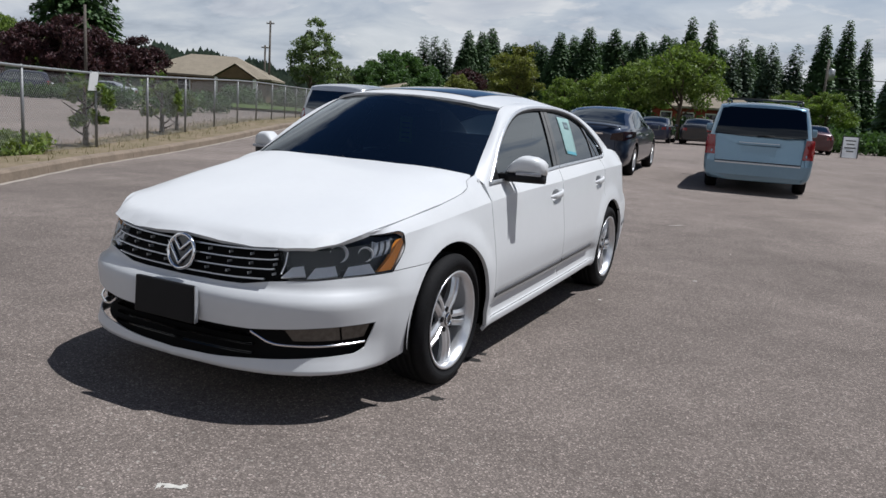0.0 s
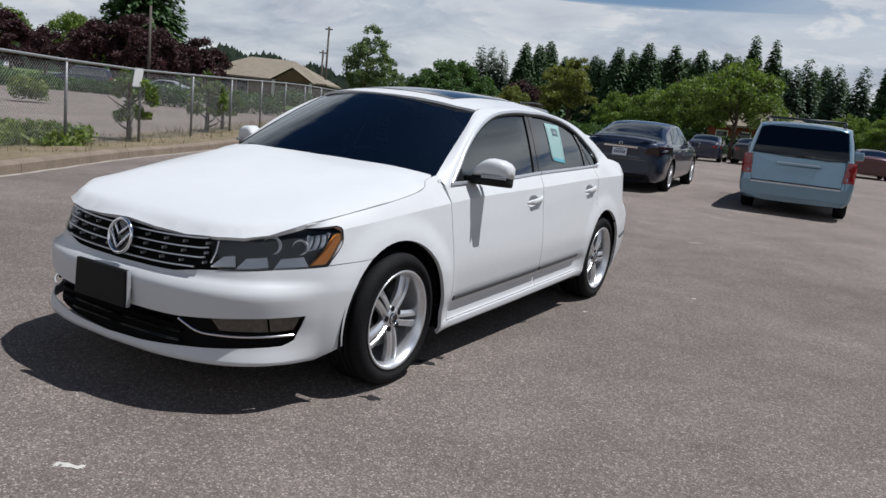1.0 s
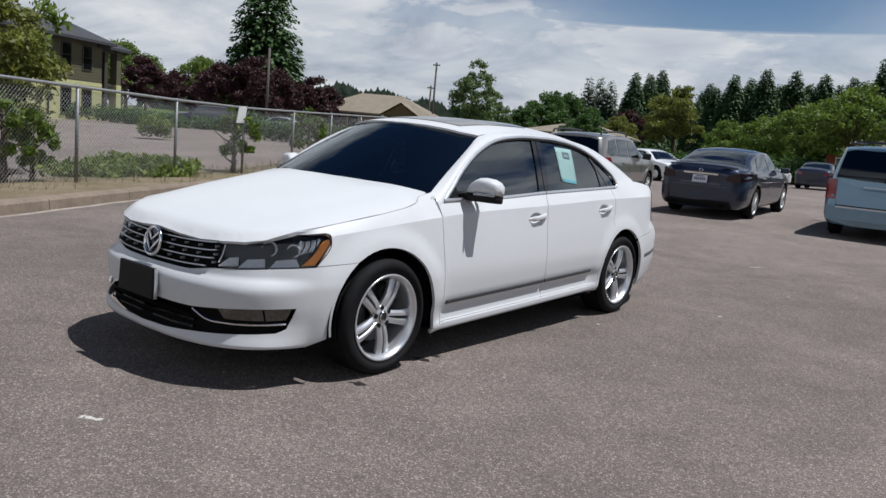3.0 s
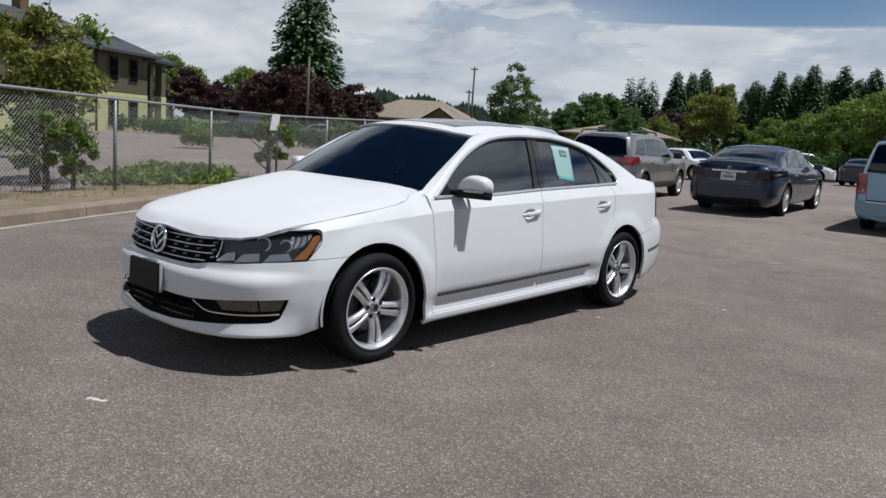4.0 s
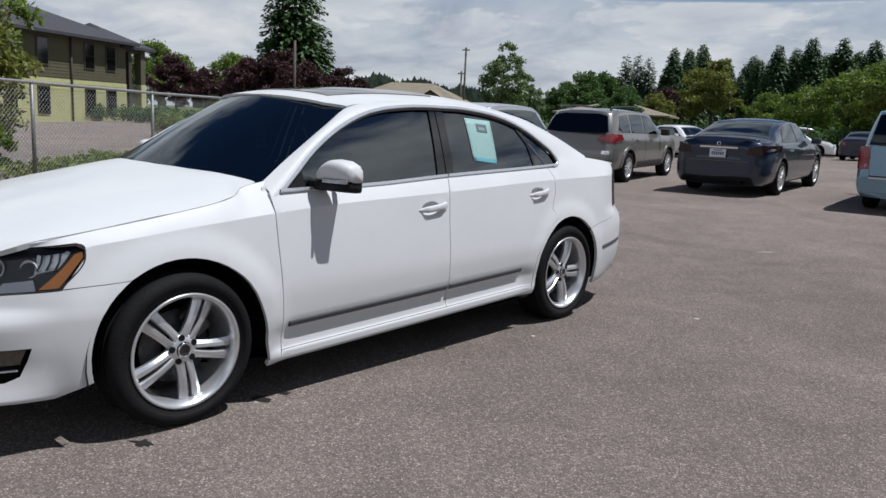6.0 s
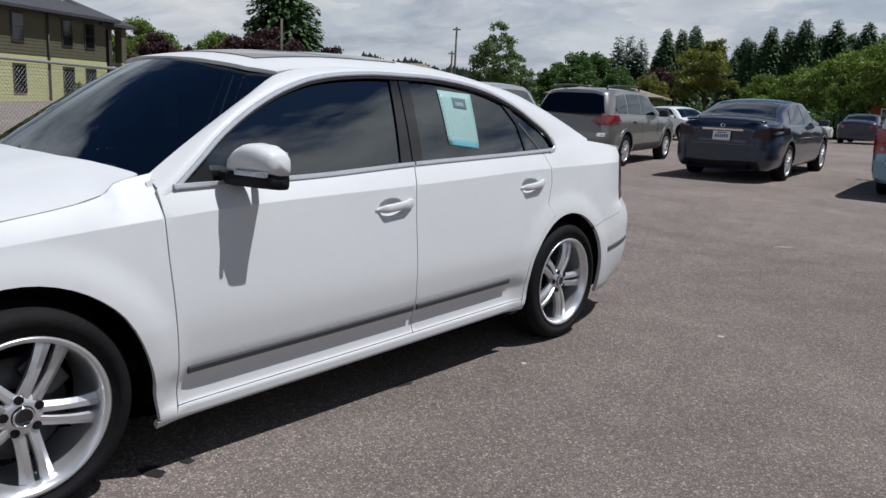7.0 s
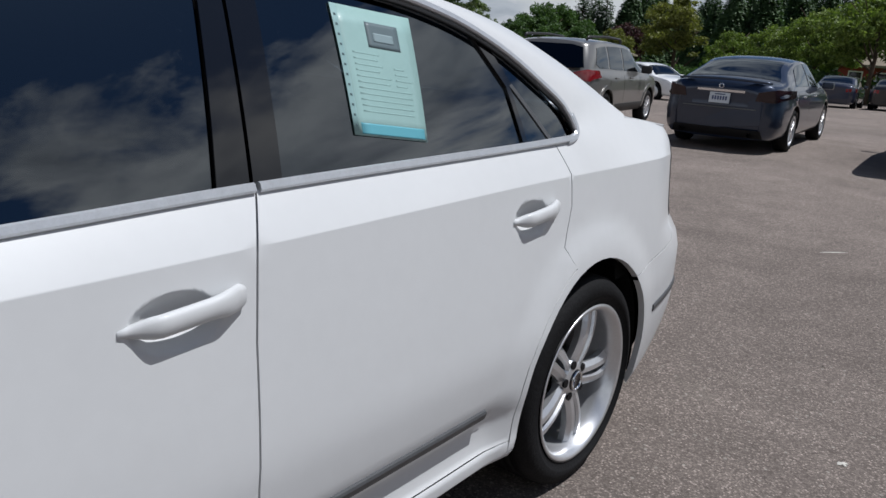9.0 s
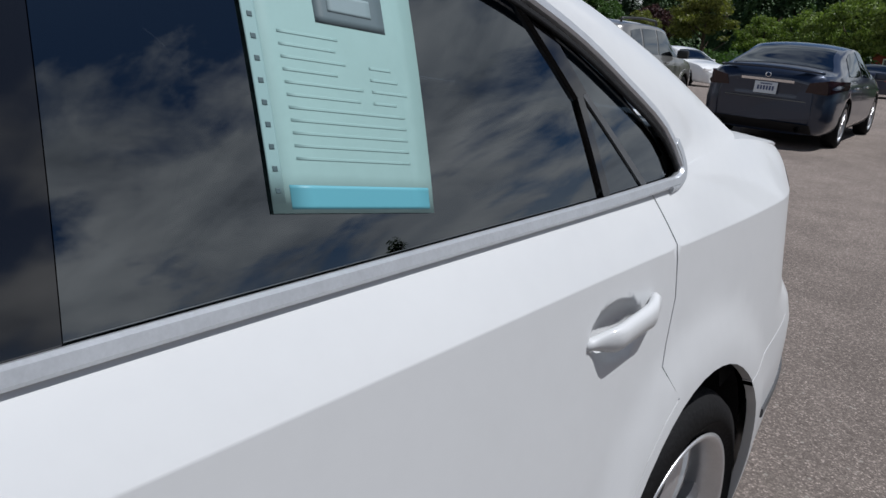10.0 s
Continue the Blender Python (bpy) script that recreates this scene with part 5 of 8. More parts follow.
part("string", tubes_mesh("string", [([(0, 0, 0.06), (0, 0.01, 0.085)], 0.002, 5)], TAG_DARK), tag)

# ---- other parked cars ----


def car_paint(name, base, flake=0.4):
    return surface(name, base, 0.30, flake, 0.9, 0.5, 0.06, 3.0)


class Shape:
    """The skin of a parked car: rear axle at the origin, nose towards +y, right side towards +x."""

    def __init__(self, width, ends, plan, top, belt, roof_half, tail_lean, ride=0.24):
        self.half, self.ends, self.ride = width / 2, ends, ride
        self.plan, self.top_z, self.belt_z, self.roof_half = spline(plan), spline(top), spline(belt), roof_half
        self.lean = spline(tail_lean)
        self.core = (0, 1.3, 0.7)

    def shift(self, y, z):
        w = step01((self.ends[0] + 0.9 - y) / 0.8)
        return y + w * self.lean(z)

    def levels(self, y):
        w = self.plan(y) * self.half
        zt = self.top_z(y)
        zb = np.minimum(self.belt_z(y), zt - 0.07)
        up = step01((zt - zb - 0.07) / 0.30)
        wr = w * (0.86 * (1 - up) + self.roof_half * up)
        return w, zt, zb, wr

    def flank(self, y, z):
        """Side below the belt."""
        y, z = np.asarray(y, float), np.asarray(z, float)
        w, zt, zb, wr = self.levels(y)
        f = np.clip((z - self.ride) / (zb - self.ride), 0, 1)
        bulge = np.interp(f, [0, 0.08, 0.2, 0.5, 0.8, 0.92, 1.0], [0.90, 0.955, 0.985, 1.0, 0.985, 0.965, 0.93])
        return np.stack([w * bulge, self.shift(y, z), z], -1)

    def window(self, y, f):
        """Side above the belt; f from 0 at the belt to 1 at the roof edge."""
        y, f = np.asarray(y, float), np.asarray(f, float)
        w, zt, zb, wr = self.levels(y)
        z = zb + (zt - 0.055 - zb) * f
        x = w * 0.93 + (wr - w * 0.93) * f + 0.018 * np.sin(np.pi * np.clip(f, 0, 1))
        return np.stack([x, self.shift(y, z), z], -1)

    def lid(self, g, y):
        """Hood, screens, roof and boot; g from -1 to 1 across."""
        g, y = np.asarray(g, float), np.asarray(y, float)
        w, zt, zb, wr = self.levels(y)
        z = zt - 0.055 * np.abs(g) ** 2.6
        return np.stack([g * wr, self.shift(y, z), z], -1)

    def tail(self, x, z):
        """The rear face."""
        x, z = np.asarray(x, float), np.asarray(z, float)
        ys = np.linspace(self.ends[0], self.ends[0] + 0.9, 60)
        half = self.plan(ys) * self.half
        up = np.clip((z - self.belt_z(ys[0])) / 0.6, 0, 1)
        scale = 1 - 0.18 * up
        y = np.interp(np.abs(x), half[0] + np.cumsum(np.concatenate([[0], np.maximum(np.diff(half), 1e-6)])), ys) if half[0] > 0 else ys[0]
        y = np.interp(np.abs(x) / scale, np.maximum.accumulate(half), ys)
        return np.stack([x, self.shift(y, z), z], -1)

    def surf(self, which):
        call = {"flank": self.flank, "window": self.window, "lid": self.lid, "tail": self.tail}[which]

        def at(u, v):
            return call(u, v)

        at.core = self.core
        return at

    def shell(self, name, axles, wheel_r, paint, parent):
        ys = np.linspace(self.ends[0], self.ends[1], 52)
        rings = []
        for y in ys:
            w, zt, zb, wr = (float(q) for q in self.levels(y))
            right = [(w * 0.55, self.ride - 0.02)] + [tuple(self.flank(y, self.ride + (zb - self.ride) * f)[[0, 2]]) for f in (0, 0.08, 0.2, 0.35, 0.5, 0.65, 0.8, 0.92, 1.0)]
            right += [tuple(self.window(y, f)[[0, 2]]) for f in (0.08, 0.35, 0.65, 0.92)]
            right += [tuple(self.lid(g, y)[[0, 2]]) for g in (1.0, 0.92, 0.75, 0.5, 0.25)]
            ring = right + [(0.0, zt)] + [(-x, z) for x, z in right[::-1]]
            rings.append([(x, float(self.shift(y, z)), z) for x, z in ring])
        k = len(rings[0])
        bm = bmesh.new()
        grid = [[bm.verts.new(p) for p in ring] for ring in rings]
        for a, b in zip(grid, grid[1:]):
            for i in range(k):
                bm.faces.new((a[i], a[(i + 1) % k], b[(i + 1) % k], b[i]))
        bm.faces.new(grid[0][::-1])
        bm.faces.new(grid[-1])
        bmesh.ops.recalc_face_normals(bm, faces=bm.faces)
        for f in bm.faces:
            f.smooth = len(f.verts) == 4
        base = bpy.data.meshes.new(name)
        bm.to_mesh(base)
        bm.free()
        base.materials.append(paint)
        base.materials.append(DARK_VOID)
        body_ob = new("shell_source", base)
        cut = bmesh.new()
        for y in axles:
            for side in (1, -1):
                m = Matrix.Translation((side * self.half, y, wheel_r + 0.01)) @ Matrix.Rotation(math.pi / 2, 4, "Y")
                bmesh.ops.create_cone(cut, cap_ends=True, segments=40, radius1=wheel_r + 0.055, radius2=wheel_r + 0.055, depth=0.62, matrix=m)
        cut_me = bpy.data.meshes.new("arch_cut")
        cut.to_mesh(cut_me)
        cut.free()
        cut_me.materials.append(paint)
        cut_me.materials.append(DARK_VOID)
        cut_me.polygons.foreach_set("material_index", [1] * len(cut_me.polygons))
        cutter = new("arch_cut", cut_me)
        mod = body_ob.modifiers.new("arches", "BOOLEAN")
        mod.object, mod.operation, mod.solver = cutter, "DIFFERENCE", "EXACT"
        bpy.context.view_layer.update()
        done = bpy.data.meshes.new_from_object(body_ob.evaluated_get(bpy.context.evaluated_depsgraph_get()))
        done.name = name
        bpy.data.objects.remove(body_ob)
        bpy.data.objects.remove(cutter)
        return part(name, done, parent, "painted body shell")


def road_wheel(parent, at, radius, width, rim_r, spokes, side, alloy=ALLOY, fork=0.0):
    wheel = new("wheel")
    wheel.parent = parent
    wheel.matrix_local = Matrix.Translation(at) @ pose(0, 0, 0, 0, 0, 0 if side > 0 else 180)
    w = width / 2
    tyre = [(-w, rim_r), (-w, radius - 0.03), (-w * 0.75, radius), (w * 0.75, radius), (w, radius - 0.04), (w * 0.98, rim_r + 0.01), (w * 0.85, rim_r)]
    part("tyre", mesh_from("tyre", *lathe(tyre, 40), RUBBER, True), wheel, "black rubber tyre")
    lip = [(w * 0.88, rim_r - 0.002), (w * 0.93, rim_r), (w * 0.85, rim_r - 0.014), (-w * 0.6, rim_r - 0.03)]
    part("rim", mesh_from("rim", *lathe(lip, 40), alloy, True), wheel, "silver alloy rim")
    part("hub", mesh_from("hub", *lathe([(w * 0.4, 0.07), (w * 0.78, 0.06), (w * 0.8, 0.03), (w * 0.8, 0.001)], 20), alloy, True), wheel)
    part("brake_disc", mesh_from("brake_disc", *lathe([(0.0, 0.15), (-0.01, 0.02)], 20), STEEL_DARK, True), wheel)
    for k in range(spokes):
        for off in ((-fork, fork) if fork else (0.0,)):
            bm = box_bm((0.025, 0.034 if fork else 0.055, rim_r - 0.05), (w * 0.72, off, 0.04 + (rim_r - 0.05) / 2), 0.006)
            bmesh.ops.rotate(bm, verts=bm.verts, cent=(0, 0, 0), matrix=Matrix.Rotation(2 * math.pi * (k + 0.2) / spokes, 3, "X"))
            part("spoke", bm, wheel, "", alloy)
    return wheel


def set_wheels(car, axles, track, radius, width, rim_r, spokes, fork=0.0):
    for y in axles:
        for side in (1, -1):
            road_wheel(car, (side * track / 2, y, radius), radius, width, rim_r, spokes, side, fork=fork)


def lay(car, shape, which, name, poly, material, label="", lift=0.006, depth=0.008, both=False, parent=None, step=0.08):
    for mirror in ((False, True) if both else (False,)):
        panel(name, poly, shape.surf(which), material, parent or car, label, step=step, depth=depth, lift=lift, mirror=mirror)


def stand(x, y, heading):
    """A pose on the ground for a car; heading in degrees to the left of +y, tilted with the slope."""
    z = float(ground_z(x, y))
    f = Vector((-math.sin(radians(heading)), math.cos(radians(heading)), 0))
    ahead = float(ground_z(x + f.x * 2.7, y + f.y * 2.7))
    return pose(x, y, z, math.degrees(math.atan2(ahead - z, 2.7)), 0, 0) @ pose(0, 0, 0, 0, 0, heading)


def blank_plate(car, at, size=(0.31, 0.155), tilt=0, label="white licence plate with dark unreadable bars"):
    plate = new("licence_plate")
    plate.parent = car
    plate.matrix_local = Matrix.Translation(at) @ pose(0, 0, 0, tilt)
    tagged(plate, label)
    part("plate", box_bm((size[0], 0.008, size[1]), (0, 0, 0), 0.003), plate, "", PLATE_WHITE)
    for k in range(6):
        part("bar", box_bm((0.026, 0.004, 0.06), (-0.1 + 0.04 * k, -0.005, -0.005), 0.001), plate, "", BAR_BLUE)
    part("bar", box_bm((0.16, 0.004, 0.016), (0, -0.005, 0.052), 0.001), plate, "", BAR_BLUE)


PLATE_WHITE = surface("plate_white", (0.62, 0.66, 0.70), 0.4, 0, 0, 0.5, 0.1, 30)
BAR_BLUE = surface("plate_bars", (0.05, 0.07, 0.16), 0.5)
PRIVACY_GLASS = tinted_glass("privacy_glass", (0.02, 0.022, 0.024), 1.0, 1.6)
SLATE_PAINT = car_paint("slate_blue_paint", (0.018, 0.028, 0.054), 0.45)
TAN_PAINT = car_paint("warm_grey_paint", (0.205, 0.20, 0.192), 0.5)
ICE_PAINT = car_paint("pale_blue_paint", (0.17, 0.275, 0.36), 0.6)
CLADDING = surface("dark_cladding", (0.05, 0.05, 0.05), 0.55, 0, 0, 0.4, 0.2, 12)
ROOF_BLACK = surface("roof_rail_black", (0.02, 0.02, 0.02), 0.4)
FAR_BLACK = car_paint("black_paint", (0.012, 0.012, 0.014), 0.2)
FAR_WHITE = car_paint("plain_white_paint", (0.74, 0.75, 0.76), 0.0)
FAR_SILVER = car_paint("silver_paint", (0.45, 0.47, 0.50), 0.6)
FAR_RED = car_paint("red_paint", (0.06, 0.012, 0.015), 0.2)
FAR_NAVY = car_paint("navy_paint", (0.02, 0.025, 0.05), 0.3)


def build_slate_sedan():
    car = thing("dark_sedan", "dark slate-blue sedan with a boot spoiler parked on asphalt", "car")
    shape = Shape(1.86, (-1.10, 3.72), [(-1.10, 0.70), (-1.06, 0.82), (-0.98, 0.90), (-0.8, 0.955), (-0.45, 0.985), (0.0, 1.0), (2.4, 1.0), (3.0, 0.985), (3.4, 0.93), (3.62, 0.80), (3.72, 0.55)],
                  [(-1.10, 0.95), (-1.07, 1.055), (-1.0, 1.085), (-0.8, 1.095), (-0.55, 1.11), (-0.35, 1.16), (0.0, 1.29), (0.30, 1.385), (0.65, 1.445), (1.1, 1.468), (1.5, 1.455), (1.8, 1.41), (2.2, 1.23), (2.6, 1.045), (2.9, 0.98), (3.3, 0.90), (3.6, 0.78), (3.72, 0.62)],
                  [(-1.1, 0.90), (-0.4, 1.01), (0.5, 1.0), (2.4, 0.95), (3.7, 0.75)], 0.70, [(0.2, 0.10), (0.35, 0.02), (0.55, 0.0), (0.75, 0.03), (0.9, 0.02), (1.06, 0.0), (1.5, 0.0)], 0.22)
    axles = (0.0, 2.776)
    shape.shell("body", axles, 0.335, SLATE_PAINT, car)
    set_wheels(car, axles, 1.60, 0.335, 0.235, 0.245, 5, 0.03)
    lay(car, shape, "window", "rear_door_glass", [(0.02, 0.10), (0.35, 0.80), (0.60, 0.90), (1.02, 0.92), (1.02, 0.06), (0.3, 0.06)], GLASS, "dark tinted side glass", both=True)
    lay(car, shape, "window", "front_door_glass", [(1.10, 0.06), (1.10, 0.92), (1.6, 0.92), (1.9, 0.86), (2.25, 0.45), (2.36, 0.06)], GLASS, "dark tinted side glass", both=True)
    lay(car, shape, "lid", "rear_window", [(-0.90, -0.42), (-0.86, 0.10), (-0.84, 0.40), (0.84, 0.40), (0.86, 0.10), (0.90, -0.42)], GLASS, "dark sloping rear window")
    lay(car, shape, "lid", "windscreen", [(-0.84, 1.85), (-0.90, 2.55), (0.90, 2.55), (0.84, 1.85)], GLASS, "windscreen")
    lay(car, shape, "tail", "tail_lamp", [(0.52, 0.80), (0.56, 0.93), (0.80, 0.985), (0.925, 0.97), (0.93, 0.86), (0.80, 0.79)], SMOKED_RED, "smoked red tail lamp", both=True, lift=0.010)
    lay(car, shape, "tail", "boot_cut", [(-0.56, 0.66), (0.56, 0.66), (0.55, 0.675), (-0.55, 0.675)], GLOSS_BLACK, lift=0.003)
    lay(car, shape, "tail", "chrome_bar", [(-0.36, 0.905), (0.36, 0.905), (0.36, 0.94), (-0.36, 0.94)], CHROME, "bright chrome boot bar", lift=0.014, depth=0.02)
    lay(car, shape, "tail", "number_recess", [(-0.42, 0.70), (0.42, 0.70), (0.44, 0.89), (-0.44, 0.89)], SLATE_PAINT, lift=0.004)
    lay(car, shape, "tail", "lower_valance", [(-0.70, 0.24), (0.70, 0.24), (0.66, 0.36), (-0.66, 0.36)], BLACK_PLASTIC, "black lower valance", lift=0.008)
    blank_plate(car, (0, -1.12, 0.81), (0.31, 0.16), -6)
    part("badge", mesh_from("badge", *lathe([(0, 0.03), (-0.01, 0.04), (-0.01, 0.028)], 24, "Y"), CHROME, True), car, "round chrome badge").location = (0, -1.085, 0.99)
    spoil = []
    for f in np.linspace(-1, 1, 25):
        spoil.append((0.70 * f, -1.055 + 0.11 * abs(f) ** 3, 1.10 - 0.03 * f * f))
    part("spoiler", tubes_mesh("spoiler", [(spoil, 0.020, 8)], SLATE_PAINT), car, "boot lip spoiler")
    for side in (1, -1):
        part("exhaust_pipe", mesh_from("exhaust_pipe", *lathe([(-0.12, 0.035), (0.1, 0.035), (0.1, 0.03), (-0.1, 0.03)], 16, "Y"), CHROME, True), car, "round exhaust tip").location = (0.52 * side, -1.02, 0.29)
        part("door_mirror", box_bm((0.20, 0.11, 0.13), (1.0 * side, 2.12, 1.03), 0.04), car, "dark door mirror", SLATE_PAINT)
        for y in (0.55, 1.45):
            part("door_handle", box_bm((0.03, 0.19, 0.03), (0.925 * side, y, 0.86), 0.01), car, "bright door handle", CHROME)
        for y, y1 in ((1.06, 1.08), (2.42, 2.44), (0.12, 0.14)):
            lay(car, shape, "flank", "door_gap", [(y, 0.34), (y + 0.010, 0.34), (y + 0.010, 0.93), (y, 0.93)], GLOSS_BLACK, lift=0.0015, depth=0.0, step=0.1) if side > 0 else None
    car.matrix_world = stand(-2.47, 12.62, 4.2)


def build_wagon():
    car = thing("grey_wagon", "warm grey estate car with dark lower cladding and roof rails", "car")
    shape = Shape(1.82, (-1.02, 3.74), [(-1.02, 0.80), (-0.98, 0.90), (-0.88, 0.96), (-0.6, 0.99), (0, 1.0), (2.5, 1.0), (3.1, 0.985), (3.45, 0.92), (3.65, 0.80), (3.74, 0.6)],
                  [(-1.02, 1.585), (-0.8, 1.605), (-0.4, 1.625), (0.4, 1.64), (1.2, 1.62), (1.6, 1.575), (2.0, 1.40), (2.45, 1.16), (2.7, 1.10), (3.2, 1.02), (3.6, 0.88), (3.74, 0.7)],
                  [(-1.02, 1.10), (0.5, 1.07), (2.4, 1.03), (3.74, 0.85)], 0.76, [(0.2, 0.12), (0.4, 0.01), (0.6, 0.0), (0.8, 0.03), (1.0, 0.06), (1.15, 0.11), (1.6, 0.38)], 0.30)
    axles = (0.0, 2.74)
    shape.shell("body", axles, 0.345, TAN_PAINT, car)
    set_wheels(car, axles, 1.58, 0.345, 0.225, 0.225, 5, 0.03)
    lay(car, shape, "window", "cargo_glass", [(-0.62, 0.22), (-0.50, 0.80), (0.10, 0.86), (0.10, 0.08), (-0.4, 0.08)], GLASS, "dark tinted cargo glass", both=True)
    lay(car, shape, "window", "rear_door_glass", [(0.20, 0.08), (0.20, 0.86), (0.96, 0.88), (0.96, 0.06)], GLASS, "tinted door glass", both=True)
    lay(car, shape, "window", "front_door_glass", [(1.04, 0.06), (1.04, 0.88), (1.5, 0.88), (1.75, 0.82), (2.15, 0.4), (2.28, 0.06)], GLASS, "tinted door glass", both=True)
    lay(car, shape, "lid", "windscreen", [(-0.84, 1.68), (-0.90, 2.40), (0.90, 2.40), (0.84, 1.68)], GLASS, "windscreen")
    lay(car, shape, "tail", "rear_window", [(-0.74, 1.13), (-0.62, 1.47), (-0.4, 1.515), (0.4, 1.515), (0.62, 1.47), (0.74, 1.13), (0.4, 1.105), (-0.4, 1.105)], PRIVACY_GLASS, "dark tailgate window", lift=0.008)
    lay(car, shape, "tail", "tail_lamp", [(0.50, 0.965), (0.54, 1.03), (0.80, 1.10), (0.90, 1.09), (0.905, 0.97), (0.86, 0.90), (0.74, 0.90)], RED_LENS, "red wrap-round tail lamp", both=True, lift=0.014)
    lay(car, shape, "flank", "tail_lamp", [(-0.93, 0.95), (-0.90, 1.06), (-0.62, 1.045), (-0.70, 0.97)], RED_LENS, "red wrap-round tail lamp", both=True, lift=0.012)
    lay(car, shape, "tail", "rear_bumper", [(-0.86, 0.55), (0.86, 0.55), (0.86, 0.74), (-0.86, 0.74)], TAN_PAINT, "grey rear bumper", lift=0.05, depth=0.06)
    lay(car, shape, "tail", "lower_valance", [(-0.84, 0.36), (0.84, 0.36), (0.84, 0.54), (-0.84, 0.54)], CLADDING, "dark lower bumper", lift=0.045, depth=0.06)
    lay(car, shape, "tail", "reflector", [(0.66, 0.66), (0.80, 0.66), (0.80, 0.73), (0.66, 0.73)], CHROME, "bright bumper reflector", both=True, lift=0.06)
    lay(car, shape, "flank", "side_cladding", [(0.42, 0.33), (2.32, 0.33), (2.30, 0.47), (0.44, 0.47)], CLADDING, "dark sill cladding", both=True, lift=0.012, depth=0.015)
    for y in (0.0, 2.74):
        ring = [(y + 0.475 * math.cos(a), 0.355 + 0.475 * math.sin(a)) for a in np.linspace(math.pi, 0, 15)] + [(y + 0.405 * math.cos(a), 0.355 + 0.405 * math.sin(a)) for a in np.linspace(0, math.pi, 15)]
        lay(car, shape, "flank", "arch_moulding", ring, TAN_PAINT, "wheel arch moulding", both=True, lift=0.018, depth=0.02)
    for side in (1, -1):
        rail = [(0.60 * side, -0.55, 1.60), (0.605 * side, -0.50, 1.66), (0.61 * side, 0.5, 1.69), (0.60 * side, 1.3, 1.67), (0.59 * side, 1.4, 1.60)]
        part("roof_rail", tubes_mesh("roof_rail", [(rail, 0.022, 8)], ROOF_BLACK), car, "black roof rail")
        part("door_mirror", box_bm((0.22, 0.12, 0.16), (0.99 * side, 2.08, 1.12), 0.045), car, "dark door mirror", ROOF_BLACK)
        for y in (0.5, 1.4):
            part("door_handle", box_bm((0.03, 0.19, 0.03), (0.905 * side, y, 0.95), 0.01), car, "", TAN_PAINT)
    for y in (0.15, 0.98, 2.33):
        lay(car, shape, "flank", "door_gap", [(y, 0.5), (y + 0.010, 0.5), (y + 0.010, 1.0), (y, 1.0)], GLOSS_BLACK, lift=0.0015, depth=0.0, step=0.1)
    car.matrix_world = stand(-5.76, 12.5, 8.4)


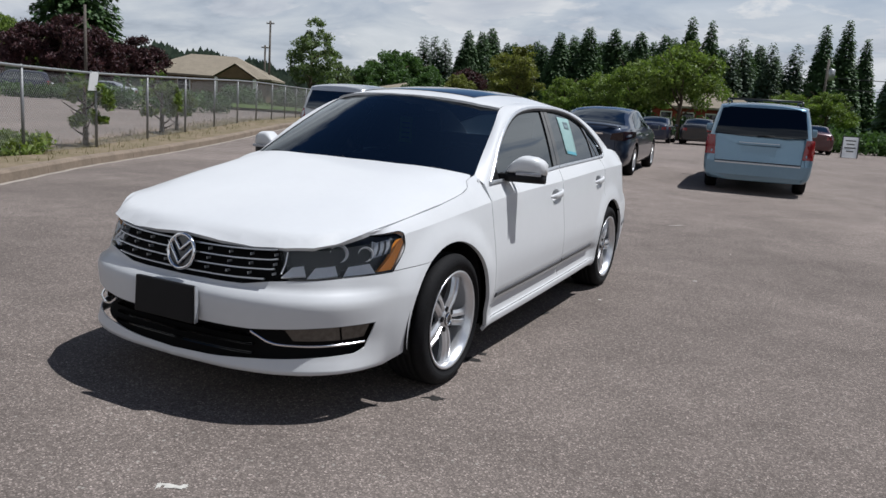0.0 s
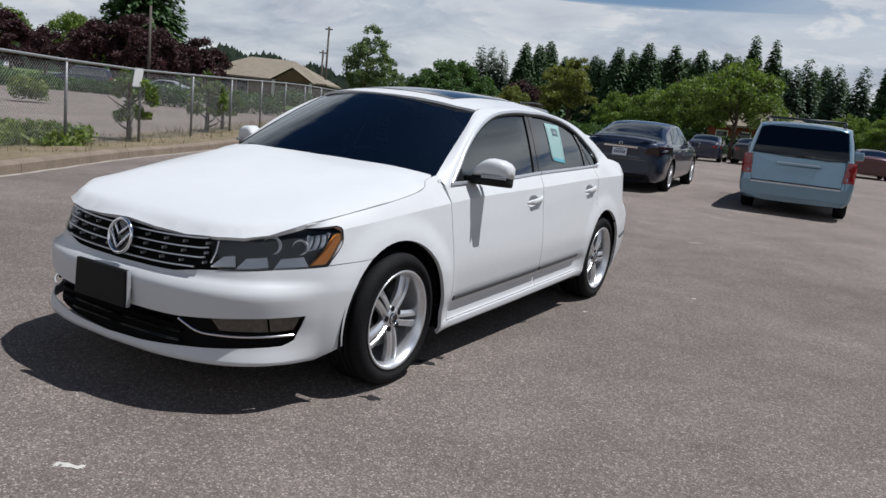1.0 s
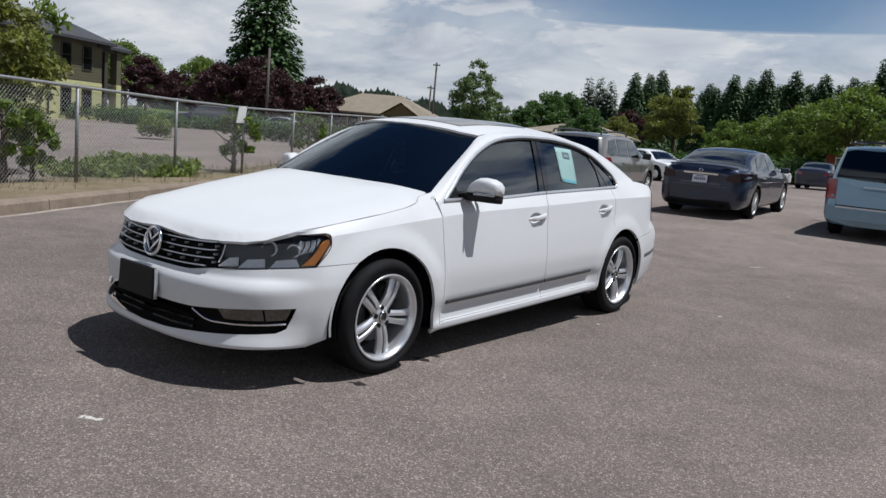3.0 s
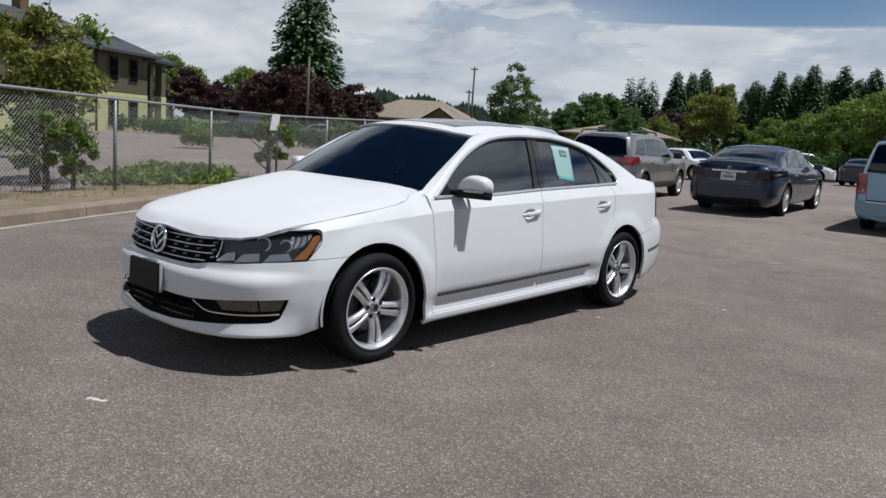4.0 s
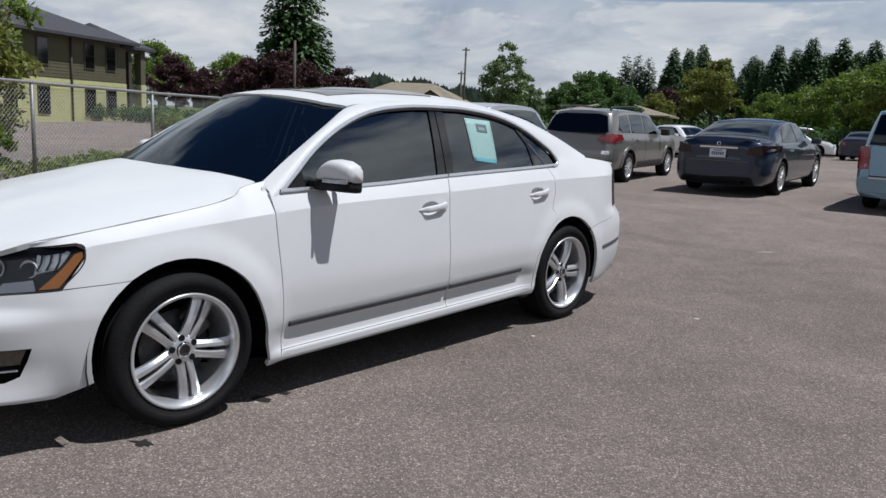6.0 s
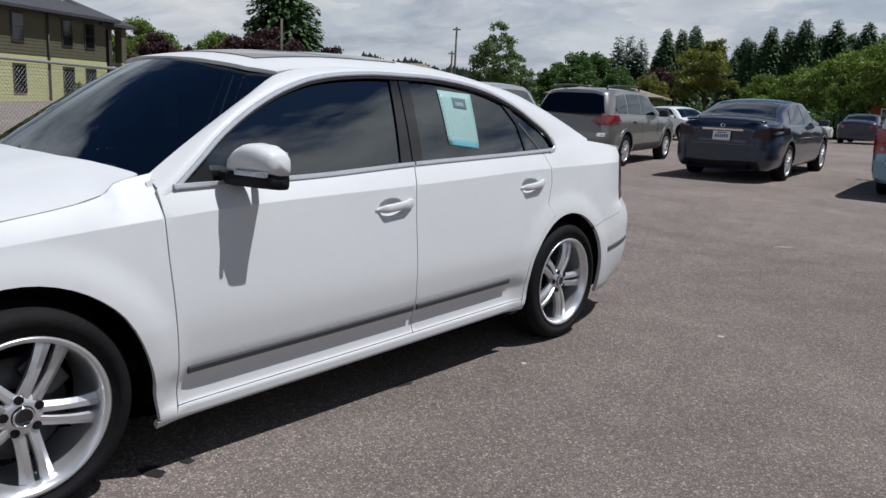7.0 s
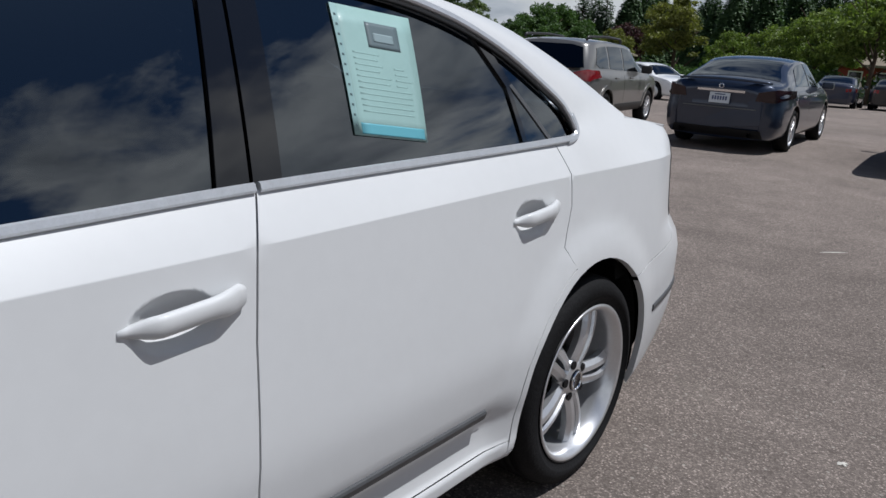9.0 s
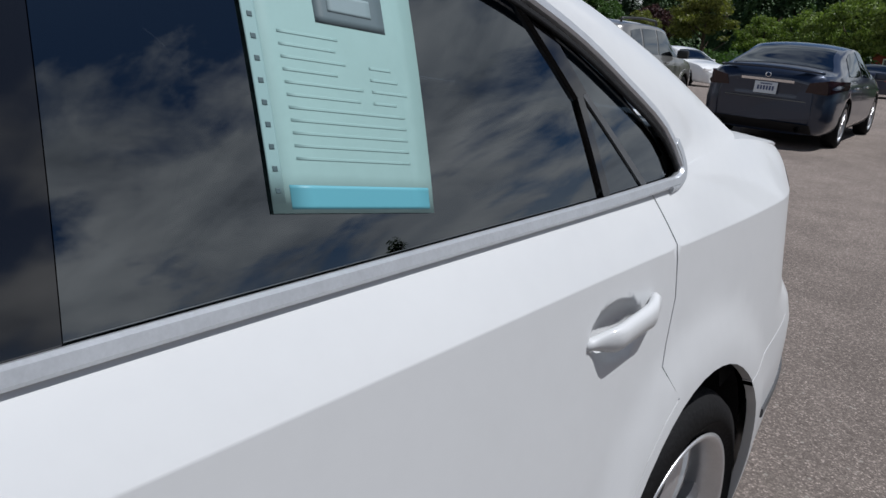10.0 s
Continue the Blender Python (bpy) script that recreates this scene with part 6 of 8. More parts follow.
def build_minivan():
    car = thing("blue_minivan", "pale blue minivan with dark rear glass and red tail lamps", "van")
    shape = Shape(2.0, (-1.08, 4.05), [(-1.08, 0.86), (-1.05, 0.93), (-0.95, 0.97), (-0.7, 0.99), (0, 1.0), (3.0, 1.0), (3.5, 0.97), (3.85, 0.86), (4.05, 0.62)],
                  [(-1.08, 1.69), (-0.9, 1.715), (-0.4, 1.735), (1.0, 1.75), (2.0, 1.72), (2.4, 1.64), (2.9, 1.38), (3.3, 1.16), (3.6, 1.06), (3.9, 0.92), (4.05, 0.75)],
                  [(-1.08, 1.10), (1.0, 1.06), (3.0, 1.0), (4.05, 0.85)], 0.80, [(0.2, 0.12), (0.32, 0.0), (0.62, 0.0), (0.72, 0.04), (1.05, 0.06), (1.2, 0.10), (1.7, 0.30)], 0.27)
    axles = (0.0, 3.08)
    shape.shell("body", axles, 0.34, ICE_PAINT, car)
    set_wheels(car, axles, 1.68, 0.34, 0.225, 0.215, 6)
    lay(car, shape, "window", "cargo_glass", [(-0.75, 0.08), (-0.65, 0.86), (0.25, 0.90), (0.25, 0.06)], GLASS, "dark side glass", both=True)
    lay(car, shape, "window", "sliding_door_glass", [(0.33, 0.06), (0.33, 0.90), (1.42, 0.90), (1.42, 0.06)], GLASS, "dark side glass", both=True)
    lay(car, shape, "window", "front_door_glass", [(1.5, 0.06), (1.5, 0.90), (2.1, 0.90), (2.75, 0.5), (2.9, 0.06)], GLASS, "dark side glass", both=True)
    lay(car, shape, "lid", "windscreen", [(-0.86, 2.45), (-0.90, 3.28), (0.90, 3.28), (0.86, 2.45)], GLASS, "windscreen")
    lay(car, shape, "tail", "rear_window", [(-0.83, 1.12), (-0.74, 1.60), (-0.6, 1.635), (0.6, 1.635), (0.74, 1.60), (0.83, 1.12), (0.45, 1.09), (0.3, 1.10), (-0.3, 1.10)], PRIVACY_GLASS, "dark rear window", lift=0.008)
    lay(car, shape, "tail", "tail_lamp", [(0.775, 0.72), (0.81, 1.09), (0.945, 1.09), (0.965, 0.90), (0.955, 0.72)], RED_LENS, "tall red tail lamp", both=True, lift=0.014, depth=0.02)
    lay(car, shape, "tail", "gate_gap", [(-0.77, 0.605), (0.77, 0.605), (0.765, 0.625), (-0.765, 0.625)], GLOSS_BLACK, lift=0.004)
    for side in (1, -1):
        lay(car, shape, "tail", "gate_gap", [(0.762 * side, 0.61), (0.800 * side, 1.10), (0.806 * side, 1.10), (0.768 * side, 0.61)], GLOSS_BLACK, lift=0.004, depth=0.0)
    lay(car, shape, "tail", "rear_bumper", [(-0.88, 0.36), (0.88, 0.36), (0.92, 0.60), (0.70, 0.595), (-0.70, 0.595), (-0.92, 0.60)], ICE_PAINT, "pale blue rear bumper", lift=0.045, depth=0.06)
    lay(car, shape, "tail", "bumper_step", [(-0.76, 0.575), (0.76, 0.575), (0.76, 0.600), (-0.76, 0.600)], SATIN_CHROME, "bright bumper step strip", lift=0.06, depth=0.02)
    lay(car, shape, "tail", "handle_bar", [(-0.40, 0.955), (-0.38, 0.99), (0.38, 0.99), (0.40, 0.955), (0.38, 0.94), (-0.38, 0.94)], ICE_PAINT, "raised tailgate handle bar", lift=0.032, depth=0.04)
    lay(car, shape, "tail", "handle_trim", [(-0.36, 0.972), (0.36, 0.972), (0.36, 0.984), (-0.36, 0.984)], SATIN_CHROME, "bright handle trim", lift=0.038, depth=0.006)
    lay(car, shape, "tail", "plate_recess", [(-0.30, 0.74), (0.30, 0.74), (0.32, 0.92), (-0.32, 0.92)], ICE_PAINT, "empty plate recess", lift=0.012, depth=0.016)
    part("wiper", tubes_mesh("wiper", [([(-0.05, -1.03, 1.11), (0.15, -1.01, 1.125), (0.45, -0.99, 1.12)], 0.012, 6)], BLACK_PLASTIC), car, "black rear wiper")
    for side in (1, -1):
        rail = [(0.68 * side, -0.5, 1.72), (0.68 * side, -0.45, 1.78), (0.69 * side, 0.6, 1.79), (0.68 * side, 1.5, 1.78), (0.67 * side, 1.56, 1.71)]
        part("roof_rail", tubes_mesh("roof_rail", [(rail, 0.02, 8)], ROOF_BLACK), car, "dark roof rail")
        part("door_mirror", box_bm((0.24, 0.14, 0.18), (1.08 * side, 2.55, 1.14), 0.05), car, "pale blue door mirror", ICE_PAINT)
    for y in (-0.2, 0.75):
        part("cross_bar", tubes_mesh("cross_bar", [([(-0.68, y, 1.80), (0.68, y, 1.80)], 0.018, 6)], ROOF_BLACK), car, "roof cross bar")
    car.matrix_world = stand(1.02, 12.25, 5.0)


def build_far_car(name, label, at, heading, paint, kind="sedan", tail_towards=True):
    car = thing(name, label, "car", group="cars parked at the far side of the lot")
    if kind == "sedan":
        shape = Shape(1.80, (-1.05, 3.60), [(-1.05, 0.72), (-0.95, 0.9), (-0.6, 0.98), (0, 1.0), (2.5, 1.0), (3.2, 0.95), (3.5, 0.8), (3.6, 0.6)],
                      [(-1.05, 0.92), (-0.95, 1.04), (-0.5, 1.08), (0.1, 1.33), (0.6, 1.42), (1.3, 1.43), (1.7, 1.36), (2.45, 1.0), (3.2, 0.88), (3.6, 0.65)], [(-1.05, 0.9), (0.5, 0.96), (2.4, 0.92), (3.6, 0.75)], 0.72, [(0.2, 0.08), (0.4, 0.0), (1.5, 0.0)], 0.22)
        glass = [("window", "side_glass", [(0.0, 0.08), (0.5, 0.86), (1.6, 0.88), (2.15, 0.3), (2.2, 0.08)], True), ("lid", "rear_window", [(-0.88, -0.38), (-0.84, 0.35), (0.84, 0.35), (0.88, -0.38)], False), ("lid", "windscreen", [(-0.84, 1.75), (-0.9, 2.4), (0.9, 2.4), (0.84, 1.75)], False)]
        axles = (0.0, 2.65)
        lamp = [(0.5, 0.72), (0.5, 0.86), (0.88, 0.88), (0.88, 0.74)]
    elif kind == "pickup":
        shape = Shape(1.95, (-1.2, 4.2), [(-1.2, 0.95), (-1.1, 0.99), (0, 1.0), (3.4, 1.0), (3.9, 0.94), (4.2, 0.75)],
                      [(-1.2, 1.10), (0.9, 1.10), (0.98, 1.5), (1.15, 1.78), (2.0, 1.80), (2.35, 1.74), (2.95, 1.25), (3.6, 1.14), (4.1, 1.02), (4.2, 0.8)], [(-1.2, 1.03), (4.2, 1.03)], 0.78, [(0.2, 0.05), (0.4, 0.0), (2, 0.0)], 0.38)
        glass = [("window", "side_glass", [(1.1, 0.1), (1.2, 0.86), (2.2, 0.86), (2.75, 0.3), (2.8, 0.1)], True), ("lid", "windscreen", [(-0.84, 2.4), (-0.9, 2.9), (0.9, 2.9), (0.84, 2.4)], False)]
        axles = (0.0, 3.2)
        lamp = [(0.80, 0.75), (0.80, 1.0), (0.95, 1.0), (0.95, 0.75)]
    else:
        shape = Shape(1.88, (-0.95, 3.70), [(-0.95, 0.86), (-0.85, 0.95), (-0.5, 0.99), (0, 1.0), (2.6, 1.0), (3.3, 0.95), (3.6, 0.82), (3.7, 0.65)],
                      [(-0.95, 1.68), (-0.6, 1.73), (0.5, 1.76), (1.4, 1.73), (1.75, 1.62), (2.4, 1.15), (3.2, 1.05), (3.6, 0.9), (3.7, 0.7)], [(-0.95, 1.08), (2.4, 1.05), (3.7, 0.85)], 0.80, [(0.2, 0.1), (0.4, 0.0), (1.0, 0.04), (1.75, 0.28)], 0.32)
        glass = [("window", "side_glass", [(-0.6, 0.1), (-0.5, 0.84), (1.6, 0.86), (2.1, 0.3), (2.2, 0.08)], True), ("tail", "rear_window", [(-0.72, 1.14), (-0.62, 1.56), (0.62, 1.56), (0.72, 1.14)], False), ("lid", "windscreen", [(-0.84, 1.8), (-0.9, 2.35), (0.9, 2.35), (0.84, 1.8)], False)]
        axles = (0.0, 2.7)
        lamp = [(0.70, 0.85), (0.74, 1.12), (0.90, 1.12), (0.90, 0.85)]
    shape.shell("body", axles, 0.34, paint, car)
    for y in axles:
        for side in (1, -1):
            wheel = new("wheel")
            wheel.parent = car
            wheel.location = (side * (shape.half - 0.12), y, 0.335)
            part("tyre", mesh_from("tyre", *lathe([(-0.11, 0.21), (-0.11, 0.31), (-0.08, 0.335), (0.08, 0.335), (0.11, 0.31), (0.11, 0.21)], 24), RUBBER, True), wheel)
            part("rim", mesh_from("rim", *lathe([(-0.09, 0.001), (-0.085, 0.1), (-0.09, 0.215), (0.09, 0.215), (0.085, 0.1), (0.09, 0.001)], 24), ALLOY, True), wheel, "silver wheel")
    for which, part_name, poly, both in glass:
        lay(car, shape, which, part_name, poly, GLASS, "dark glass", both=both, step=0.2)
    lay(car, shape, "tail", "tail_lamp", lamp, RED_LENS, "red tail lamp", both=True, lift=0.012, step=0.2)
    for side in (1, -1):
        part("door_mirror", box_bm((0.18, 0.1, 0.13), ((shape.half + 0.06) * side, axles[1] - 0.62, float(shape.belt_z(2.2)) + 0.06), 0.03), car, "", paint)
        part("headlamp", box_bm((0.34, 0.12, 0.12), (0.58 * side, shape.ends[1] - 0.12, 0.68), 0.03), car, "clear headlamp", LAMP_SILVER)
    car.matrix_world = stand(at[0], at[1], heading)


build_slate_sedan()
build_wagon()
build_minivan()
for args in (
    ("grey_suv", "silver sport utility vehicle with dark glass beside the estate car", (-8.6, 11.7), 8, FAR_SILVER, "suv"),
    ("white_car", "white hatchback parked nose out by the trees", (-13.0, 30.5), -115, FAR_WHITE, "sedan"),
    ("black_sedan", "black sedan parked at the far side of the lot", (-4.3, 38.5), 6, FAR_BLACK, "sedan"),
    ("red_sedan", "dark red sedan parked at the far side of the lot", (1.3, 38.5), 8, FAR_RED, "sedan"),
    ("silver_pickup", "silver pickup truck parked side-on under trees", (6.6, 39.5), -70, FAR_SILVER, "pickup"),
    ("silver_suv", "silver sport utility vehicle parked side-on", (-14.6, 51.0), -62, FAR_SILVER, "suv"),
    ("navy_sedan", "dark navy sedan parked beside a black sedan across the lot", (-6.5, 38.0), 5, FAR_NAVY, "sedan"),
    ("white_sedan_far", "white sedan parked beyond the dark sedan", (-12.9, 43.6), -75, FAR_WHITE, "sedan"),
    ("black_car", "black car beneath the trees", (-6.8, 53.0), 60, FAR_BLACK, "sedan"),
    ("white_hatchback", "white car parked beyond the fence", (-50.5, 33.0), 120, FAR_WHITE, "sedan"),
    ("blue_car", "dark blue car parked beyond the fence", (-47.0, 30.5), 140, FAR_NAVY, "suv"),
    ("silver_car", "silver car parked beyond the fence", (-45.0, 36.0), 130, FAR_SILVER, "sedan"),
):
    build_far_car(*args)

# ---- kerb and chain-link fence ----
CONCRETE = surface("weathered_concrete", (0.235, 0.185, 0.14), 0.85, 0, 0, 0.3, 0.3, 2.0, 0.4, 60)
GALVANISED = surface("galvanised_steel", (0.42, 0.43, 0.43), 0.45, 0.7, 0, 0.5, 0.25, 14)
PALE_CONCRETE = surface("pale_gutter_edge", (0.33, 0.29, 0.25), 0.9, 0, 0, 0.2, 0.3, 3.0)
POST_STEEL = surface("dull_post_steel", (0.24, 0.245, 0.25), 0.55, 0.6, 0, 0.5, 0.25, 10)
SIGN_WHITE = surface("white_sign_board", (0.78, 0.79, 0.79), 0.5, 0, 0, 0.5, 0.06, 6)
DRY_SOIL = surface("dry_verge", (0.215, 0.17, 0.12), 0.95, 0, 0, 0.1, 0.4, 1.6, 0.8, 30, alt=(0.14, 0.12, 0.07))
FENCE_AT, FENCE_WAY = Vector((-10.75, 4.42, 0)), Vector((-0.463, 0.886, 0)).normalized()
FENCE_OUT = Vector((-FENCE_WAY.y, FENCE_WAY.x, 0))
POST_GAP, FENCE_HIGH = 3.05, 1.60


def along_fence(s, out=0.0, z=0.0):
    p = FENCE_AT + FENCE_WAY * s + FENCE_OUT * out
    return Vector((p.x, p.y, float(ground_z(p.x, p.y)) + z))


kerb_out = spline([(-22, -3.2), (-7, -1.95), (-4, -1.65), (1, -1.2), (9, -1.5), (40, -1.8)])


def build_kerb():
    prof = [(-0.02, -0.08), (0.0, 0.13), (0.03, 0.165), (0.16, 0.175), (0.16, -0.08)]
    n = len(prof)
    for k in range(31):
        s = -22.0 + 2.0 * k
        verts = []
        for e in (s, s + 1.99):
            o = float(kerb_out(e))
            verts += [along_fence(e, o + q, z) for q, z in prof]
        faces = [(i, (i + 1) % n, n + (i + 1) % n, n + i) for i in range(n)] + [tuple(range(n))[::-1], tuple(range(n, 2 * n))]
        bm = bmesh.new()
        bm.from_mesh(mesh_from("kerb", verts, faces, CONCRETE))
        bmesh.ops.recalc_face_normals(bm, faces=bm.faces)
        tagged(part("kerb", bm, None, "", CONCRETE), "weathered brown concrete kerb along the fence", "kerb", kind="structure")
    rows = [[tuple(along_fence(q, float(kerb_out(q)) + o + 0.012 * math.sin(5.1 * q), z)) for q in np.arange(-22, 40.1, 0.25)] for o, z in ((-0.09, 0.003), (-0.08, 0.012), (-0.03, 0.012))]
    tagged(sheet("gutter_edge", rows, PALE_CONCRETE), "pale worn concrete edge at the kerb's foot", "kerb", kind="structure")
    # dry verge behind the kerb
    rows = []
    for f in (0.0, 0.12, 0.3, 0.5, 0.7, 0.85, 1.0):
        row = []
        for q in np.arange(-22, 40.1, 0.25):
            o0 = float(kerb_out(q)) + 0.15
            o = o0 + (1.3 - o0) * f
            row.append(tuple(along_fence(q, o + 0.08 * math.sin(q * 1.7 + 5 * f) * (f > 0), 0.16 - 0.05 * f + 0.025 * math.sin(q * 2.3 + 9 * f) * (f > 0) - (0.13 if f == 1 else 0))))
        rows.append(row)
    tagged(sheet("verge", rows, DRY_SOIL), "dry grassy soil verge behind the kerb", "verge", kind="structure")


def build_fence():
    fence = thing("chain_link_fence", "galvanised chain-link fence with steel posts and a top rail", "fence")
    z0 = 0.12
    for k in range(-7, 12):
        a = along_fence(k * POST_GAP, 0, z0 - 0.1)
        part("post", tubes_mesh("post", [([a, a + Vector((0, 0, FENCE_HIGH + 0.1))], 0.030, 10)], POST_STEEL), fence)
        cap = mesh_from("post_cap", *lathe([(-0.02, 0.034), (0.015, 0.034), (0.035, 0.02), (0.04, 0.001)], 12, "Z"), POST_STEEL, True)
        part("post_cap", cap, fence).location = a + Vector((0, 0, FENCE_HIGH + 0.1))
    pts = [along_fence(q, 0, z0 + FENCE_HIGH) for q in np.arange(-7 * POST_GAP, 11 * POST_GAP + 0.1, POST_GAP)]
    part("top_rail", tubes_mesh("top_rail", [(pts, 0.026, 10)], GALVANISED), fence)
    # woven wire, one bent wire after another
    pitch, verts, faces = 0.075, [], []
    count = int((18 * POST_GAP) / pitch)
    rise = int((FENCE_HIGH - 0.06) / pitch)
    for i in range(count):
        s = -7 * POST_GAP + i * pitch
        for sgn in (1, -1):
            a = along_fence(s, 0.022 * sgn, z0 + 0.04)
            run = rise * pitch
            b = along_fence(s + sgn * run, 0.022 * sgn, z0 + 0.04 + run)
            if not -7 * POST_GAP <= s + sgn * run <= 11 * POST_GAP:
                continue
            w = (b - a).normalized()
            u = w.cross(FENCE_OUT).normalized() * 0.0022
            v = FENCE_OUT * 0.0022
            base = len(verts)
            for p in (a, b):
                verts += [p + u, p - u * 0.5 + v * 0.9, p - u * 0.5 - v * 0.9]
            faces += [(base, base + 1, base + 4, base + 3), (base + 1, base + 2, base + 5, base + 4), (base + 2, base, base + 3, base + 5)]
    part("chain_link_mesh", mesh_from("chain_link_mesh", verts, faces, GALVANISED), fence, "woven galvanised wire")
    sign = thing("fence_sign", "blank white sign board hung on the fence rail", "sign")
    part("board", box_bm((0.42, 0.012, 0.40), (0, 0, 0), 0.004), sign, "", SIGN_WHITE)
    for dx in (-0.17, 0.17):
        part("tie", box_bm((0.012, 0.03, 0.05), (dx, 0.0, 0.20), 0.003), sign, "", GALVANISED)
    p = along_fence(POST_GAP - 0.28, -0.07, z0 + FENCE_HIGH - 0.17)
    sign.matrix_world = Matrix.Translation(p) @ pose(0, 0, 0, 8, 0, math.degrees(math.atan2(FENCE_WAY.y, FENCE_WAY.x)))


build_kerb()
build_fence()

# ---- plants ----


def leaf_material(name, base, alt, light=0.35):
    mat = bpy.data.materials.new(name)
    mat.use_nodes = True
    n = Nodes(mat.node_tree)
    geo = n.tree.nodes.new("ShaderNodeNewGeometry")
    colour = n.mix(geo.outputs["Random Per Island"], base, alt)
    patch = n.ramp(n.noise(n.coords("Object"), 0.9, 3.0), [(0.3, 0.7), (0.7, 1.3)])
    colour = n.mix(1.0, colour, patch, "MULTIPLY")
    face = n.add("ShaderNodeBsdfPrincipled", Roughness=0.55)
    face.inputs["Specular IOR Level"].default_value = 0.3
    n.put(face.inputs["Base Color"], colour)
    thin = n.add("ShaderNodeBsdfTranslucent", Color=(1, 1, 1))
    n.put(thin.inputs["Color"], n.mix(1.0, colour, (1.1, 1.25, 0.6), "MULTIPLY"))
    mixed = n.add("ShaderNodeMixShader", Fac=light)
    mixed.inputs[0].default_value = light
    n.put(mixed.inputs[1], face.outputs[0])
    n.put(mixed.inputs[2], thin.outputs[0])
    out = n.add("ShaderNodeOutputMaterial")
    n.put(out.inputs["Surface"], mixed.outputs[0])
    return mat


BARK = surface("brown_bark", (0.10, 0.075, 0.055), 0.9, 0, 0, 0.2, 0.4, 6, 0.6, 40)
LEAF_GREEN = leaf_material("green_leaves", (0.07, 0.115, 0.025), (0.20, 0.26, 0.062))
LEAF_YELLOW = leaf_material("yellow_green_leaves", (0.085, 0.10, 0.024), (0.22, 0.225, 0.060))
LEAF_DARK = leaf_material("dark_green_leaves", (0.045, 0.09, 0.028), (0.085, 0.15, 0.045), 0.3)
LEAF_POPLAR = leaf_material("silvery_green_leaves", (0.075, 0.115, 0.045), (0.19, 0.23, 0.12))
LEAF_PURPLE = leaf_material("dark_purple_leaves", (0.026, 0.012, 0.016), (0.075, 0.030, 0.034), 0.2)
NEEDLES = leaf_material("dark_conifer_needles", (0.042, 0.080, 0.036), (0.090, 0.15, 0.06), 0.2)
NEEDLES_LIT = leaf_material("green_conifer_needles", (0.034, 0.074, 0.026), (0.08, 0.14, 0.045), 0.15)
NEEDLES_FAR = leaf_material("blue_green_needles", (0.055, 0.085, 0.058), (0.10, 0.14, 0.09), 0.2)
JUNIPER = leaf_material("juniper_green", (0.10, 0.15, 0.035), (0.20, 0.24, 0.06), 0.3)


def leaf_cloud(rng, centres, radii, count, size, droop=0.0, hollow=0.55):
    """Many small leaf blades scattered through the outer part of a set of uneven lobes."""
    centres, radii = np.array(centres, float), np.array(radii, float)
    weight = np.prod(radii, axis=1) ** (2 / 3)
    pick = rng.choice(len(centres), count, p=weight / weight.sum())
    d = rng.normal(size=(count, 3))
    d /= np.linalg.norm(d, axis=1)[:, None]
    r = hollow + (1 - hollow) * rng.random(count) ** 0.7
    r *= 1 + 0.16 * rng.normal(size=count)
    p = centres[pick] + d * r[:, None] * radii[pick]
    a = rng.normal(size=(count, 3))
    a[:, 2] -= droop
    a /= np.linalg.norm(a, axis=1)[:, None]
    b = np.cross(a, rng.normal(size=(count, 3)))
    b /= np.maximum(np.linalg.norm(b, axis=1), 1e-6)[:, None]
    s = size * (0.6 + 0.8 * rng.random(count))[:, None]
    quad = np.stack([p - a * s, p + b * s * 0.45, p + a * s, p - b * s * 0.45], 1).reshape(-1, 3)
    return quad


def blades_mesh(name, quads, material):
    n = len(quads) // 4
    me = bpy.data.meshes.new(name)
    me.vertices.add(len(quads))
    me.vertices.foreach_set("co", quads.astype(np.float32).ravel())
    me.loops.add(n * 4)
    me.loops.foreach_set("vertex_index", np.arange(n * 4, dtype=np.int32))
    me.polygons.add(n)
    me.polygons.foreach_set("loop_start", np.arange(0, n * 4, 4, dtype=np.int32))
    me.materials.append(material)
    me.update(calc_edges=True)
    return me


def trunk_runs(rng, height, radius, limbs, spread, start=0.25):
    runs = []
    bend = [Vector((rng.normal() * 0.02 * height * f, rng.normal() * 0.02 * height * f, height * f)) for f in (0, 0.2, 0.45, 0.7, 0.9)]
    runs.append((bend, radius, 8, False, 0.3))
    for k in range(limbs):
        f = start + (0.85 - start) * k / max(1, limbs - 1)
        base = Vector((0, 0, height * f))
        a = rng.random() * 6.28
        out = spread * (1 - 0.5 * abs(f - 0.5)) * (0.6 + 0.4 * rng.random())
        tip = base + Vector((math.cos(a) * out, math.sin(a) * out, out * (0.5 + 0.4 * rng.random())))
        mid = base.lerp(tip, 0.5) + Vector((0, 0, -0.06 * out))
        runs.append(([base, mid, tip], radius * 0.4, 6, False, 0.3))
    return runs


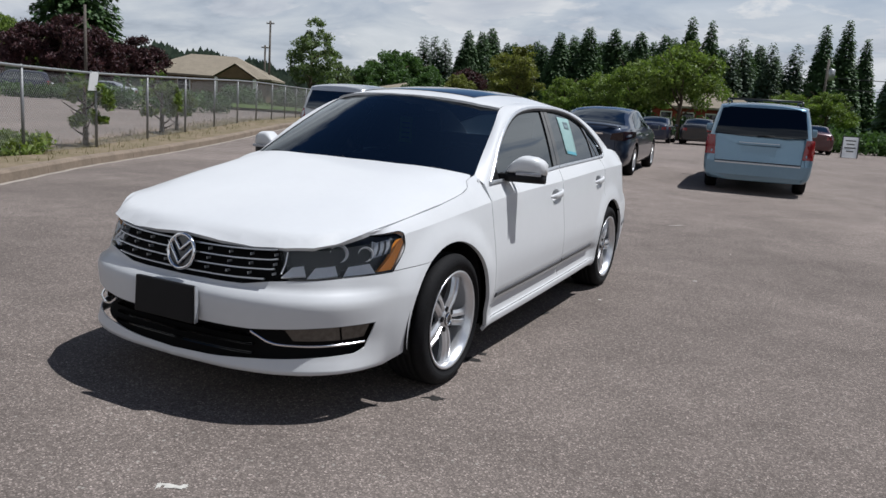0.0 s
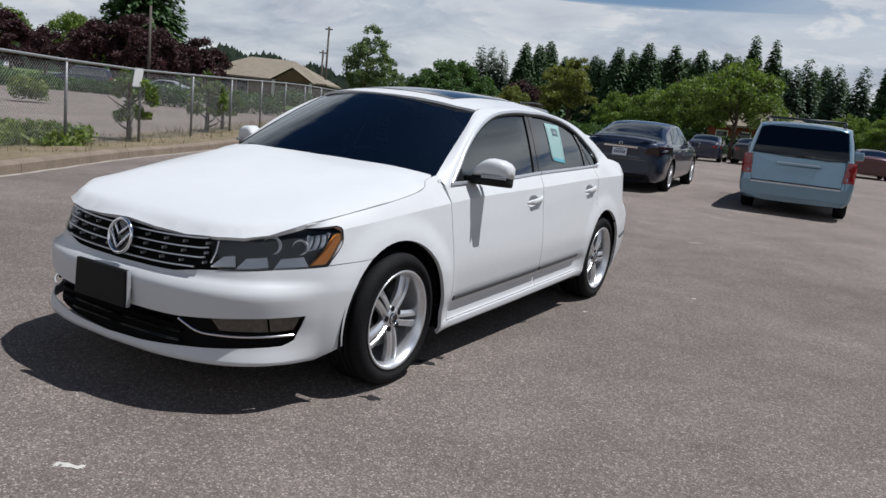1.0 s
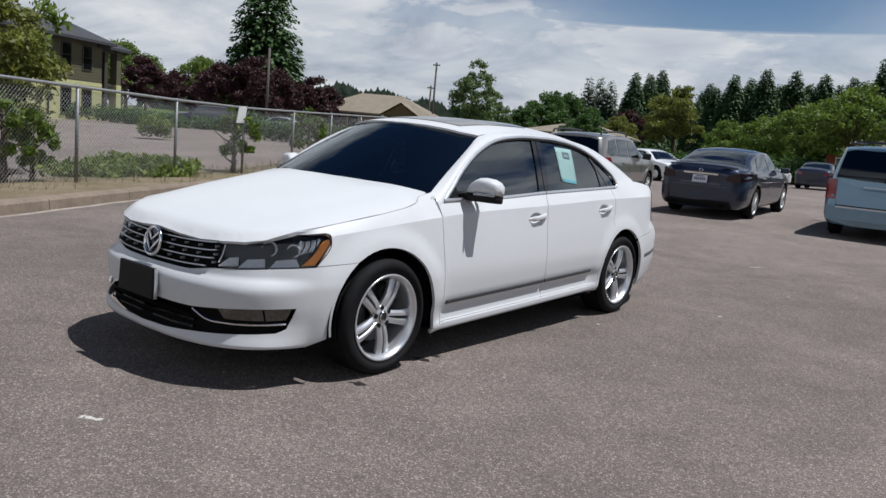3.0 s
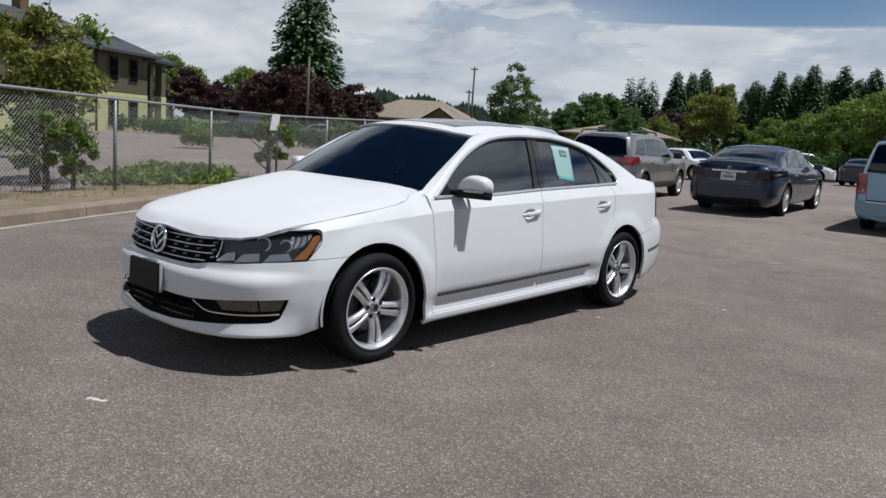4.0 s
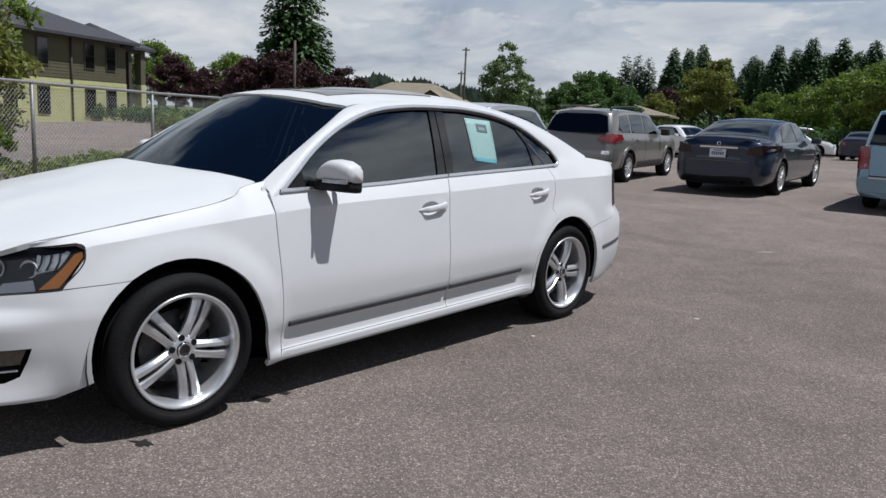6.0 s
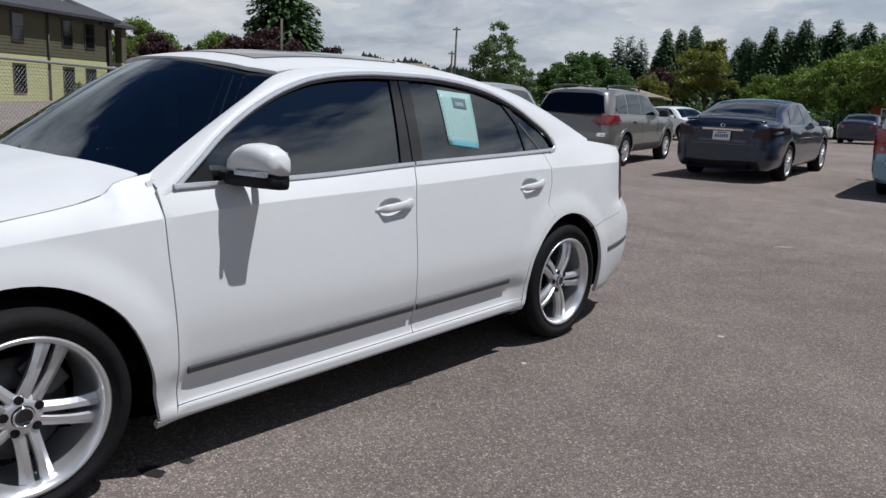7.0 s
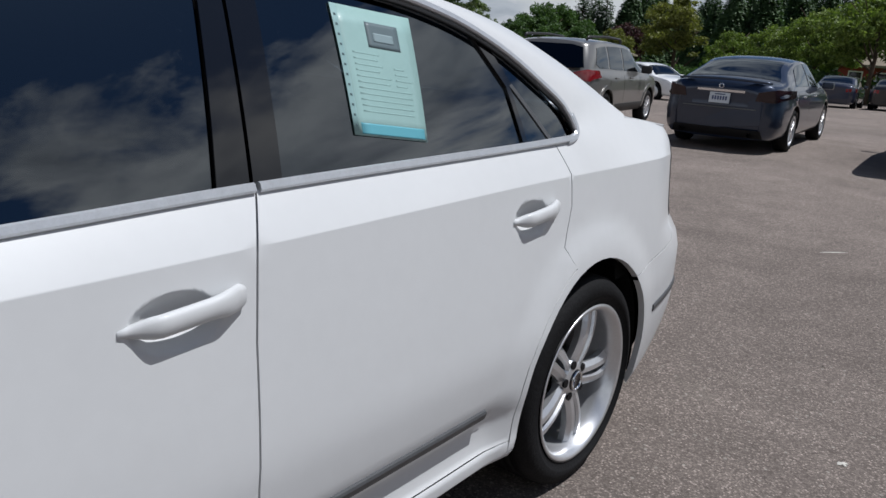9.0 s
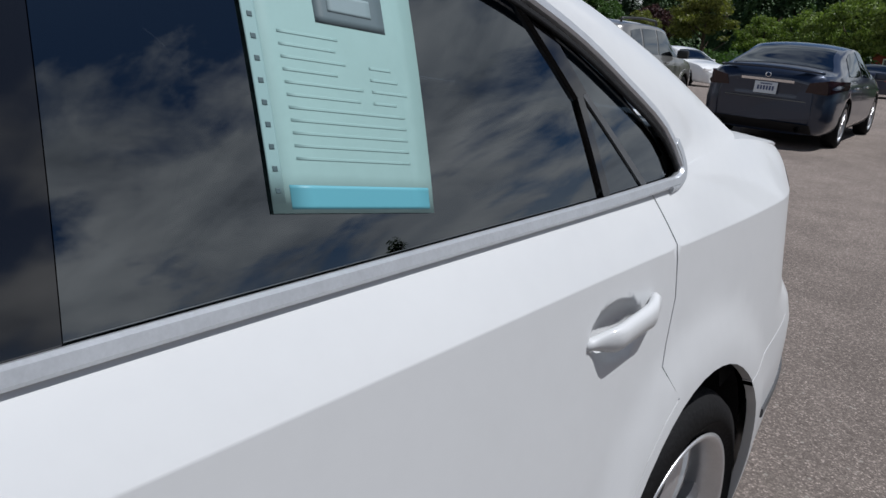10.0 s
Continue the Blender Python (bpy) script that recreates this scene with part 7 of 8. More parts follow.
def broadleaf(seed, height, spread, leaves, material, size, lobes=70, start=0.25, tall=1.0, hollow=0.3, sparse=0.0):
    """A trunk with limbs and a crown of many small uneven clumps, with gaps between them."""
    rng = np.random.default_rng(seed)
    tree = new("tree")
    part("trunk", tubes_mesh("trunk", trunk_runs(rng, height * 0.85, 0.022 * height + 0.03, 11, spread * 0.8, start), BARK), tree, "brown trunk and limbs")
    low, high = height * start, height
    mid, half = (low + high) / 2, (high - low) / 2
    warp = rng.normal(size=(5, 3))
    centres, radii = [], []
    while len(centres) < lobes:
        d = rng.normal(size=3)
        d /= np.linalg.norm(d)
        if d[2] < -0.75:
            continue
        bump = 1 + 0.16 * float(np.sin(warp @ d * 2.2).sum()) / 2.2
        r = (0.42 + 0.58 * rng.random() ** 0.6) * bump
        if rng.random() < sparse * (0.5 + 0.5 * math.sin(7 * d[0] + 5 * d[1] + 6 * d[2] + seed)):
            continue
        narrow = 1 - 0.35 * max(0.0, d[2])
        centres.append((d[0] * r * spread * 0.88 * narrow, d[1] * r * spread * 0.88 * narrow, mid + d[2] * r * half * 0.9))
        c = spread * rng.uniform(0.13, 0.25)
        radii.append((c, c, c * rng.uniform(0.45, 0.8) * tall))
    part("crown", blades_mesh("crown", leaf_cloud(rng, centres, radii, leaves, size, 0.35, hollow), material), tree, "leafy crown")
    return tree


def conifer(seed, height, spread, material, boughs=420, size=0.9, full=0.95, ragged=0.25, shape=0.85, droop=0.3):
    """A trunk with drooping boughs, each a row of needle sprays, thick towards the tips."""
    rng = np.random.default_rng(seed)
    tree = new("conifer_tree")
    part("trunk", tubes_mesh("trunk", [([(0, 0, 0), (0, 0, height * 0.5), (0, 0, height * 0.90)], 0.016 * height + 0.03, 7, False, 0.12)], BARK), tree, "brown trunk")
    quads = []
    for k in range(boughs):
        f = 1 - math.sqrt(1 - (k + rng.random()) / boughs * 0.995)
        z = height * (1 - full + full * f)
        reach = (spread * (1 - f) ** shape + 0.25) * (1 - ragged * rng.random())
        a = rng.random() * 6.283
        n = max(3, int(reach / size * 2.4))
        q = (np.arange(n) + 0.7) / n
        q = 0.25 + 0.75 * q
        r = reach * q
        c = np.stack([math.cos(a) * r, math.sin(a) * r, z - droop * r * q + 0.12 * r], 1) + rng.normal(size=(n, 3)) * size * 0.22
        b = a + rng.normal(size=n) * 0.6
        way = np.stack([np.cos(b), np.sin(b), -0.45 + 0.3 * rng.normal(size=n)], 1)
        way /= np.linalg.norm(way, axis=1)[:, None]
        side = np.cross(way, np.stack([0.25 * rng.normal(size=n), 0.25 * rng.normal(size=n), np.ones(n)], 1))
        side /= np.linalg.norm(side, axis=1)[:, None]
        s = (size * (0.55 + 0.6 * rng.random(n)) * (1 - 0.45 * f))[:, None]
        quads.append(np.stack([c - way * s * 0.8, c + side * s * 0.55, c + way * s, c - side * s * 0.55], 1).reshape(-1, 3))
    part("crown", blades_mesh("crown", np.concatenate(quads), material), tree, "drooping needle boughs")
    return tree


def put_tree(master, at, scale, turn, label, group, used):
    z = float(ground_z(at[0], at[1])) + (at[2] if len(at) > 2 else 0)
    m = pose(at[0], at[1], z, 0, 0, turn) @ Matrix.Diagonal((scale, scale, scale if len(at) < 4 else at[3] * scale, 1))
    if master not in used:
        used.add(master)
        ob = master
        ob.matrix_world = m
    else:
        ob = copy_thing(master, m)
        ob.matrix_world = m
    tagged(ob, label, "tree", group)
    return ob


def sight(bearing, dist):
    """A spot at a bearing (degrees left of +y) and distance from the start of the walk."""
    return (3.0 - math.sin(radians(bearing)) * dist, -4.5 + math.cos(radians(bearing)) * dist)


def build_woods():
    used = set()
    firs = [conifer(s, 24, 7.2, NEEDLES, 3000, 0.62, 0.97, 0.20, 0.85) for s in (11, 12, 13)]
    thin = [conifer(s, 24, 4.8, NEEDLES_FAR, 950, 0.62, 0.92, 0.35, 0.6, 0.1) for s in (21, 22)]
    spires = [conifer(s, 24, 4.7, NEEDLES, 2400, 0.58, 0.97, 0.22, 0.9) for s in (14, 15)]
    seq = conifer(31, 22, 7.0, NEEDLES_LIT, 1500, 0.52, 0.97, 0.42, 0.50)
    label, group = "tall dark fir with drooping boughs", "fir trees behind the lot"
    rng = np.random.default_rng(5)
    # bearing, distance, height
    for i, (b, h) in enumerate(((21.4, 15), (20.3, 18), (19.2, 20), (18.2, 19), (17.2, 21.5), (16.3, 20), (15.4, 22.5), (14.5, 21), (13.6, 22), (12.7, 20.5), (11.9, 22), (11.1, 21))):
        put_tree(firs[i % 3], sight(b, 170 + rng.random() * 25), 1.0 * h / 24, rng.random() * 360, label, group, used)
    for i in range(26):
        b = 24 - i * 0.8
        put_tree(firs[(i + 1) % 3], sight(b + rng.random(), 205 + rng.random() * 40), (20.5 + rng.random() * 4.5) / 24, rng.random() * 360, label, group, used)
    for i in range(14):
        put_tree(firs[i % 3], sight(13.5 - 1.45 * i + rng.random(), 185 + rng.random() * 30), (13 + rng.random() * 5) / 24, rng.random() * 360, label, group, used)
    for i, (b, d, h) in enumerate(((10.3, 150, 25.0), (9.0, 145, 23.5), (7.5, 165, 21), (6.8, 170, 23.5), (5.0, 160, 21.0), (4.2, 170, 16), (3.5, 165, 21.5), (1.9, 135, 21.5), (0.6, 142, 23.5), (-0.6, 150, 21), (-6.5, 150, 24), (-9, 150, 25), (-12, 150, 23))):
        slim = i in (2, 3, 4, 6)
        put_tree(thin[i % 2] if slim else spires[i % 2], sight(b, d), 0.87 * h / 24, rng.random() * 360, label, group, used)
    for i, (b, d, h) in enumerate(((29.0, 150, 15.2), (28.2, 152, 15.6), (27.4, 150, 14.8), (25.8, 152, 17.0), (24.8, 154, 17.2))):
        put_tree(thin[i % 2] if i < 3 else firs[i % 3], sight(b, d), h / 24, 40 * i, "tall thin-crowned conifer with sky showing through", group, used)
    put_tree(firs[1], sight(-4.9, 60), 0.62, 20, "large dark fir with spreading boughs", group, used)
    put_tree(seq, sight(52.4, 112) + (0.0, 1.12), 1.0, 0, "broad dense green sequoia rising over the purple trees", "trees beyond the fence", used)
    # unseen trees, added tall across the road to darken the car glass's reflection
    for i in range(26):
        b = -38 - i * 4.6
        put_tree(firs[i % 3], sight(b, 105 + 25 * rng.random()), (18 + 8 * rng.random()) / 24, rng.random() * 360, label, "fir trees across the road", used)
    # broadleaf trees
    green = [broadleaf(s, 8.5, 4.6, 15000, LEAF_GREEN, 0.15, 80, 0.20, 0.9, 0.2, 0.5) for s in (41, 42)]
    yellow = broadleaf(43, 7.5, 3.2, 13000, LEAF_YELLOW, 0.13, 75, 0.2, 1.0, 0.2, 0.5)
    round_dark = broadleaf(44, 8.0, 4.2, 12000, LEAF_DARK, 0.19, 70, 0.12)
    poplar = broadleaf(45, 10.5, 3.4, 9000, LEAF_POPLAR, 0.16, 90, 0.10, 1.2, 0.1, 0.35)
    purple = [broadleaf(s, 8.0, 3.9, 12000, LEAF_PURPLE, 0.18, 60, 0.12, 1.0, 0.2, 0.4) for s in (46, 47)]
    g2 = "leafy trees behind the lot"
    put_tree(yellow, sight(22.3, 62), 0.84, 0, "yellow-green round leafy tree", g2, used)
    put_tree(yellow, sight(26.3, 96), 0.7, 100, "yellow-green round leafy tree", g2, used)
    put_tree(green[0], sight(16.4, 66), 0.60, 30, "bright green spreading leafy tree", g2, used)
    put_tree(green[1], sight(14.0, 60), 0.67, 80, "bright green spreading leafy tree", g2, used)
    put_tree(green[0], sight(10.9, 56), 0.80, 200, "bright green spreading leafy tree", g2, used)
    put_tree(green[1], sight(18.8, 76), 0.58, 270, "bright green spreading leafy tree", g2, used)
    put_tree(green[0], sight(3.8, 72), 0.52, 120, "green leafy tree by the red building", g2, used)
    put_tree(green[1], sight(1.4, 66), 0.50, 10, "green leafy tree by the red building", g2, used)
    put_tree(round_dark, sight(-5.0, 74), 0.85, 60, "dark green leafy tree", g2, used)
    put_tree(round_dark, sight(-13.0, 70), 0.95, 90, "dark green leafy tree", g2, used)
    put_tree(round_dark, sight(31.6, 100), 0.98, 0, "dark green round leafy tree", g2, used)
    put_tree(round_dark, sight(29.9, 104), 1.0, 140, "dark green round leafy tree", g2, used)
    put_tree(round_dark, sight(33.4, 96), 0.68, 210, "dark green round leafy tree", g2, used)
    put_tree(round_dark, sight(28.7, 82), 0.62, 300, "dark green round leafy tree", g2, used)
    put_tree(poplar, sight(37.2, 82), 0.88, 0, "pale silvery-green poplar with gaps in its crown", g2, used)
    put_tree(poplar, sight(35.2, 88), 0.6, 130, "pale silvery-green poplar with gaps in its crown", g2, used)
    g3 = "trees beyond the fence"
    for b, d, s, i in ((60.2, 84, 0.80, 0), (58.2, 88, 0.72, 1), (55.2, 80, 0.84, 1), (53.4, 78, 0.90, 0), (51.4, 84, 0.86, 1), (49.4, 86, 0.78, 0), (47.9, 90, 0.72, 1)):
        put_tree(purple[i], sight(b, d), s, 77 * (i + 1) + b * 10, "dark purple-leaved plum tree", g3, used)
    put_tree(purple[1], sight(25.6, 112), 0.9, 33, "dark purple-leaved tree among conifers", g2, used)
    put_tree(green[1], sight(61.5, 100), 1.05, 0, "green leafy tree behind plum trees", g3, used)
    put_tree(green[0], sight(56.6, 104), 1.0, 50, "green leafy tree behind plum trees", g3, used)
    put_tree(green[1], sight(70.5, 96), 1.05, 150, "green leafy tree behind plum trees", g3, used)
    # saplings and shrubs close behind the fence
    near_tree = broadleaf(51, 3.7, 1.45, 10500, LEAF_YELLOW, 0.065, 80, 0.08, 1.1, 0.2, 0.45)
    rng2 = np.random.default_rng(77)
    way = FENCE_WAY
    tips = [way * 1.55 + Vector((0, 0, 3.35)), way * 1.85 + Vector((0, 0, 3.15)), way * 1.2 + Vector((0, 0, 2.7)), way * 1.35 + Vector((0, 0, 2.35)), way * 0.5 + Vector((0, 0, 3.9))]
    part("branch", tubes_mesh("branch", [([(0, 0, 1.6), way * 0.7 + Vector((0, 0, 2.6)), tips[0], tips[1]], 0.022, 6, False, 0.3), ([(0, 0, 1.4), tips[2], tips[3]], 0.018, 6, False, 0.3), ([(0, 0, 1.8), tips[4]], 0.018, 6, False, 0.3)], BARK), near_tree, "bare arching branch")
    for tip in tips:
        part("leaf_spray", blades_mesh("leaf_spray", leaf_cloud(rng2, [tuple(tip)], [(0.32, 0.32, 0.22)], 105, 0.075, 0.3, 0.2), LEAF_GREEN), near_tree, "spray of leaves at a branch end")
    put_tree(near_tree, tuple(along_fence(-1.75, 2.9))[:2], 1.0, 0, "leafy young green tree behind the fence", g3, used)
    shrub = broadleaf(52, 1.75, 0.66, 2300, LEAF_GREEN, 0.065, 34, 0.08, 1.1, 0.15, 0.4)
    for s, o, k in ((3.3, 0.35, 1.0), (8.6, 0.5, 1.08), (10.2, 0.6, 0.9), (-4.3, 0.32, 0.92), (-3.6, 0.4, 0.66)):
        put_tree(shrub, tuple(along_fence(s, o))[:2] + (0.1,), k, s * 50, "straggly green shrub growing against the fence", "shrubs along the fence", used)


def build_low_plants():
    rng = np.random.default_rng(9)

    def clump(name, label, at_s, out, size, count, material, leaf, category="shrub"):
        centres, radii = [], []
        for k in range(14):
            centres.append((rng.normal() * size[0] * 0.35, rng.normal() * size[1] * 0.3, size[2] * (0.3 + 0.3 * rng.random())))
            radii.append((size[0] * 0.25, size[1] * 0.28, size[2] * 0.45))
        me = blades_mesh(name, leaf_cloud(rng, centres, radii, count, leaf, -0.3, 0.4), material)
        ob = new(name, me)
        p = along_fence(at_s, out, 0.1)
        ob.matrix_world = Matrix.Translation(p) @ pose(0, 0, 0, 0, 0, math.degrees(math.atan2(FENCE_WAY.y, FENCE_WAY.x)))
        tagged(ob, label, category)

    clump("juniper_shrub", "low spreading yellow-green juniper behind the fence", 0.5, 0.75, (2.6, 1.2, 0.42), 3800, JUNIPER, 0.07)
    clump("juniper_shrub", "low spreading yellow-green juniper behind the fence", -1.6, 0.9, (1.5, 1.0, 0.36), 1800, JUNIPER, 0.07)
    # rounded yellow-green shrubs on the far side of the drive
    for x, y, w, h in ((-28.0, 14.0, 1.1, 1.05), (-21.0, 4.2, 1.3, 1.15), (-38.0, 19.5, 1.2, 1.0)):
        cs = [(rng.normal() * w * 0.22, rng.normal() * w * 0.22, h * rng.uniform(0.3, 0.68)) for _ in range(16)]
        ob = new("round_shrub", blades_mesh("round_shrub", leaf_cloud(rng, cs, [(w * 0.28, w * 0.28, h * 0.3)] * 16, 1500, 0.075, 0, 0.3), JUNIPER))
        ob.matrix_world = pose(x, y, float(ground_z(x, y)), 0, 0, 30)
        tagged(ob, "rounded yellow-green shrub beside the drive", "shrub", "shrubs beside the drive")
    # dry grass tufts along the kerb
    quads = []
    for _ in range(1300):
        s, o = rng.uniform(-12, 20), rng.uniform(-1.0, 1.3)
        c = np.array(along_fence(s, o, 0.11))
        for _ in range(2):
            a = rng.random() * 6.28
            h = 0.06 + 0.11 * rng.random()
            d = np.array([math.cos(a), math.sin(a), 0])
            tip = c + d * h * 0.5 + np.array([0, 0, h])
            sd = np.array([-d[1], d[0], 0]) * 0.006
            quads += [c - sd, c + sd, tip + sd * 0.2, tip - sd * 0.2]
    straw = leaf_material("dry_straw", (0.22, 0.17, 0.09), (0.13, 0.13, 0.05), 0.2)
    ob = new("dry_grass", blades_mesh("dry_grass", np.array(quads), straw))
    tagged(ob, "sparse dry grass along the fence", "grass", kind="stuff")
    # hedges beyond
    for b, d, w, h in ((63.0, 56, 6.0, 1.0), (58.5, 57, 5.0, 0.95), (54.8, 58, 4.0, 0.9), (49.0, 44, 5.0, 1.15), (46.2, 46, 4.5, 1.1)):
        x, y = sight(b, d)
        cs = [(rng.uniform(-w / 2, w / 2), rng.normal() * 0.3, h * rng.uniform(0.35, 0.65)) for _ in range(22)]
        me = blades_mesh("hedge", leaf_cloud(rng, cs, [(0.6, 0.55, h * 0.5)] * 22, 3200, 0.11, 0, 0.4), LEAF_DARK)
        ob = new("hedge", me)
        ob.matrix_world = pose(x, y, float(ground_z(x, y)), 0, 0, b)
        tagged(ob, "clipped dark green hedge beyond the drive", "hedge")
    for b, d, w, h in ((12.5, 57, 8, 1.7), (4.5, 60, 8, 1.6), (-1.0, 50, 7, 1.3), (20.0, 60, 9, 1.6), (8.0, 62, 8, 1.6), (28.0, 66, 10, 1.8), (16.5, 62, 7, 1.5), (-6.0, 52, 8, 1.4), (34.0, 72, 10, 2.0), (40.0, 74, 9, 1.9), (23.5, 64, 8, 1.6)):
        x, y = sight(b, d)
        cs = [(rng.uniform(-w / 2, w / 2), rng.normal() * 0.6, h * rng.uniform(0.3, 0.6)) for _ in range(24)]
        me = blades_mesh("bush", leaf_cloud(rng, cs, [(0.9, 0.8, h * 0.5)] * 24, 3000, 0.16, 0, 0.4), LEAF_DARK)
        ob = new("bush", me)
        ob.matrix_world = pose(x, y, float(ground_z(x, y)), 0, 0, b)
        tagged(ob, "dense green bushes along the edge of the lot", "bush")


build_woods()
build_low_plants()


# ---- buildings and distance ----
OLIVE = surface("dark_olive_siding", (0.105, 0.10, 0.062), 0.8, 0, 0, 0.3, 0.15, 2.0)
LIME = surface("pale_yellow_green_siding", (0.46, 0.455, 0.235), 0.8, 0, 0, 0.3, 0.1, 2.0)
SHINGLE = surface("dark_grey_shingles", (0.060, 0.062, 0.070), 0.85, 0, 0, 0.3, 0.3, 4.0, 0.4, 20)
TAN_ROOF = surface("tan_shingles", (0.25, 0.215, 0.165), 0.9, 0, 0, 0.2, 0.18, 1.5, 0.3, 15)
CEDAR = surface("brown_cedar_wall", (0.17, 0.115, 0.07), 0.85, 0, 0, 0.2, 0.25, 2.0)
RED_WALL = surface("red_board_wall", (0.24, 0.045, 0.035), 0.8, 0, 0, 0.3, 0.15, 2.0)
TRIM_WHITE = surface("white_trim", (0.70, 0.69, 0.66), 0.6, 0, 0, 0.4, 0.06, 4.0)
TRIM_DARK = surface("dark_brown_trim", (0.05, 0.042, 0.035), 0.6)
HILL = leaf_material("distant_wooded_hill", (0.050, 0.085, 0.055), (0.075, 0.11, 0.07), 0.0)
POLE_WOOD = surface("weathered_pole_wood", (0.13, 0.115, 0.10), 0.9, 0, 0, 0.2, 0.3, 6)
LAWN = surface("lawn", (0.085, 0.13, 0.035), 0.95, 0, 0, 0.1, 0.35, 0.4, 0.4, 20)


def pane(parent, at, size, material_trim=TRIM_DARK):
    w = new("window")
    w.parent = parent
    w.location = at
    part("window_frame", box_bm((size[0] + 0.16, 0.10, size[1] + 0.16), (0, 0, 0), 0.01), w, "", material_trim)
    part("pane", box_bm((size[0], 0.04, size[1] / 2 - 0.03), (0, -0.05, size[1] / 4), 0.0), w, "dark glass pane", GLOSS_BLACK)
    part("pane", box_bm((size[0], 0.04, size[1] / 2 - 0.03), (0, -0.05, -size[1] / 4), 0.0), w, "dark glass pane", GLOSS_BLACK)


def gable(length, depth, eave, ridge, over, material):
    """A hipped roof over a rectangle, eaves overhanging."""
    l, d = length / 2 + over, depth / 2 + over
    r = max(0.0, l - d)
    v = [(-l, -d, eave), (l, -d, eave), (l, d, eave), (-l, d, eave), (-r, 0, ridge), (r, 0, ridge)]
    v += [(x, y, z - 0.18) for x, y, z in v[:4]]
    f = [(0, 1, 5, 4), (1, 2, 5), (2, 3, 4, 5), (3, 0, 4), (6, 7, 1, 0), (7, 8, 2, 1), (8, 9, 3, 2), (9, 6, 0, 3), (9, 8, 7, 6)]
    return mesh_from("roof", v, f, material)


def build_green_house():
    """Main block with two window bays at its end, then an open porch under a lower roof."""
    house = thing("green_house", "two-storey house, dark olive above pale yellow-green siding, dark shingle roof", "house")
    L, D = 13.0, 9.0
    part("upper_wall", box_bm((L, D, 2.75), (0, 0, 4.05)), house, "dark olive siding", OLIVE)
    part("lower_wall", box_bm((L + 0.04, D + 0.04, 3.0), (0, 0, 1.18)), house, "pale yellow-green siding", LIME)
    for z in np.arange(0.1, 2.6, 0.2):
        part("siding_board", box_bm((L + 0.07, D + 0.07, 0.17), (0, 0, z)), house, "", LIME)
    for z in np.arange(2.85, 5.3, 0.2):
        part("siding_board", box_bm((L + 0.03, D + 0.03, 0.17), (0, 0, z)), house, "", OLIVE)
    part("roof", gable(L, D, 5.45, 7.5, 0.7, SHINGLE), house, "dark grey shingle roof")
    e = L / 2
    for x in (e - 1.55, e - 3.55, e - 7.5, e - 10.0):
        pane(house, (x, -D / 2 - 0.03, 4.25), (0.78, 1.5))
        pane(house, (x, -D / 2 - 0.05, 1.35), (0.80, 1.55))
    part("downpipe", tubes_mesh("downpipe", [([(e - 5.2, -D / 2 - 0.12, 0.0), (e - 5.2, -D / 2 - 0.12, 5.3)], 0.06, 8)], TRIM_DARK), house, "dark downpipe")
    # porch at the end
    part("porch_roof", gable(2.6, D * 0.8, 5.25, 6.9, 0.5, SHINGLE), house, "porch roof").location = (e + 1.3, -0.6, 0)
    front = -D / 2 + 0.35
    part("porch_column", box_bm((0.34, 0.34, 5.2), (e + 0.75, front, 2.6), 0.02), house, "dark porch column", TRIM_DARK)
    part("porch_column", box_bm((0.42, 0.42, 5.2), (e + 1.25, front + 1.6, 2.6), 0.02), house, "brown porch column", CEDAR)
    part("porch_pier", box_bm((0.55, 0.6, 2.7), (e + 2.0, front, 1.35), 0.02), house, "pale yellow-green pier", LIME)
    part("porch_pier", box_bm((0.50, 0.55, 2.6), (e + 2.0, front, 3.95), 0.02), house, "dark olive pier", OLIVE)
    part("porch_beam", box_bm((2.3, 0.3, 0.35), (e + 1.15, front, 5.05), 0.02), house, "dark porch beam", TRIM_DARK)
    part("porch_floor", box_bm((2.3, 4.0, 0.18), (e + 1.15, front + 2.0, 2.62), 0.02), house, "", TRIM_DARK)
    part("chimney", box_bm((0.7, 0.7, 1.6), (e - 6.6, 0, 7.6), 0.03), house, "brick chimney", CEDAR)
    a, b = np.array(HOUSE_NEAR), np.array(HOUSE_FAR)
    way = (b - a) / np.linalg.norm(b - a)
    turn = math.degrees(math.atan2(way[1], way[0]))
    n = np.array([-way[1], way[0]])
    c = b - way * (L / 2 + 2.6) + n * (D / 2)
    house.matrix_world = pose(c[0], c[1], -0.05, 0, 0, turn)


HOUSE_NEAR, HOUSE_FAR = (-46.8, 17.5), (-50.3, 24.5)


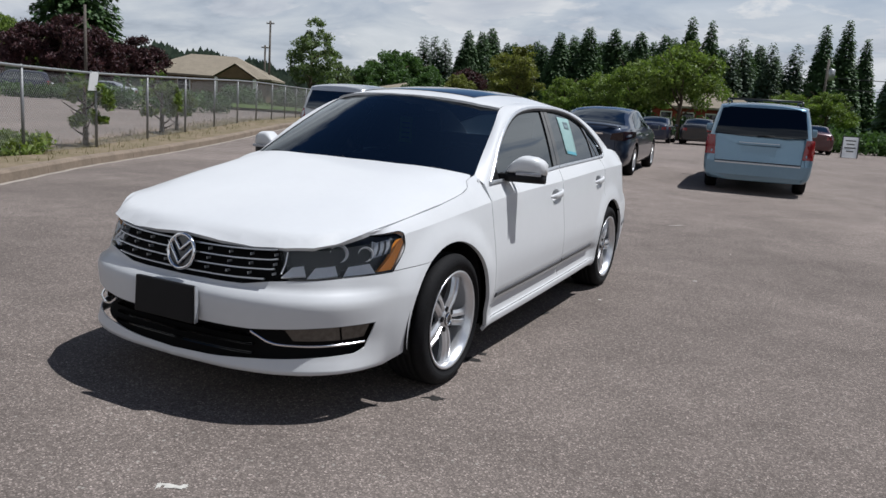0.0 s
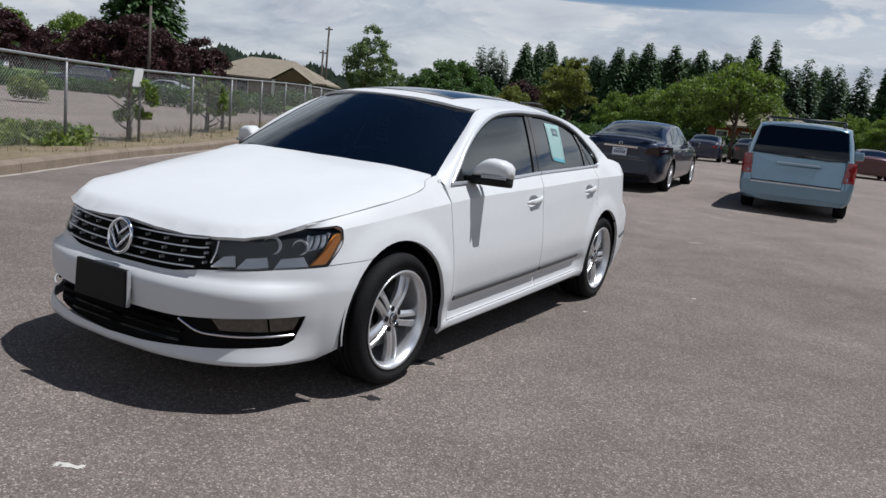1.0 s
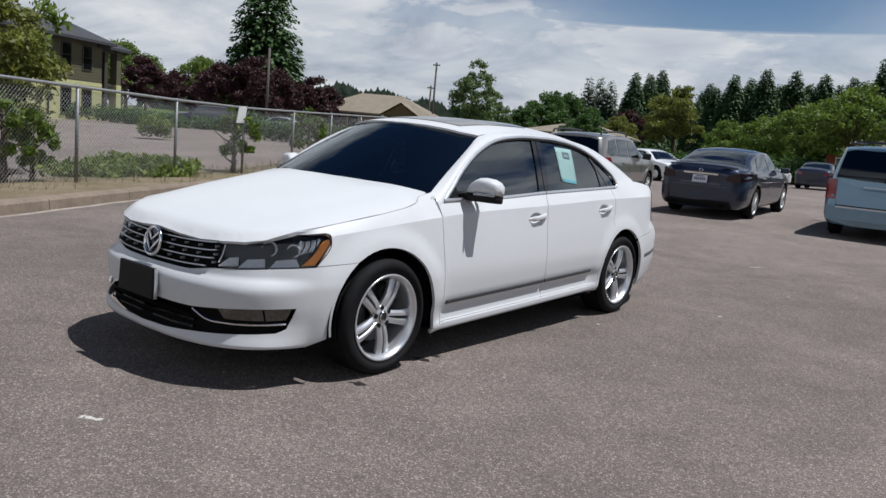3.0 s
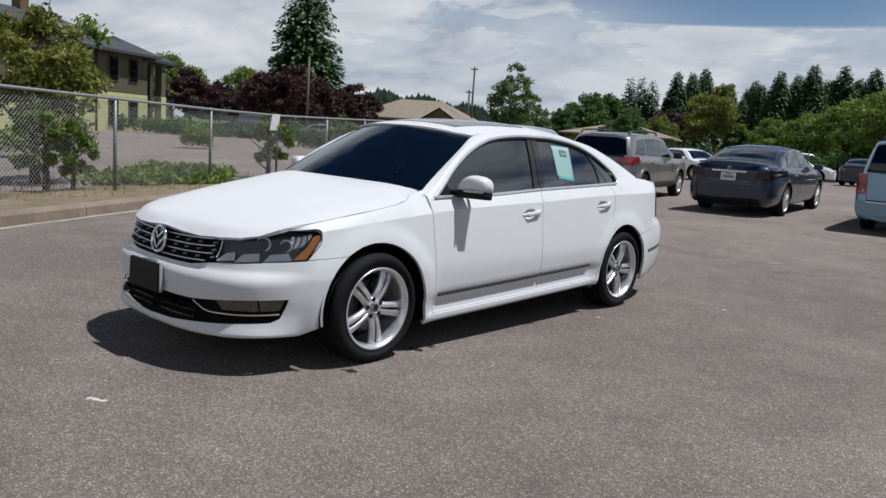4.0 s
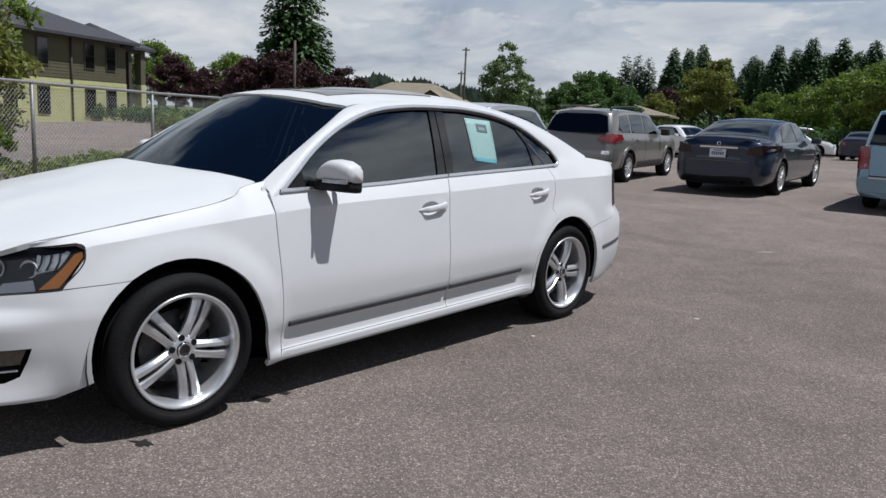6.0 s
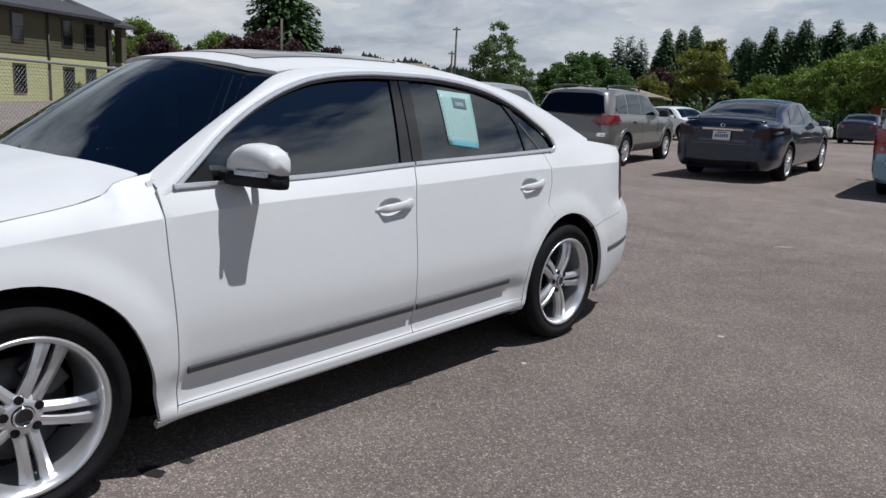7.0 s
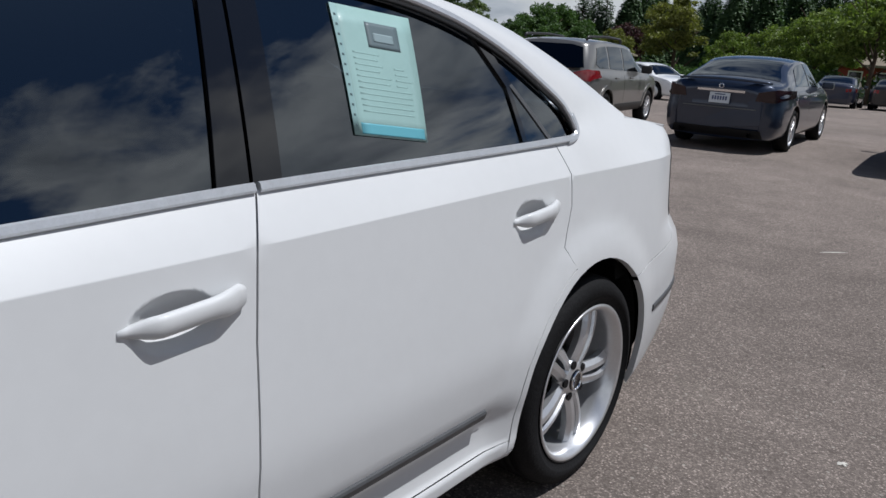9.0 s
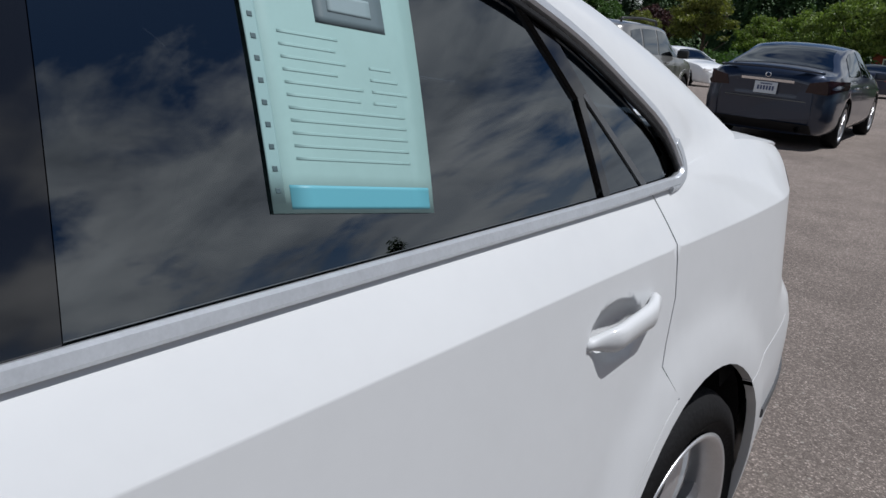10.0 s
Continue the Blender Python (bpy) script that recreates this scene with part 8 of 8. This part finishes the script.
def build_tan_building():
    b = thing("tan_roofed_hall", "low hall with a broad tan shingle roof and brown gable", "building")
    part("wall", box_bm((13, 8, 2.6), (0, 0, 1.3)), b, "brown walls", CEDAR)
    part("roof", gable(13, 8, 2.6, 4.9, 0.7, TAN_ROOF), b, "tan shingle roof")
    v = [(-2.4, -5.6, 2.5), (2.4, -5.6, 2.5), (0, -5.6, 4.0), (-2.4, 0, 2.5), (2.4, 0, 2.5), (0, -0.5, 4.0)]
    part("porch_roof", mesh_from("porch_roof", v, [(0, 3, 5, 2), (1, 2, 5, 4)], TAN_ROOF), b, "tan gable over the porch").location = (3.5, 0, 0)
    part("porch_gable", mesh_from("porch_gable", [(-2.1, -5.3, 2.5), (2.1, -5.3, 2.5), (0, -5.3, 3.85)], [(0, 1, 2)], CEDAR), b, "brown gable end").location = (3.5, 0, 0)
    for x in (1.5, 5.5):
        part("porch_post", box_bm((0.3, 0.3, 2.5), (x, -5.3, 1.25), 0.02), b, "", TRIM_WHITE)
    for x in (-4.5, -2.2):
        pane(b, (x, -4.04, 1.5), (1.2, 1.2), TRIM_WHITE)
    x, y = sight(43.8, 92)
    b.matrix_world = pose(x, y, 0.3, 0, 0, 44.0 - 14)


def build_red_building():
    b = thing("red_building", "low red building with a tan roof and white window frames", "building")
    part("wall", box_bm((9, 6, 2.6), (0, 0, 1.3)), b, "red board walls", RED_WALL)
    part("roof", gable(9, 6, 2.6, 4.4, 0.7, TAN_ROOF), b, "tan roof")
    for x in (-3.2, -1.2, 0.8, 2.8):
        pane(b, (x, -3.04, 1.5), (0.9, 1.0), TRIM_WHITE)
    x, y = sight(9.0, 78)
    b.matrix_world = pose(x, y, 0.3, 0, 0, 5)
    c = thing("brown_roofed_house", "low house with a brown shingle roof behind the trees", "house")
    part("wall", box_bm((11, 8, 2.3), (0, 0, 1.15)), c, "brown walls", CEDAR)
    part("roof", gable(11, 8, 2.3, 3.5, 0.6, TAN_ROOF), c, "brown shingle roof")
    for x in (-3.2, 0.8):
        pane(c, (x, -4.04, 1.3), (0.9, 1.0), TRIM_WHITE)
    x, y = sight(29.0, 88)
    c.matrix_world = pose(x, y, 0.3, 0, 0, 20)


def build_poles():
    def pole(at, height, arms, label, turn):
        p = thing("utility_pole", label, "pole", pose(at[0], at[1], float(ground_z(*at)), 0, 0, turn))
        part("shaft", tubes_mesh("shaft", [([(0, 0, 0), (0, 0, height)], 0.15, 10, False, 0.7)], POLE_WOOD), p)
        for z in arms:
            part("cross_arm", box_bm((0.9, 0.1, 0.12), (0, 0, z), 0.01), p, "", POLE_WOOD)
            for x in (-0.4, -0.15, 0.15, 0.4):
                part("insulator", mesh_from("insulator", *lathe([(0.0, 0.04), (0.08, 0.05), (0.14, 0.03), (0.15, 0.001)], 8, "Z"), TRIM_WHITE, True), p).location = (x, 0, z + 0.06)

    pole(sight(40.05, 92), 9.4, (9.1,), "weathered wooden utility pole with a cross arm", 20)
    pole(sight(40.35, 97), 7.0, (6.7,), "shorter weathered wooden utility pole", 20)
    pole(sight(52.0, 74), 7.6, (), "slim wooden utility pole among plum trees", 0)
    t = thing("transformer_pole", "utility pole with a grey transformer can", "pole", pose(*sight(1.7, 76), 0.3))
    part("shaft", tubes_mesh("shaft", [([(0, 0, 0), (0, 0, 7.4)], 0.14, 10, False, 0.7)], POLE_WOOD), t)
    part("transformer", mesh_from("transformer", *lathe([(0, 0.001), (0, 0.28), (0.9, 0.28), (0.98, 0.1), (0.98, 0.001)], 16, "Z"), GALVANISED, True), t, "grey transformer can").location = (0.35, 0, 5.6)
    for z, k in ((6.1, 0), (5.2, 1)):
        a, b = sight(1.7, 76), sight(-26, 84)
        pts = [(a[0] + (b[0] - a[0]) * f, a[1] + (b[1] - a[1]) * f, z - 0.8 * 4 * f * (1 - f) * 0.4) for f in np.linspace(0, 1, 12)]
        ob = new("power_line", tubes_mesh("power_line", [(pts, 0.035, 5)], ROOF_BLACK))
        tagged(ob, "thin black overhead power line", "cable")


def build_a_board():
    s = thing("a_board", "white A-frame board sign with dark unreadable bars", "sign")
    for sgn in (1, -1):
        leaf = box_bm((0.66, 0.025, 0.98), (0, 0.17 * sgn, 0.49), 0.01, Matrix.Rotation(radians(18 * sgn), 4, "X"))
        part("board", leaf, s, "white board", SIGN_WHITE)
    part("edge", box_bm((0.70, 0.05, 0.05), (0, 0, 0.965), 0.01), s, "black edge", ROOF_BLACK)
    for x in (-0.33, 0.33):
        part("edge", box_bm((0.04, 0.04, 0.98), (x, -0.19, 0.49), 0.005, Matrix.Rotation(radians(-18), 4, "X")), s, "black edge", ROOF_BLACK)
    for k, w in enumerate((0.42, 0.34, 0.46, 0.3)):
        part("bar", box_bm((w, 0.006, 0.05), (0, -0.115 - 0.06 * k, 0.80 - 0.16 * k), 0.0, Matrix.Rotation(radians(-18), 4, "X")), s, "dark bar", ROOF_BLACK)
    s.matrix_world = pose(2.95, 35.5, float(ground_z(2.95, 35.5)), 0, 0, 4)


def build_distance():
    # far wooded ridge
    rng = np.random.default_rng(3)
    quads = []
    for i in range(9000):
        b = rng.uniform(30, 60) if i % 3 else rng.uniform(-45, 80)
        d = 420 + 60 * rng.random()
        top = 12 + 8 * math.exp(-((b - 47) / 7) ** 2) + 1.5 * math.sin(b * 1.9) if i % 3 else 10
        x, y = sight(b, d)
        z = top * math.sqrt(rng.random())
        c = np.array([x, y, z])
        s = 1.3 + 1.5 * rng.random()
        side = np.array([math.cos(radians(b)), math.sin(radians(b)), 0]) * s * 0.75
        quads += [c - side, c + np.array([0, 0, -s * 1.2]), c + side, c + np.array([0, 0, s * 1.5])]
    ob = new("wooded_ridge", blades_mesh("wooded_ridge", np.array(quads), HILL))
    tagged(ob, "distant wooded ridge", "woods", kind="stuff")
    # lawns at the edge of the lot
    rows = []
    for d in (58, 75, 120, 260):
        rows.append([(*sight(b, d), 0.29 + 0.004 * (d - 58)) for b in range(45, -36, -3)])
    tagged(sheet("lawn", rows, LAWN, flip=True), "green lawn beneath trees beyond the lot", "lawn", kind="structure")
    rows = []
    for d in (56, 75, 120, 300):
        rows.append([(*sight(b, d), -0.10 + 0.004 * (d - 56)) for b in range(78, 44, -3)])
    tagged(sheet("lawn", rows, LAWN, flip=True), "green lawn beneath trees beyond the fence", "lawn", kind="structure")


build_green_house()
build_tan_building()
build_red_building()
build_poles()
build_a_board()
build_distance()


def build_ground_marks():
    """Pale dried splash, scattered stones and dry leaf bits lying on the asphalt."""
    pale = surface("dried_pale_splash", (0.52, 0.50, 0.46), 0.9, 0, 0, 0.2, 0.2, 30)
    rng = np.random.default_rng(17)
    dark = surface("oil_stain", (0.022, 0.02, 0.019), 0.6, 0, 0, 0.3, 0.3, 20)

    def patch(name, label, x, y, a, b, turn, material, rough=0.28):
        verts, n = [], 18
        c, d = math.cos(turn), math.sin(turn)
        for r in (1.0, 0.55):
            for i in range(n):
                t = 2 * math.pi * i / n
                w = r * (1 + rough * rng.normal() * (r == 1.0))
                u, v = a * w * math.cos(t), b * w * math.sin(t)
                verts.append((x + c * u - d * v, y + d * u + c * v, 0.0022 if r == 1.0 else 0.0042))
        faces = [(i, (i + 1) % n, n + (i + 1) % n, n + i) for i in range(n)] + [tuple(range(n, 2 * n))]
        tagged(new(name, mesh_from(name, verts, faces, material)), label, "stain")

    for x, y, a, b, turn in ((0.56, -2.89, 0.05, 0.014, 0.3), (0.60, -2.87, 0.022, 0.012, 1.2), (0.53, -2.91, 0.018, 0.010, 2.0), (1.01, 0.883, 0.016, 0.012, 0.0), (1.497, 2.18, 0.018, 0.014, 0.4), (0.67, 5.80, 0.11, 0.012, 0.9)):
        patch("dried_splash", "small pale dried splash on asphalt", x, y, a, b, turn, pale)
    for x, y, a, b, turn in ((0.823, -0.999, 0.060, 0.035, 0.2), (0.836, -0.876, 0.030, 0.02, 0.8), (0.812, 0.215, 0.05, 0.016, 1.4), (0.93, -1.62, 0.05, 0.03, 0.5)):
        patch("oil_stain", "small dark oil stain on asphalt", x, y, a, b, turn, dark)
    grit = leaf_material("pale_grit", (0.34, 0.31, 0.27), (0.16, 0.14, 0.12), 0.0)
    pebbles = []
    for _ in range(900):
        c = np.array([rng.uniform(-5, 5), rng.uniform(-4.5, 7.5), 0.0])
        r = 0.003 + 0.006 * rng.random() ** 3
        for q in ((1, 0), (0, 1), (-1, 0), (0, -1)):
            p = np.array([q[0], q[1], 0.0])
            w = np.array([-q[1], q[0], 0.0])
            pebbles += [c + p * r, c + (p + w) * r * 0.75 + np.array([0, 0, 0.0]), c + w * r * 0.55 + np.array([0, 0, r * 0.9]), c + p * r * 0.5 + np.array([0, 0, r * 0.9])]
    ob = new("grit", blades_mesh("grit", np.array(pebbles), grit))
    tagged(ob, "loose pale grit scattered over asphalt", "grit", kind="stuff")


build_ground_marks()
